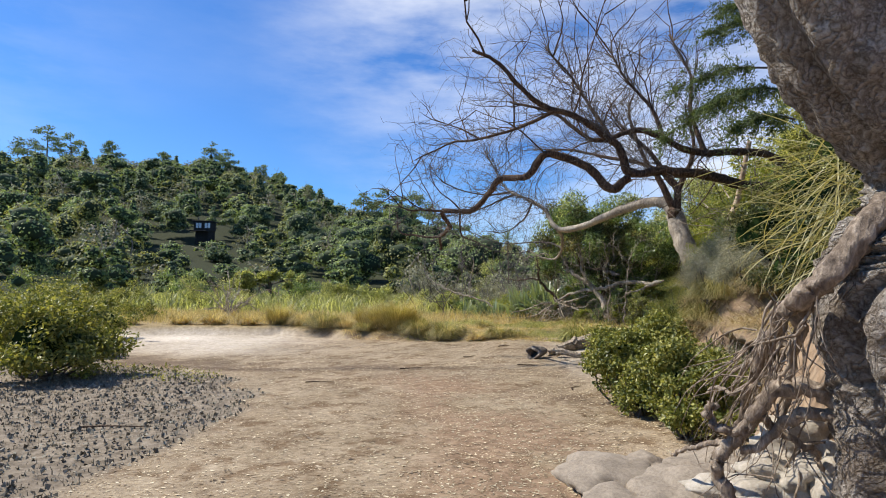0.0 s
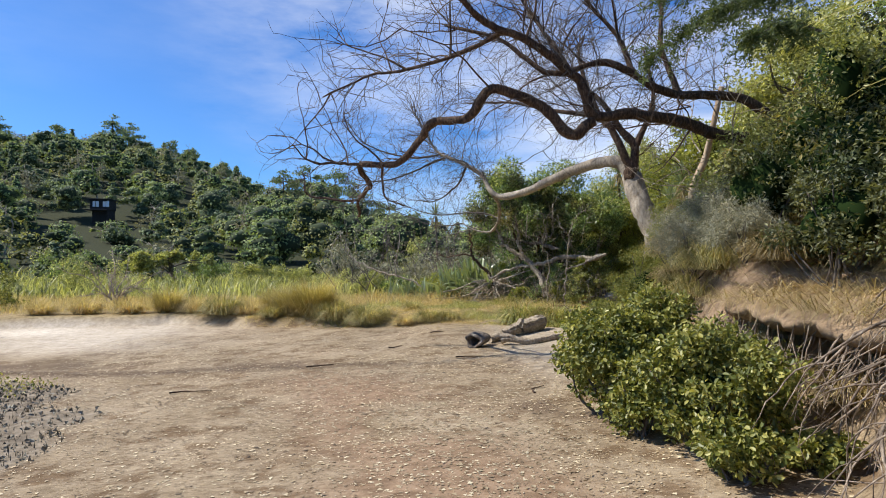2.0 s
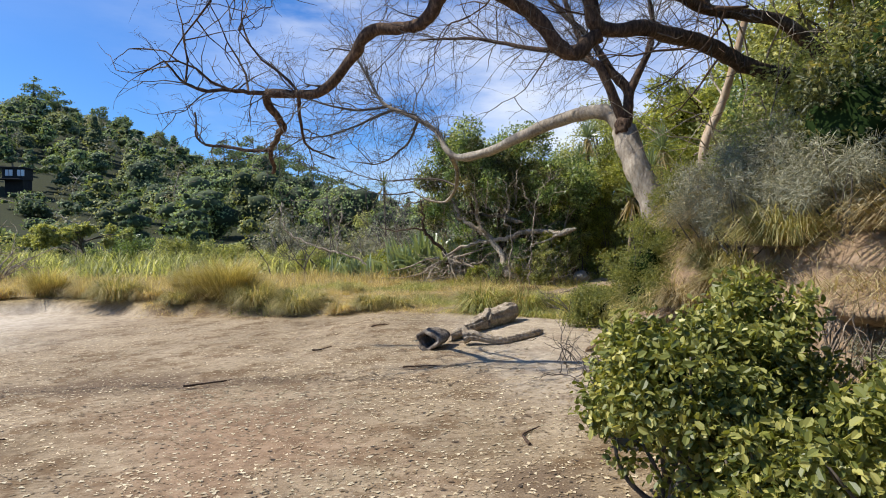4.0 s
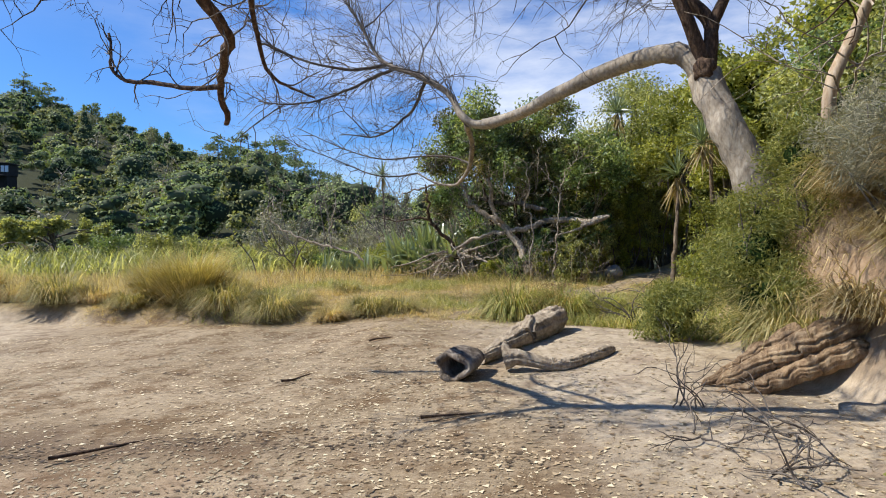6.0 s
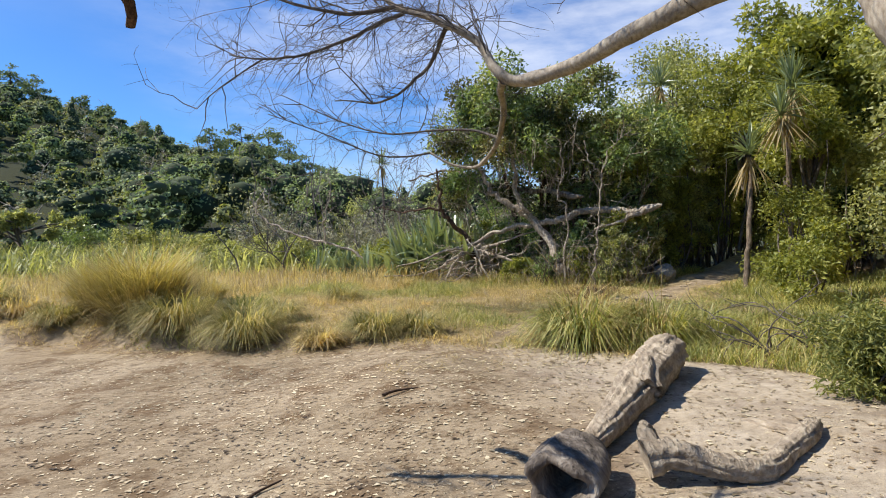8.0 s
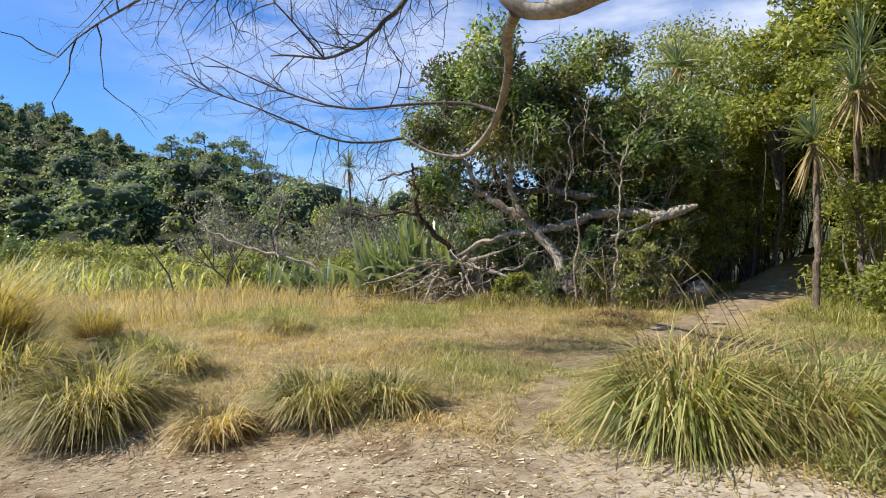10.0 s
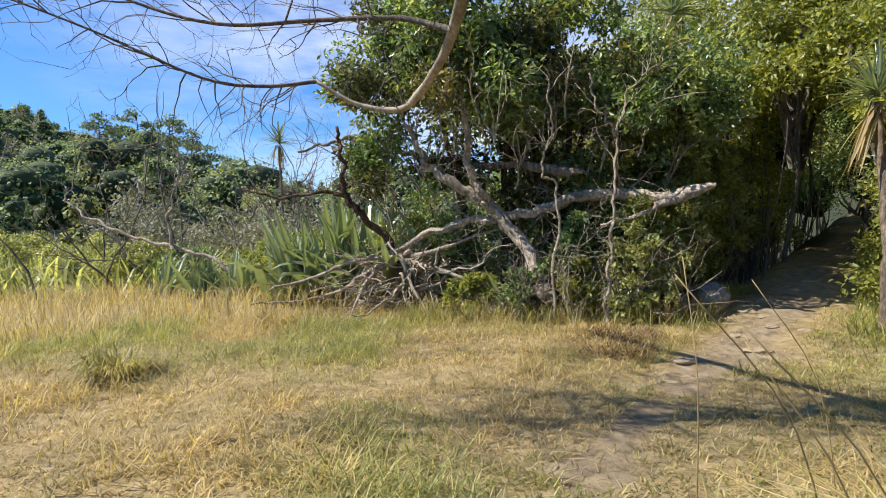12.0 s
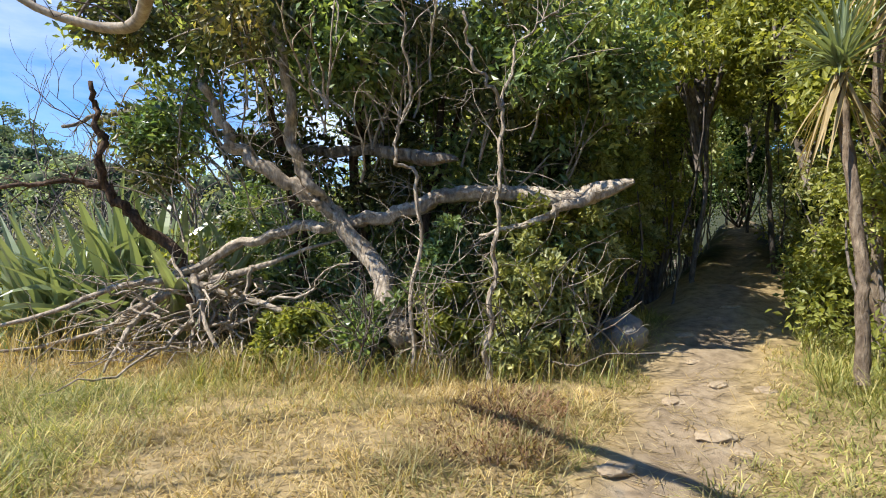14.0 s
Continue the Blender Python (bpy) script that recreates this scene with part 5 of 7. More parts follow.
bank_lip()


# ---- turf, rushes and tussocks ----
def scatter(n, x0, x1, y0, y1, r):
    x, y = r.uniform(x0, x1, n), r.uniform(y0, y1, n)
    return x, y


def turf():
    r = np.random.default_rng(61)
    x, y = scatter(215000, -4.5, 9.5, 15.5, 26.0, r)
    near, _ = track_near(x, y)
    wide = np.where(y > 20.6, 0.48, 0.1) + 0.35 * (value_noise(x, y, 0.5, 8) - 0.5)
    ok = (y > grass_edge(x) + r.uniform(-0.25, 0.3, len(x))) & (near > wide) & (x < bank_toe(y) + 0.8) & (r.random(len(x)) < 0.45 + 0.7 * value_noise(x, y, 0.45, 31))
    x, y = x[ok], y[ok]
    z = height(x, y)
    lush = value_noise(x, y, 1.1, 32) + 0.35 * value_noise(x, y, 0.35, 33) + 0.35 * (track_near(x, y)[0] > 0.5) * (x > 7.0)
    L = (0.055 + 0.09 * r.random(len(x)) + 0.13 * value_noise(x, y, 0.6, 34) ** 2) * (0.55 + 0.45 * smooth01((track_near(x, y)[0] - 0.2) / 0.9))
    L = L + 0.16 * smooth01((y - 22.8) / 1.5) * r.random(len(x))
    L = L * (0.55 + 1.3 * value_noise(x, y, 0.22, 36) ** 2)
    P = np.column_stack([x, y, z - 0.005])
    lush = lush + 0.12 * smooth01((y - 21.2) / 1.2) + 0.1 * r.normal(0, 1, len(x))
    green, mix = lush > 1.06, (lush > 0.82) & (lush <= 1.06)
    dry = ~(green | mix)
    for key, sel, mat, lab, f in (("dry_turf", dry, M_BLADE_DRY, "short matted straw-coloured dry grass", 1.0), ("mixed_turf", mix, M_BLADE_MIX, "short half-dry grass", 1.1), ("green_turf", green, M_BLADE_GREEN, "patches of fresh green grass", 1.25)):
        tagged(new(key, blades(key, P[sel], L[sel] * f, mat, 0.0036, 0.75, len(key), curl=0.55)), lab, "grass", kind="stuff")
    # flattened straw lying at the head of the beach and on the track
    x, y = scatter(30000, -4.5, 8.5, 15.6, 22.0, r)
    near, _ = track_near(x, y)
    ok = (np.abs(y - grass_edge(x) - 0.3) < 0.9) | (near < 0.9)
    ok &= r.random(len(x)) < 0.8
    x, y = x[ok], y[ok]
    P = np.column_stack([x, y, height(x, y) + 0.008])
    tagged(new("fallen_straw", blades("fallen_straw", P, r.uniform(0.06, 0.2, len(x)), M_STRAW, 0.003, 1.5, 9, curl=0.05)), "flattened dead straw lying on the ground", "grass", kind="stuff")
    # standing pale grass before the scrub
    x, y = scatter(34000, -22, 4.6, 19.6, 30.5, r)
    ok = (y > np.interp(x, (-22, -6, -2, 1.5, 4.6), (21.0, 21.6, 22.3, 25.0, 24.6)) + r.uniform(0, 1.2, len(x))) & (r.random(len(x)) < 0.35 + value_noise(x, y, 1.0, 41))
    x, y = x[ok], y[ok]
    P = np.column_stack([x, y, height(x, y)])
    L = r.uniform(0.25, 0.6, len(x)) * (0.6 + 0.7 * value_noise(x, y, 1.4, 42))
    tagged(new("tall_dry_grass", blades("tall_dry_grass", P, L, M_BLADE_DRY, 0.0055, 0.22, 12, curl=0.35)), "tall pale standing dry grass", "grass", kind="stuff")
    # rough undergrowth between the scrub bushes
    x, y = scatter(26000, -34, 8, 29.5, 56, r)
    ok = (np.hypot(x, y) > 30.5) & (r.random(len(x)) < 0.45 + 0.6 * value_noise(x, y, 2.0, 43))
    x, y = x[ok], y[ok]
    P = np.column_stack([x, y, height(x, y)])
    tagged(new("undergrowth", blades("undergrowth", P, r.uniform(0.5, 1.5, len(x)), M_LEAF_OLIVE, 0.028, 0.3, 19, curl=0.6)), "rough olive undergrowth between the scrub bushes", "undergrowth", kind="stuff")
    # fresh grass at the foot of the bank
    x, y = scatter(16000, 3.6, 7.6, 13.0, 18.0, r)
    ok = (y > grass_edge(x) + 0.05) & (x < bank_toe(y) + 0.9) & (track_near(x, y)[0] > 0.5)
    x, y = x[ok], y[ok]
    P = np.column_stack([x, y, height(x, y)])
    tagged(new("bank_foot_grass", blades("bank_foot_grass", P, r.uniform(0.12, 0.34, len(x)), M_BLADE_GREEN, 0.005, 0.5, 13)), "lush green grass at the foot of the bank", "grass", kind="stuff")
    # lush verge right of the track
    x, y = scatter(15000, 8.2, 12.0, 18.6, 24.0, r)
    ok = track_near(x, y)[0] > 0.8
    x, y = x[ok], y[ok]
    P = np.column_stack([x, y, height(x, y)])
    tagged(new("verge_grass", blades("verge_grass", P, r.uniform(0.12, 0.4, len(x)), M_BLADE_GREEN, 0.005, 0.4, 14)), "long green grass on the verge of the track", "grass", kind="stuff")
    # rank grass along the foot of the thicket
    x, y = scatter(14000, 3.8, 8.4, 22.2, 25.2, r)
    line = np.interp(x, (3.8, 5.0, 6.5, 7.6, 8.4), (24.5, 23.7, 22.9, 22.6, 23.0))
    ok = (np.abs(y - line) < r.uniform(0, 0.55, len(x))) & (track_near(x, y)[0] > 0.7)
    x, y = x[ok], y[ok]
    P = np.column_stack([x, y, height(x, y)])
    half = r.random(len(x)) < 0.5
    tagged(new("rank_green_grass", blades("rank_green_grass", P[half], r.uniform(0.15, 0.55, half.sum()), M_BLADE_GREEN, 0.005, 0.3, 16)), "rank green grass along the thicket edge", "grass", kind="stuff")
    tagged(new("rank_dry_grass", blades("rank_dry_grass", P[~half], r.uniform(0.15, 0.6, (~half).sum()), M_STRAW, 0.004, 0.25, 17)), "dead brown stalks along the thicket edge", "grass", kind="stuff")
    # dry grass draped over the bank
    x, y = scatter(60000, 3.8, 8.6, 4.6, 14.4, r)
    d = x - bank_toe(y)
    ok = (d > np.where(y < 9.3, 0.75, 0.4)) & (d < 3.2) & (r.random(len(x)) < (0.1 + 0.9 * value_noise(x, y, 0.7, 51)) * np.where(y < 9.5, 0.4, 0.9))
    x, y = x[ok], y[ok]
    P = np.column_stack([x, y, height(x, y)])
    tagged(new("bank_grass", blades("bank_grass", P, r.uniform(0.15, 0.5, len(x)), M_STRAW, 0.004, 0.9, 15, heading=math.pi, curl=0.8)), "dead brown grass draped over the bank", "grass", kind="stuff")


turf()


def tussock(at, radius, tall, count, material, label, seed, lean=0.35):
    r = np.random.default_rng(seed + 900)
    a, q = r.uniform(0, 2 * np.pi, count), radius * 0.42 * np.sqrt(r.random(count))
    P = np.column_stack([q * np.cos(a), q * np.sin(a), np.zeros(count)])
    ob = thing("tussock", at, label, "tussock", "tussocks along the beach head")
    L = tall * r.uniform(0.7, 1.75, count)
    me = blades("blade_tuft", P, L, material, 0.006 + 0.0015 * (tall > 0.6), 0.18 + 0.3 * lean, seed, heading=a + r.normal(0, 0.6, count), curl=0.35 + 0.75 * lean)
    dead = blades("dead_skirt", P[: count // 4] * 1.15, tall * r.uniform(0.5, 1.1, count // 4), M_STRAW, 0.005, 0.7, seed + 7, heading=a[: count // 4], curl=0.6)
    part("dead_skirt", dead, ob, "drooping dead straw blades", "stuff")
    co = np.zeros(len(me.vertices) * 3, np.float32)
    me.vertices.foreach_get("co", co)
    co[2::3] = np.maximum(co[2::3], 0.0)
    me.vertices.foreach_set("co", co)
    part("blade_tuft", me, ob, kind="stuff")
    return ob


TUSSOCK_KINDS = ((M_BLADE_MIX, "arching half-green tussock of long grass at the beach head"), (M_BLADE_GOLD, "tall golden rush tussock behind the sand"), (M_BLADE_GREEN, "green arching grass tussock beside the track"), (M_BLADE_DRY, "dry straw-coloured tussock at the edge of the sand"), (M_DEAD, "low heap of red-brown dead growth beside the track"))
for k, (x, y, rad, tall, n, kind_) in enumerate((
        (1.1, 17.75, 0.5, 0.34, 1500, 0), (1.6, 17.7, 0.4, 0.3, 1000, 0), (3.4, 16.7, 0.5, 0.62, 1400, 2), (3.7, 16.95, 0.5, 0.64, 1300, 3), (3.95, 16.55, 0.45, 0.5, 1000, 3), (4.2, 16.5, 0.5, 0.55, 1300, 2), (5.5, 21.75, 1.3, 0.1, 800, 4), (6.0, 22.1, 1.0, 0.12, 600, 4), (0.4, 17.6, 0.35, 0.28, 700, 3), (-0.6, 18.2, 0.5, 0.55, 1500, 0), (-1.6, 18.95, 0.6, 0.6, 1700, 0), (-2.4, 19.9, 0.9, 0.95, 2200, 1),
        (-3.2, 20.6, 0.8, 0.75, 1500, 1), (-3.7, 20.1, 0.45, 0.38, 900, 0), (-5.5, 21.1, 0.7, 0.72, 1600, 0), (-6.6, 21.8, 0.6, 0.55, 1000, 3), (-7.6, 22.0, 0.7, 0.7, 1100, 1), (-8.8, 21.8, 0.6, 0.5, 900, 3), (-10.2, 21.8, 0.7, 0.6, 900, 3), (-11.4, 21.4, 0.6, 0.5, 800, 3), (-0.9, 20.2, 0.6, 0.38, 1400, 2), (-0.3, 19.3, 0.4, 0.35, 900, 0),
        (0.6, 21.9, 0.5, 0.3, 700, 0), (-4.6, 20.8, 0.5, 0.45, 800, 3), (-13.2, 20.8, 0.7, 0.45, 800, 3), (5.0, 16.9, 0.5, 0.45, 900, 2), (-2.0, 22.2, 0.6, 0.45, 800, 1), (-4.2, 22.8, 0.8, 0.7, 900, 1), (2.0, 24.6, 0.4, 0.32, 600, 3))):
    tussock(on_ground(x, y), rad, tall, n, *TUSSOCK_KINDS[kind_], k, (0.75, 0.25, 0.85, 0.8, 1.0)[kind_])

for k, (x, y, rad, tall, n) in enumerate(((4.95, 11.6, 0.6, 0.36, 1000), (5.0, 12.5, 0.6, 0.55, 1300), (4.75, 10.6, 0.5, 0.36, 900), (5.3, 13.1, 0.6, 0.5, 1100), (4.4, 9.8, 0.5, 0.4, 900), (4.9, 9.9, 0.6, 0.5, 1100), (5.4, 11.2, 0.7, 0.6, 1300), (4.55, 8.4, 0.5, 0.4, 900), (4.7, 7.2, 0.5, 0.4, 900), (4.9, 6.2, 0.5, 0.4, 800), (5.6, 12.2, 0.6, 0.6, 1200), (5.9, 10.4, 0.6, 0.6, 1000), (5.2, 8.8, 0.6, 0.5, 1000), (4.95, 10.9, 0.6, 0.4, 900), (5.15, 11.4, 0.6, 0.4, 900), (4.75, 10.2, 0.6, 0.35, 800), (5.5, 10.7, 0.7, 0.4, 900))):
    tussock(on_ground(x, y), rad, tall, n, M_BLADE_MIX if k % 2 else M_STRAW, "half-dead brown tussock drooping over the bank", k + 60, 0.9)

# tall seeding stalks by the big tussock
r_st = np.random.default_rng(5)
stalk_lines = []
for k in range(14):
    x, y = 4.0 + r_st.normal(0, 0.45), 17.2 + r_st.normal(0, 0.5)
    z, l, a = float(height(x, y)), r_st.uniform(0.8, 1.25), r_st.uniform(-0.5, 0.1)
    stalk_lines.append(limb(((x, y, z), (x + a * 0.35 * l, y, z + l * 0.6), (x + a * l, y + 0.1, z + l)), 0.004, 0.0025, 4))
stalks = thing("grass_stalks", (4.0, 17.2, float(height(4.0, 17.2))), "tall thin pale seeding grass stalks beside a tussock", "grass", kind="stuff")
for line in stalk_lines:
    line[:, :3] -= np.array(stalks.location)
    part("stalk", tubes("stalk", [line], M_STRAW, 4), stalks)


# ---- strap-leaved plants ----
def strap_leaf(length, width, bend, seed):
    """One long folded leaf along +x from the origin, rising and arching over."""
    n = 9
    s = np.linspace(0, 1, n)
    x = length * s * np.cos(bend * s * 0.6)
    z = length * (s * 0.25 - bend * 0.32 * s ** 2.2)
    w = width * np.sin(np.pi * (0.12 + 0.88 * s) ** 0.8) * 0.5 + 0.001
    V = np.stack([np.column_stack([x, -w, z + w * 0.5]), np.column_stack([x, 0 * w, z]), np.column_stack([x, w, z + w * 0.5])], 1).reshape(-1, 3)
    i = np.arange(n - 1)[:, None] * 3 + np.array((0, 1))[None]
    i = i.ravel()
    return V, np.column_stack([i, i + 1, i + 4, i + 3])


def leaf_set(prefix, material, length, width, bends):
    return [mesh_np(prefix, *strap_leaf(length * f, width, b, 0), material) for f, b in bends]


FLAX_LEAVES = leaf_set("flax_leaf", M_FLAX, 1.5, 0.125, ((1.0, 0.25), (0.85, 0.6), (1.1, 0.9), (0.7, 0.4), (1.0, 1.3)))
CABBAGE_LEAVES = leaf_set("cabbage_leaf", M_FLAX, 0.72, 0.035, ((1.0, 0.2), (0.9, 0.5), (1.05, 0.9), (0.8, 0.1)))
DEAD_LEAVES = leaf_set("dead_leaf", M_STRAW, 0.8, 0.035, ((1.0, 0.2), (0.9, 0.4), (1.1, 0.1)))


SEDGE_LEAVES = leaf_set("sedge_leaf", M_SEDGE, 1.1, 0.014, ((1.0, 0.3), (0.9, 0.7), (1.1, 1.1), (1.2, 0.5)))
SEDGE_GREEN = leaf_set("sedge_leaf", M_BLADE_MIX, 1.1, 0.014, ((1.0, 0.5), (0.9, 0.9), (1.1, 1.3), (1.2, 0.7)))


def place_leaf(me, parent, origin, az, tilt, scale, r, label=""):
    ob = part("leaf", me, parent, label)
    ob.matrix_basis = Matrix.Translation(origin) @ Euler((r.normal(0, 0.25), -tilt, az), "XYZ").to_matrix().to_4x4() @ Matrix.Diagonal((scale, scale, scale, 1))


def flax_bush(at, leaves, scale, seed, label="clump of stiff grey-green flax leaves beside the dead branches"):
    r = np.random.default_rng(seed)
    ob = thing("flax_bush", at, label, "flax", "flax clumps")
    for k in range(leaves):
        tilt = r.uniform(0.3, 1.4)
        place_leaf(FLAX_LEAVES[r.integers(5)], ob, (r.normal(0, 0.16) * scale, r.normal(0, 0.16) * scale, 0), r.uniform(0, 6.28), tilt, scale * r.uniform(0.7, 1.15), r)


for k, (x, y, n, s) in enumerate(((4.0, 26.5, 80, 1.35), (3.2, 27.2, 100, 1.5), (2.5, 27.4, 85, 1.3), (4.0, 27.6, 80, 1.4), (1.3, 28.8, 50, 0.85), (0.5, 29.3, 45, 0.8), (5.5, 24.6, 34, 0.75), (-0.3, 29.9, 36, 0.75), (4.9, 26.2, 40, 0.9))):
    flax_bush(on_ground(x, y, -0.03), n, s, k + 600)


M_BARK_CORD = bark_material("brown_cabbage_tree_bark", (0.07, 0.05, 0.035), (0.19, 0.145, 0.105), (0.33, 0.27, 0.2), 6.0, 0.8)


def cabbage_tree(at, points, crowns, seed, skirt=26, leaves=70):
    r = np.random.default_rng(seed)
    ob = thing("cabbage_tree", at, "slender cabbage tree with a spiky tuft of strap leaves", "tree", "cabbage trees")
    o = np.array(at)
    part("trunk", tubes("trunk", [limb(np.array(points) - o, 0.058, 0.045, 8, 0.008, seed)], M_BARK_CORD, 9, 0.1, seed), ob)
    for c, s in crowns:
        c = np.array(c) - o
        for k in range(leaves):
            place_leaf(CABBAGE_LEAVES[r.integers(4)], ob, tuple(c + r.normal(0, 0.03, 3)), r.uniform(0, 6.28), r.uniform(-0.5, 1.45), s * r.uniform(0.8, 1.15), r)
        for k in range(skirt):
            place_leaf(DEAD_LEAVES[r.integers(3)], ob, tuple(c + np.array((r.normal(0, 0.04), r.normal(0, 0.04), -0.1))), r.uniform(0, 6.28), r.uniform(-1.5, -1.0), s * r.uniform(0.8, 1.2), r, "hanging dead brown leaf")


cabbage_tree(on_ground(8.62, 20.95, -0.05), ((8.62, 20.95, 0.2), (8.68, 21.0, 0.9), (8.78, 21.1, 1.5), (8.95, 21.3, 2.4), (8.95, 21.35, 2.85)), (((8.95, 21.35, 2.95), 1.0),), 1)
cabbage_tree(on_ground(9.3, 25.4, -0.05), ((9.3, 25.4, 0.3), (9.3, 25.4, 2.5), (9.25, 25.4, 4.0), (9.2, 25.4, 5.2)), (((9.2, 25.4, 5.4), 1.1), ((8.8, 25.2, 4.6), 0.9)), 2)
cabbage_tree(on_ground(10.2, 21.6, -0.05), ((10.2, 21.6, 0.3), (10.1, 21.6, 2.2), (10.0, 21.5, 3.6), (9.95, 21.4, 4.2)), (((9.95, 21.4, 4.4), 1.15), ((9.4, 21.0, 3.7), 1.0)), 3, 36)
cabbage_tree(on_ground(2.2, 40.0, -0.05), ((2.2, 40.0, 0.0), (2.3, 40.0, 2.4), (2.2, 40.0, 4.6)), (((2.2, 40.0, 4.8), 1.4),), 5, 16, 60)

# strap leaves and dead grass hanging off the bank above the roots
def hanging_sedge():
    r = np.random.default_rng(71)
    ob = thing("hanging_sedge", (3.25, 3.9, 2.0), "long dry strap leaves hanging in a curtain from the bank", "sedge")
    for k in range(190):
        c = (r.uniform(-0.05, 0.6), r.uniform(-0.5, 0.35), r.uniform(0.0, 0.95))
        place_leaf((SEDGE_LEAVES if r.random() < 0.8 else SEDGE_GREEN)[r.integers(4)], ob, c, math.pi + r.normal(0, 0.8), r.uniform(-1.3, 0.3), r.uniform(0.5, 1.0), r)


hanging_sedge()


# ---- feathery sprays hanging from above ----
def feather_branch(at, tip, n, seed):
    r = np.random.default_rng(seed)
    ob = thing("feathery_branch", at, "hanging branch of fine feathery green leaves", "branch", "feathery branches")
    o = np.array(at)
    main = limb((np.zeros(3), (np.array(tip) - o) * 0.5 + (0, 0, 0.15), np.array(tip) - o), 0.02, 0.006, 6)
    part("stem", tubes("stem", [main], M_TWIG, 5), ob)
    m = n // 34
    way = np.array((-0.5, 0.0, -0.35)) + r.normal(0, 0.45, (m, 3))
    way /= np.linalg.norm(way, axis=1)[:, None]
    along = np.linspace(0, 1, 34)[None, :, None] * r.uniform(0.2, 0.5, (m, 1, 1))
    p = main[r.integers(2, len(main), m), None, :3] + way[:, None] * along - np.array((0, 0, 0.5)) * along ** 2 + r.normal(0, 0.014, (m, 34, 3))
    p, n = p.reshape(-1, 3), m * 34
    part("foliage", leaf_mesh("foliage", p, np.tile((-0.5, 0, -0.5), (n, 1)), 0.075, M_LEAF_SPRAY, 0.2, seed, 0.8, face=0.0), ob, kind="stuff")


for k, (a, b) in enumerate((((5.6, 9.6, 5.6), (4.0, 9.4, 5.2)), ((5.4, 9.4, 5.2), (3.75, 9.3, 4.3)), ((5.8, 9.2, 6.2), (4.4, 9.0, 6.0)), ((5.6, 9.0, 5.0), (4.3, 8.8, 4.7)), ((5.9, 9.8, 6.6), (4.9, 9.6, 6.7)), ((5.5, 8.6, 4.4), (4.5, 8.4, 4.2)))):
    feather_branch(a, b, 3400, k + 30)


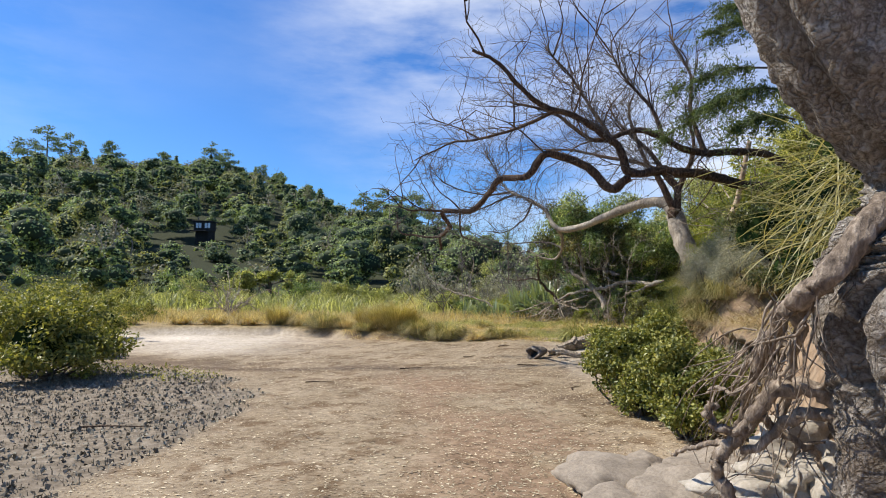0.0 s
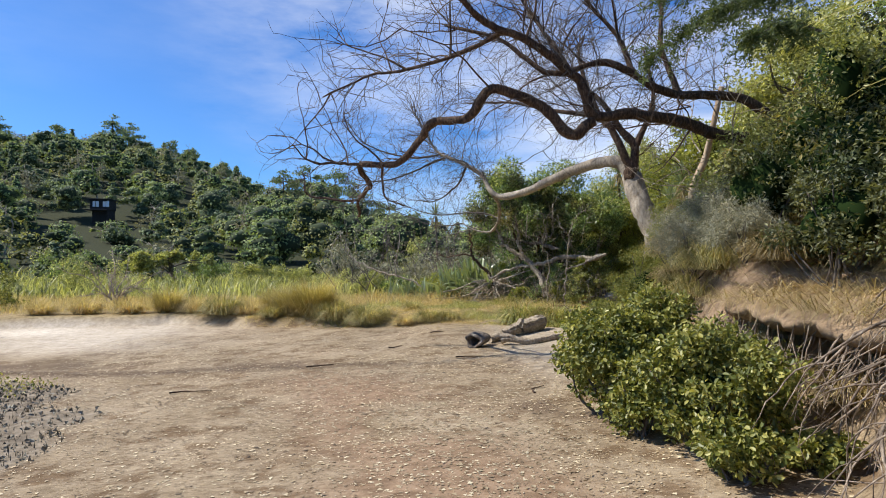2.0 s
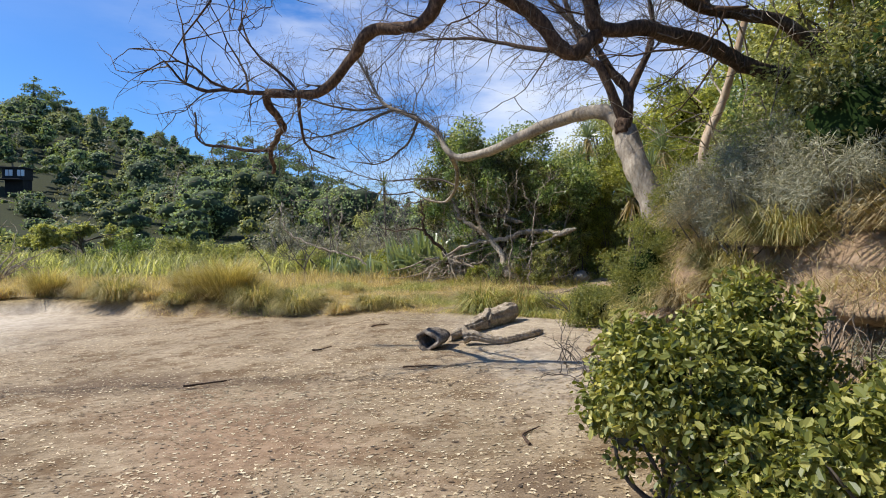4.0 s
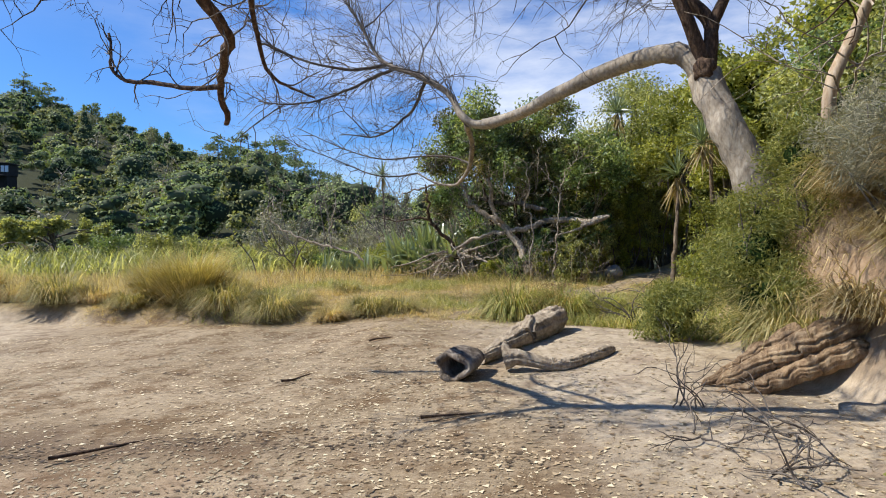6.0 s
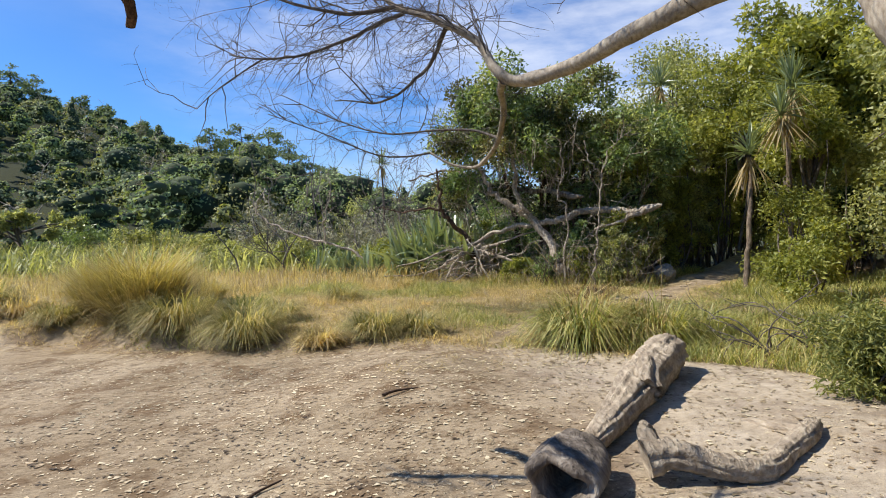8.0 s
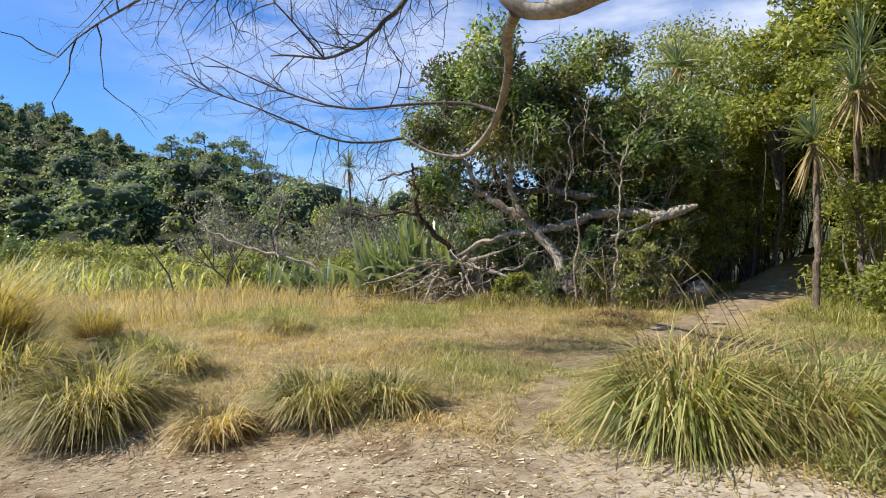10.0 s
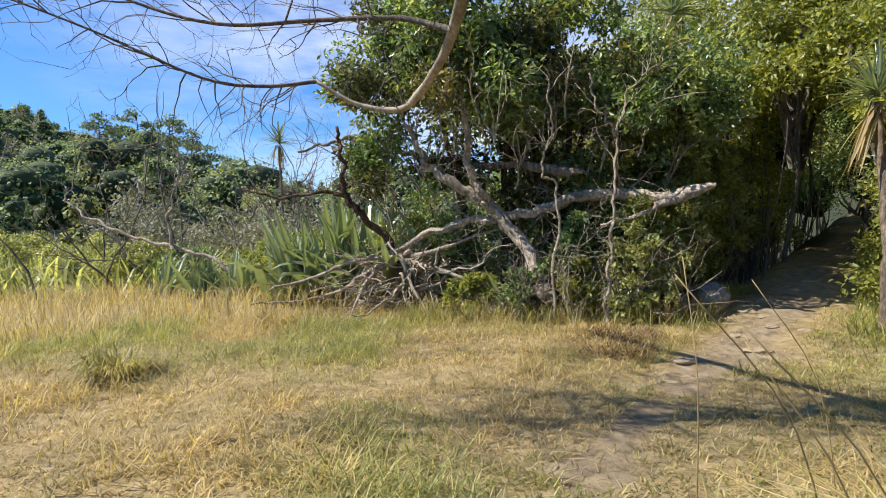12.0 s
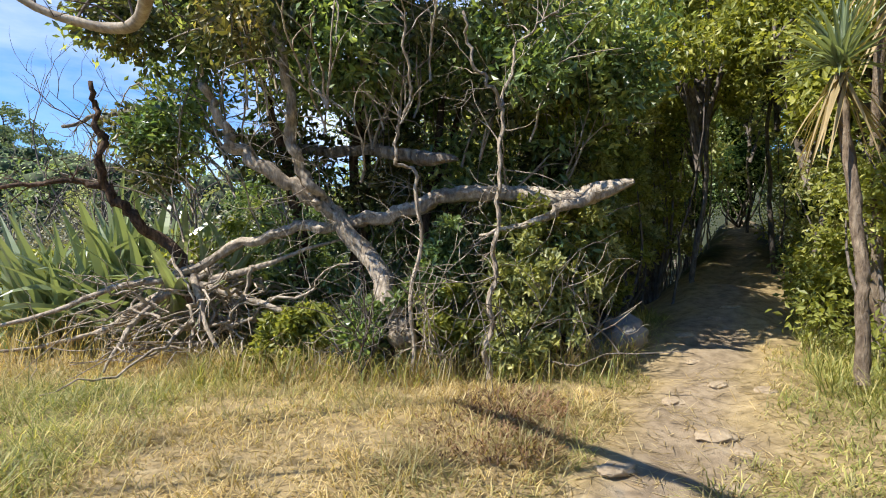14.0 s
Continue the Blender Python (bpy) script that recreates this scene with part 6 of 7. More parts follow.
# ---- dead wood ----
def driftwood():
    """Three weathered pieces on the sand: a hollow stump, a thick split log and a bent bough."""
    st = thing("hollow_stump", on_ground(1.93, 13.2), "short grey hollow driftwood stump with a dark opening", "driftwood")
    n, sides = 9, 22
    r = np.random.default_rng(3)
    ang = np.linspace(0, 2 * np.pi, sides, endpoint=False)
    axis_d, side_d = Vector((0.3, 0.42, 0.03)), Vector((0.81, -0.58, 0))
    up_d = Vector((0, 0, 1))
    rag = 1 + 0.1 * np.sin(ang * 3 + 1) + 0.06 * np.sin(ang * 7) + r.normal(0, 0.03, sides)
    V, F = [], []
    prof = [(0.0, 0.15), (0.02, 0.165), (0.25, 0.17), (0.5, 0.165), (0.8, 0.14), (1.0, 0.1), (1.05, 0.02)]
    inner = [(0.0, 0.12), (0.12, 0.1), (0.45, 0.085), (0.8, 0.02)]
    start = Vector((-0.14, -0.16, 0.13))
    for s, q in inner[::-1] + prof:
        for a, g in zip(ang, rag):
            jag = 0.05 * math.sin(a * 4 + 0.6) * (1 - min(s * 3, 1)) if s < 0.3 else 0
            V.append(start + axis_d * (s + jag) + (side_d * math.cos(a) * 1.05 + up_d * math.sin(a) * 0.86) * q * g)
    rows = len(inner) + len(prof)
    for i in range(rows - 1):
        for j in range(sides):
            k = (j + 1) % sides
            F.append((i * sides + j, i * sides + k, (i + 1) * sides + k, (i + 1) * sides + j))
    part("shell", mesh_np("stump_shell", [v[:] for v in V], F, M_BARK_ROUGH, True), st)
    lg = thing("split_log", on_ground(2.9, 14.4), "thick grey weathered log with split upturned ends on the sand", "driftwood")
    o = np.array(lg.location)
    body = limb(np.array(((2.2, 13.65, 0.08), (2.45, 13.9, 0.12), (2.75, 14.25, 0.16), (3.05, 14.6, 0.19), (3.35, 14.95, 0.22), (3.55, 15.15, 0.28), (3.63, 15.24, 0.36))) - o, 0.1, 0.1, 7)
    m = len(body)
    body[:, 3] = np.interp(np.linspace(0, 1, m), (0, 0.2, 0.45, 0.7, 0.86, 1), (0.06, 0.1, 0.16, 0.185, 0.17, 0.1))
    part("body", tubes("log_body", [body], M_DRIFT, 64, 0.05, 4, 0.09), lg)
    spur = limb(np.array(((2.9, 14.3, 0.2), (2.97, 14.42, 0.31), (3.0, 14.48, 0.4))) - o, 0.12, 0.05, 6)
    part("spur", tubes("log_spur", [spur], M_DRIFT, 36, 0.05, 5, 0.2), lg, "broken stub")
    bo = thing("bent_bough", on_ground(2.9, 13.3), "smooth grey bent driftwood bough lying on the sand", "driftwood")
    o = np.array(bo.location)
    arm = limb(np.array(((2.36, 13.28, 0.14), (2.5, 13.25, 0.17), (2.72, 13.15, 0.13), (2.95, 13.14, 0.1), (3.2, 13.3, 0.11), (3.45, 13.45, 0.14), (3.66, 13.6, 0.15))) - o, 0.1, 0.06, 8)
    arm[:, 3] = np.interp(np.linspace(0, 1, len(arm)), (0, 0.12, 0.3, 0.6, 0.9, 1), (0.1, 0.085, 0.062, 0.06, 0.065, 0.04))
    part("arm", tubes("bough_arm", [arm], M_DRIFT, 48, 0.05, 6, 0.08), bo)
    back = limb(np.array(((3.5, 13.5, 0.13), (3.42, 13.85, 0.08), (3.25, 14.15, 0.02))) - o, 0.055, 0.02, 8)
    part("fork", tubes("bough_fork", [back], M_DRIFT, 36, 0.04, 7, 0.14), bo)
    sn = limb(np.array(((2.42, 13.3, 0.18), (2.4, 13.36, 0.27), (2.42, 13.37, 0.3))) - o, 0.06, 0.03, 5)
    part("snag", tubes("bough_snag", [sn], M_DRIFT, 24, 0.08, 8, 0.2), bo)


driftwood()


def split_trunk():
    """The red-brown fallen trunk that comes down the bank to the sand."""
    ob = thing("fallen_tree", on_ground(4.2, 12.3), "fallen trunk of split red-brown wood sloping down the bank", "log")
    o = np.array(ob.location)
    for k, (p, a, b) in enumerate(((((3.88, 12.08, 0.14), (4.25, 11.98, 0.32), (4.65, 11.85, 0.55), (5.2, 11.7, 0.85)), 0.06, 0.14), (((3.8, 12.0, 0.06), (4.15, 11.9, 0.16), (4.5, 11.78, 0.34), (4.9, 11.65, 0.52)), 0.05, 0.1), (((3.8, 12.16, 0.1), (4.2, 12.1, 0.34), (4.6, 12.0, 0.58)), 0.03, 0.09))):
        line = limb(np.array(p) - o, a, b, 14, 0.01, k)
        line[:4, 3] *= (0.25, 0.55, 0.8, 0.95)
        part("splinter", tubes("splinter", [line], M_REDWOOD, 56, 0.03, k, 0.16), ob)
    lg = thing("grey_log", on_ground(4.5, 11.0), "short grey log lying along the foot of the bank", "log")
    o = np.array(lg.location)
    part("log_body", tubes("log_body", [limb(np.array(((4.3, 11.25, 0.12), (4.55, 10.95, 0.16), (4.85, 10.6, 0.24))) - o, 0.09, 0.08, 8, 0.01, 2)], M_DRIFT, 32, 0.08, 3, 0.12), lg)


split_trunk()


def dead_branch(at, reach, count, radius, seed, label, material=None, flat=0.35, name="dead_branch", up=0.15):
    r = np.random.default_rng(seed)
    ob = thing(name, at, label, "branch", "dead branches")
    for k in range(count):
        lines = []
        a = r.uniform(0, 6.28)
        grow((r.normal(0, 0.05), r.normal(0, 0.05), 0.03), (math.cos(a), math.sin(a), up + abs(r.normal(0, flat))), reach * r.uniform(0.6, 1.1), radius, 2, r, lines, 0.03, 0.6, 2.6, 7)
        part("bough", tubes("bough", lines, material or M_TWIG, 4), ob, kind="stuff")


dead_branch(on_ground(3.35, 11.6), 0.55, 6, 0.007, 3, "small bare grey twiggy bush standing in the sand", None, 0.9, "dead_bush", 0.6)
dead_branch(on_ground(3.15, 10.4), 0.5, 5, 0.009, 4, "grey dead branch lying on the sand")
dead_branch(on_ground(3.15, 11.05), 0.4, 4, 0.008, 5, "grey dead branch lying on the sand")
dead_branch(on_ground(3.6, 10.9), 0.5, 4, 0.009, 6, "grey dead branch lying on the sand")
dead_branch(on_ground(4.9, 15.6), 0.7, 7, 0.011, 7, "grey dry twiggy branch in the grass at the bank", None, 0.6, up=0.5)
dead_branch(on_ground(5.5, 15.6), 0.8, 7, 0.011, 8, "grey dry twiggy branch in the grass at the bank", None, 0.6, up=0.5)
for k, (x, y) in enumerate(((5.3, 23.6), (6.0, 23.2), (6.6, 22.95), (7.1, 22.8), (5.7, 23.8), (7.5, 23.0))):
    dead_branch(on_ground(x, y), 1.1, 9, 0.011, 30 + k, "upright bare brown stems at the edge of the thicket", M_BLEACHED if k % 2 else M_TWIG, 0.9, "bare_shrub", 1.6)
dead_branch(on_ground(-12.4, 28.0), 2.0, 16, 0.035, 9, "heap of grey bleached dead branches on the turf", M_BLEACHED, 0.8, "branch_heap", 0.5)
for k, (x, y, a, l) in enumerate(((-0.8, 12.05, 0.5, 0.8), (1.62, 11.96, 0.1, 0.5), (-4.2, 7.2, 0.1, 1.5), (2.2, 9.4, 1.1, 0.4), (0.3, 13.6, 0.8, 0.35), (-2.5, 10.4, 0.2, 0.5), (1.2, 15.0, 0.5, 0.4))):
    r_t = np.random.default_rng(k)
    ob = thing("fallen_twig", on_ground(x, y), "thin dark fallen stick lying on the sand", "stick", "sticks on the beach")
    d = np.array((math.cos(a), math.sin(a), 0)) * l / 2
    pts = [d * s + np.array((0, 0, 0.018)) + r_t.normal(0, 0.02, 3) * (1, 1, 0.2) for s in (-1, -0.4, 0.2, 1)]
    part("stick", tubes("stick", [limb(pts, 0.014, 0.005, 4)], M_BARK_DARK, 6), ob)


def fallen_tree():
    """Dead timber thrown about under the evergreen."""
    r = np.random.default_rng(81)
    for nm, lab, mat, specs in (
        ("leaning_trunk", "leaning lichen-grey trunk forking above the dead branches", M_BLEACHED, ((((5.75, 23.6, 0.3), (5.65, 23.8, 0.75), (5.31, 24.4, 1.56), (4.88, 24.6, 1.92), (4.35, 24.9, 2.31), (4.25, 25.0, 2.6), (4.0, 25.1, 3.0)), 0.12, 0.035), (((5.31, 24.4, 1.56), (5.07, 24.4, 1.79), (4.83, 24.4, 2.31), (4.75, 24.3, 2.91), (4.59, 24.3, 3.5)), 0.07, 0.04))),
        ("fallen_pale_log", "long bleached fallen log with ragged ends", M_BLEACHED, ((((7.66, 22.5, 1.93), (7.16, 23.1, 1.76), (6.46, 23.6, 1.82), (5.8, 24.0, 1.6), (5.31, 24.5, 1.5), (4.7, 24.9, 1.42), (3.87, 25.4, 0.99), (3.2, 25.8, 0.4)), 0.1, 0.04), (((7.5, 22.6, 1.88), (7.0, 23.0, 1.6), (6.4, 23.3, 1.4)), 0.07, 0.014))),
        ("fallen_dark_log", "dead dark limb lying level through the tree", M_BARK_ROUGH, ((((6.15, 23.3, 2.14), (5.86, 24.3, 2.3), (5.37, 25.5, 2.43), (4.44, 26.6, 2.73), (3.78, 27.2, 3.12), (3.09, 27.6, 3.08), (2.46, 28.0, 2.9)), 0.08, 0.02),)),
        ("bare_sapling", "thin bare crooked grey stem standing in the thicket", M_BLEACHED, ((((5.67, 23.3, 0.1), (5.73, 23.3, 1.75), (5.5, 23.3, 2.11), (5.67, 23.3, 2.74), (5.51, 23.2, 3.36)), 0.02, 0.01),)),
        ("snag_stem", "dark dead snag rising from the branch heap", M_BARK_DARK, ((((4.0, 25.4, 0.6), (3.88, 25.5, 0.99), (3.38, 25.5, 1.55), (3.12, 25.5, 1.88), (3.07, 25.5, 2.45), (2.97, 25.5, 3.0)), 0.075, 0.025), (((3.12, 25.5, 1.88), (2.75, 25.6, 1.96), (2.16, 25.7, 1.89), (1.5, 25.8, 2.0)), 0.035, 0.012))),
        ("forked_stem", "pale forked stem standing among the leaves", M_BLEACHED, ((((6.2, 22.8, 0.1), (6.22, 22.8, 0.8), (6.29, 22.8, 1.49), (6.41, 22.9, 2.54), (6.16, 22.9, 2.87), (5.98, 22.9, 3.39)), 0.026, 0.012), (((6.41, 22.9, 2.6), (6.66, 22.9, 3.3), (7.05, 22.9, 3.59)), 0.016, 0.008))),
        ("dead_sapling", "bleached dead sapling bent over the rushes", M_BLEACHED, ((((1.55, 28.7, 0.1), (1.0, 29.0, 0.55), (0.2, 29.4, 0.9), (-0.8, 30.0, 1.15), (-1.9, 30.6, 1.6), (-2.45, 31.0, 2.0), (-2.55, 31.1, 2.35)), 0.05, 0.018), (((-0.1, 29.5, 0.95), (-0.15, 29.5, 1.8), (0.05, 29.5, 2.6), (0.0, 29.5, 3.1)), 0.035, 0.012))),
    ):
        base = specs[0][0][0]
        at = (base[0], base[1], float(height(base[0], base[1])))
        ob = thing(nm, at, lab, "dead tree")
        for k, (pts, a, b) in enumerate(specs):
            line = limb(np.array(pts) - np.array(at), a, b, 10, 0.03, k)
            if nm.startswith("fallen"):
                line[:5, 3] *= (0.2, 0.45, 0.62, 0.8, 0.92)
            arm = part("limb", tubes("limb", [line], mat, 20, 0.1, k, 0.16), ob)
            lines = []
            twig_spray(lines, line, r, 12, 0.6, 0.009, 0.2, 2)
            part("twig", tubes("twig", lines, mat, 4), arm, kind="stuff")
    ob = thing("branch_pile", (4.0, 25.3, float(height(4.0, 25.3))), "fan-shaped pile of bleached dead branches before the flax", "branch")
    for k in range(58):
        a = r.uniform(0, 6.28) if k > 22 else r.normal(3.3, 0.9)
        l = r.uniform(0.5, 1.9)
        p0 = np.array((r.normal(0.1, 0.45), r.normal(0, 0.3), r.uniform(0.2, 1.1)))
        p1 = p0 + np.array((math.cos(a) * l, math.sin(a) * l * 0.6 - 0.15, 0))
        p1[2] = r.uniform(0.0, 0.35) if k % 3 else r.uniform(0.3, 1.2)
        mid = (p0 + p1) / 2 + r.normal(0, 0.07, 3)
        part("branch", tubes("branch", [limb((p0, mid, p1), r.uniform(0.008, 0.03), 0.005, 7, 0.055, k)], M_BLEACHED, 6, 0.1, k), ob)
    o = np.array(ob.location)
    for k, pts in enumerate((((4.1, 25.2, 1.0), (3.5, 25.6, 0.62), (3.0, 25.9, 0.3), (2.4, 26.0, 0.16), (1.6, 26.0, 0.14)), ((3.95, 25.3, 0.95), (4.0, 24.9, 0.6), (4.16, 24.4, 0.03)), ((4.0, 25.3, 0.9), (3.3, 25.5, 0.85), (2.5, 25.6, 0.55), (1.9, 25.6, 0.4)), ((4.1, 25.2, 0.9), (4.7, 24.9, 1.1), (5.4, 24.6, 1.35)), ((4.0, 25.2, 0.85), (4.5, 24.7, 0.7), (5.0, 24.3, 0.5), (5.2, 24.0, 0.2)), ((3.6, 25.5, 0.7), (3.3, 25.2, 0.4), (3.1, 24.9, 0.05)))):
        part("branch", tubes("branch", [limb(np.array(pts) - o, 0.045, 0.014, 6, 0.012, k)], M_BLEACHED, 8, 0.1, k), ob)
    for k in range(30):
        lines = []
        grow((r.normal(0.2, 0.7), r.normal(0, 0.3), r.uniform(0.1, 0.9)), (r.normal(-0.4, 1), r.normal(-0.4, 0.5), r.uniform(-0.4, 0.5)), 0.9, 0.01, 2, r, lines)
        part("twig", tubes("twig", lines, M_BLEACHED, 4), ob, kind="stuff")


fallen_tree()


# shade stems inside the thicket along the track
def thicket_stems():
    r = np.random.default_rng(83)
    ob = thing("thicket_stems", on_ground(9.0, 24.6), "crowd of thin bare stems in the shade beside the track", "thicket", kind="stuff")
    o = np.array(ob.location)
    for k in range(110):
        s = r.uniform(0.18, 1.0)
        c = TRACK[5, :2] + (TRACK[8, :2] - TRACK[5, :2]) * s
        nrm = np.array((-0.55, 0.83)) if r.random() < 0.72 else np.array((0.55, -0.83))
        x, y = c + nrm * r.uniform(1.0, 2.6) + r.normal(0, 0.2, 2)
        z = float(height(x, y))
        lean = r.normal(0, 0.35, 2)
        h = r.uniform(1.6, 3.2)
        part("stem", tubes("stem", [limb(np.array(((x, y, z - 0.1), (x + lean[0] * 0.4, y + lean[1] * 0.4, z + h * 0.5), (x + lean[0], y + lean[1], z + h))) - o, r.uniform(0.01, 0.028), 0.008, 4, 0.05, k)], M_TWIG if k % 3 else M_BLEACHED, 5), ob)


thicket_stems()

# bare standing scrub stems before the hill
r_b = np.random.default_rng(84)
for k in range(26):
    x, y = r_b.uniform(-3.5, 4.5), r_b.uniform(30, 39)
    at = on_ground(x, y)
    ob = thing("bare_sapling", at, "bare grey leafless sapling in the scrub", "sapling", "bare saplings")
    lines = []
    grow((0, 0, 0), (r_b.normal(0, 0.15), 0, 1), r_b.uniform(2.0, 4.2), 0.03, 3, r_b, lines, -0.04, 0.5, 3.4, 7)
    part("stem", tubes("stem", lines, M_TWIG, 4), ob, kind="stuff")


# ---- stones ----
def stone(at, radii, material, label, seed, lump=0.25):
    ob = thing("rock", at, label, "rock", "rocks")
    part("stone", blob("stone", (0, 0, 0), radii, material, seed, 4, lump), ob)


for k, (x, y, z, a, b, c) in enumerate(((1.9, 4.85, -0.02, 0.5, 0.55, 0.2), (2.35, 4.3, 0.02, 0.42, 0.42, 0.24), (2.75, 4.75, 0.06, 0.45, 0.4, 0.25), (1.8, 4.1, -0.02, 0.35, 0.38, 0.18), (3.05, 4.15, 0.25, 0.35, 0.35, 0.35), (2.25, 3.5, 0.05, 0.4, 0.42, 0.2), (2.95, 5.2, 0.05, 0.3, 0.3, 0.2), (2.2, 5.15, -0.02, 0.3, 0.28, 0.16))):
    stone((x, y, z), (a, b, c), M_ROCK, "worn tan sandstone ledge at the foot of the roots", k, 0.3)
for k, (at, radii) in enumerate((((3.02, 3.72, 0.63), (0.3, 0.28, 0.24)), ((3.07, 3.43, 0.57), (0.26, 0.26, 0.2)), ((2.8, 3.61, 0.46), (0.24, 0.24, 0.16)), ((2.57, 3.7, 0.31), (0.34, 0.3, 0.14)), ((3.29, 3.54, 0.69), (0.25, 0.25, 0.3)))):
    stone(at, radii, M_ROCK_PALE, "pale cracked sandstone block wedged under the roots", k + 40, 0.5)
stone(on_ground(7.95, 22.9, 0.12), (0.24, 0.2, 0.22), M_ROCK_GREY, "pale grey boulder beside the track", 30, 0.4)
stone(on_ground(7.6, 23.05, 0.08), (0.18, 0.16, 0.16), M_ROCK_GREY, "pale grey boulder beside the track", 31, 0.4)

r_s = np.random.default_rng(19)
for k in range(16):
    f = k / 15 * 3
    i = min(int(f), 2)
    c = TRACK[3 + i] + (TRACK[4 + i] - TRACK[3 + i]) * (f - i)
    x, y = c[0] + r_s.normal(0, 0.22), c[1] + r_s.normal(0, 0.2)
    stone(on_ground(x, y, -0.015), (r_s.uniform(0.08, 0.18), r_s.uniform(0.06, 0.11), r_s.uniform(0.025, 0.036)), M_TRACK_STONE, "flat trodden tan stone set in the foot track", 60 + k, 0.3)


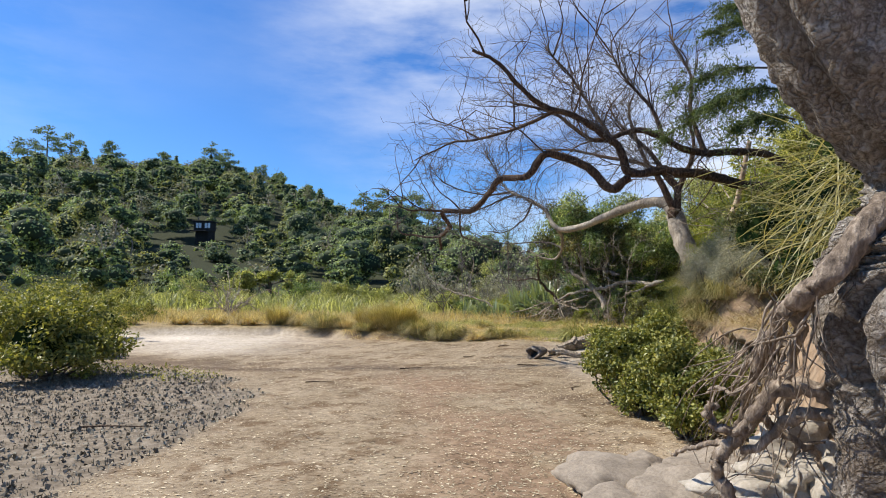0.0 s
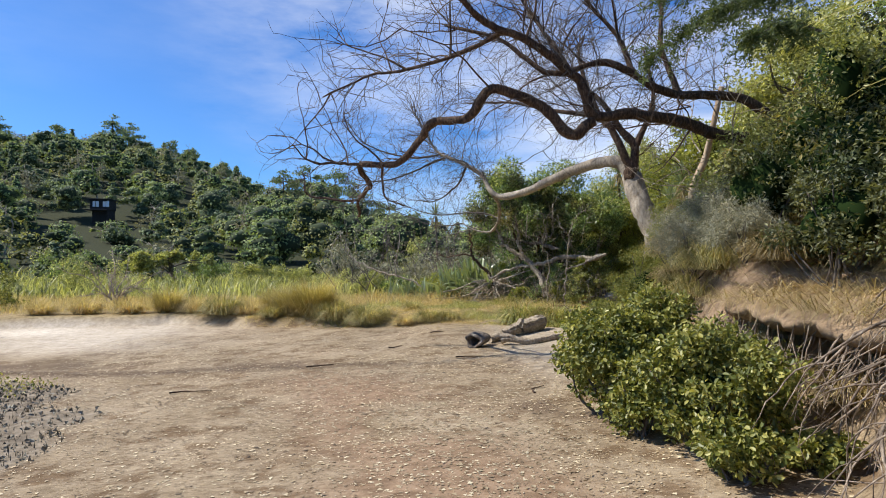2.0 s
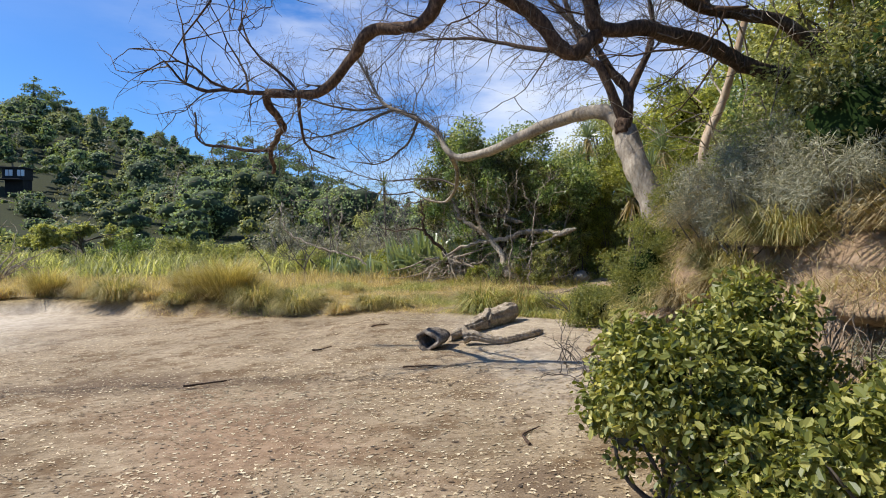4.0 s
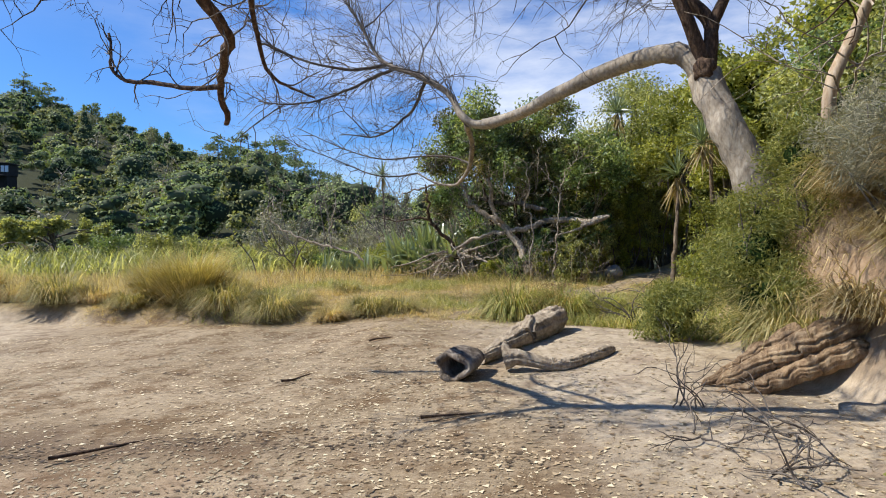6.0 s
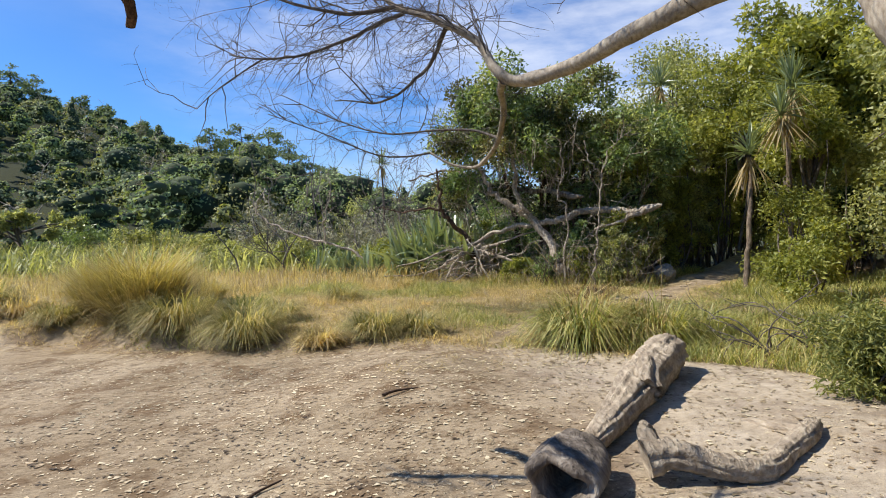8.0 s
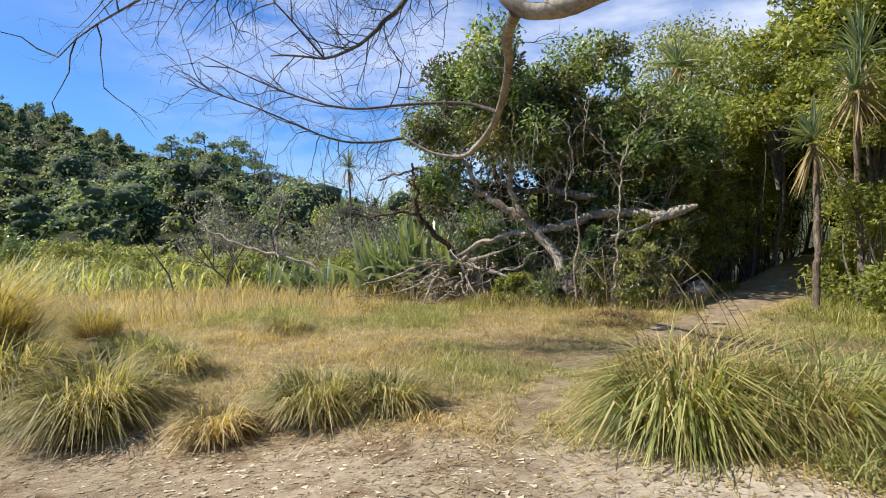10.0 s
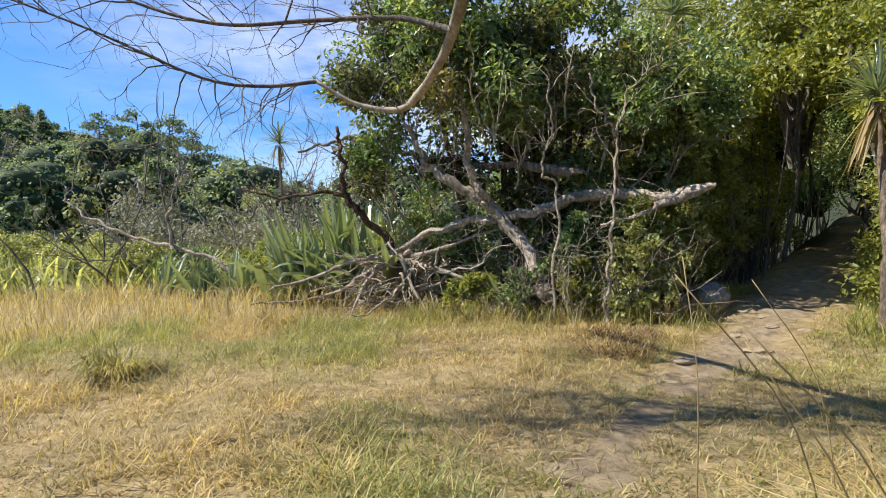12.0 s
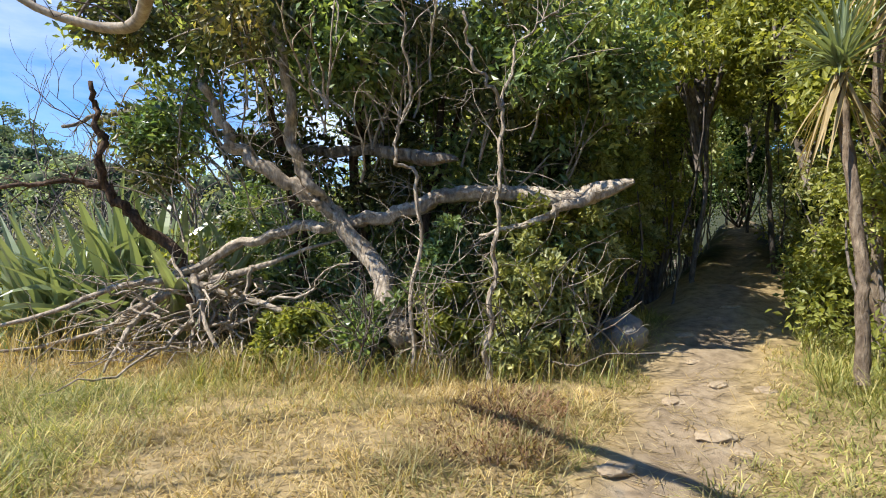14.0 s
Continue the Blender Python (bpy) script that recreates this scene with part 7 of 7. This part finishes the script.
# ---- litter on the beach ----
def litter():
    r = np.random.default_rng(91)
    x, y = scatter(230000, -7, 4.6, 0.5, 18.2, r)
    w = 0.2 + 0.8 * value_noise(x, y, 0.9, 61) * (0.4 + value_noise(x, y, 0.3, 62))
    w += 0.5 * np.exp(-((x - 1.2) / 1.4) ** 2) * (y < 16)
    ok = (y < grass_edge(x) + 0.2) & (x < bank_toe(y) + 0.1) & (r.random(len(x)) < w) & (mud_zone(x, y) < 0.8)
    x, y = x[ok], y[ok]
    n = len(x)
    P = np.column_stack([x, y, height(x, y) + 0.004])
    size = 0.006 + 0.024 * r.random(n) ** 4
    turn = r.uniform(0, 2 * np.pi, n)
    V = []
    for k in range(3):
        q = turn + k * 2.1 + r.normal(0, 0.35, n)
        V.append(P + np.column_stack([np.cos(q) * size, np.sin(q) * size, np.abs(r.normal(0, 0.07, n)) * size]))
    me = mesh_np("beach_litter", np.stack(V, 1).reshape(-1, 3), np.arange(3 * n).reshape(-1, 3), M_LITTER)
    tagged(new("beach_litter", me), "scattered dead leaves, bark chips and broken shell on the sand", "litter", kind="stuff")
    # dark flakes gathered along the tide line and in drifts
    x, y = scatter(90000, -9, 3.2, 2.5, 15.5, r)
    line = np.interp(x, (-12, -6, -3, 0, 2), (14.0, 12.7, 12.3, 11.9, 11.0)) + 0.4 * (value_noise(x, x * 0, 0.9, 66) - 0.5)
    near_line = np.exp(-((y - line) / 0.16) ** 2) * (0.25 + 0.75 * value_noise(x, y, 0.5, 67))
    drift = smooth01((value_noise(x, y * 1.8, 0.8, 68) * 0.6 + value_noise(x, y * 1.5, 0.25, 69) * 0.4 - 0.55) / 0.2) * 0.22
    ok = (r.random(len(x)) < np.maximum(near_line * 1.4 * (x < 2.0), drift)) & (x < bank_toe(y) - 0.2) & (mud_zone(x, y) < 0.6)
    P = np.column_stack([x[ok], y[ok], height(x[ok], y[ok]) + 0.005])
    n = len(P)
    size, turn = 0.01 + 0.022 * r.random(n) ** 2, r.uniform(0, 2 * np.pi, n)
    V = []
    for k in range(3):
        q = turn + k * 2.1 + r.normal(0, 0.5, n)
        V.append(P + np.column_stack([np.cos(q) * size * 1.3, np.sin(q) * size * 0.8, np.abs(r.normal(0, 0.1, n)) * size]))
    tagged(new("tide_litter", mesh_np("tide_litter", np.stack(V, 1).reshape(-1, 3), np.arange(3 * n).reshape(-1, 3), leaf_material("dark_leaf_flake", (0.05, 0.032, 0.02), (0.13, 0.085, 0.05), (0.3, 0.21, 0.13), 0.85, 0.0))), "dark dead leaves gathered along the tide line", "litter", kind="stuff")
    # dark twig scraps
    m = 1300
    x, y = scatter(m, -6, 4.2, 1.5, 17.8, r)
    ok = (y < grass_edge(x)) & (x < bank_toe(y)) & (r.random(m) < 0.3 + 0.7 * value_noise(x, y, 0.8, 63))
    P = np.column_stack([x[ok], y[ok], height(x[ok], y[ok]) + 0.006])
    tagged(new("twig_scraps", blades("twig_scraps", P, r.uniform(0.03, 0.1, len(P)), leaf_material("dark_twig_scrap", (0.05, 0.03, 0.02), (0.1, 0.065, 0.04), (0.2, 0.14, 0.09), 0.9, 0.0), 0.002, 1.5, 4, curl=0.05)), "dark scraps of twig on the sand", "litter", kind="stuff")
    # breathing roots and clods on the mud
    x, y = scatter(26000, -13, -1.0, 1.5, 15.5, r)
    ok = (mud_zone(x, y) > 0.3) & (r.random(len(x)) < 0.25 + value_noise(x, y, 0.6, 64))
    P = np.column_stack([x[ok], y[ok], height(x[ok], y[ok]) - 0.01])
    tagged(new("breathing_roots", blades("breathing_roots", P, r.uniform(0.03, 0.08, len(P)), leaf_material("mud_grey_root", (0.096, 0.086, 0.067), (0.211, 0.192, 0.149), (0.365, 0.336, 0.269), 0.9, 0.0), 0.006, 0.1, 5, curl=0.15)), "short grey mangrove breathing roots standing in the mud", "roots", kind="stuff")
    x, y = scatter(9000, -9, -1.0, 1.5, 14, r)
    ok = mud_zone(x, y) > 0.35
    P = np.column_stack([x[ok], y[ok], height(x[ok], y[ok]) + 0.004])
    tagged(new("mud_clods", leaf_mesh("mud_clods", P, np.tile((0, 0, 0.4), (len(P), 1)), 0.06, leaf_material("mud_clod", (0.117, 0.103, 0.083), (0.273, 0.244, 0.205), (0.448, 0.41, 0.351), 0.95, 0.0), 0.9, 8, 0.5, 0.35, face=0.0)), "crumbled clods of grey drying mud", "mud", kind="stuff")
    # seedlings at the edge of the mangroves
    x, y = scatter(5000, -12, -5, 10.0, 15.5, r)
    ok = (mud_zone(x, y) > 0.2) & (y > 10.5 + 0.25 * (x + 5) * -1)
    P = np.column_stack([x[ok], y[ok], height(x[ok], y[ok]) + r.uniform(0.02, 0.14, ok.sum())])
    tagged(new("mangrove_seedlings", leaf_mesh("mangrove_seedlings", P, np.tile((0, 0, 1.0), (len(P), 1)), 0.06, M_LEAF_MANGROVE, 0.45, 9, 0.7, face=0.0)), "small green mangrove seedlings on the mud", "seedlings", kind="stuff")


litter()
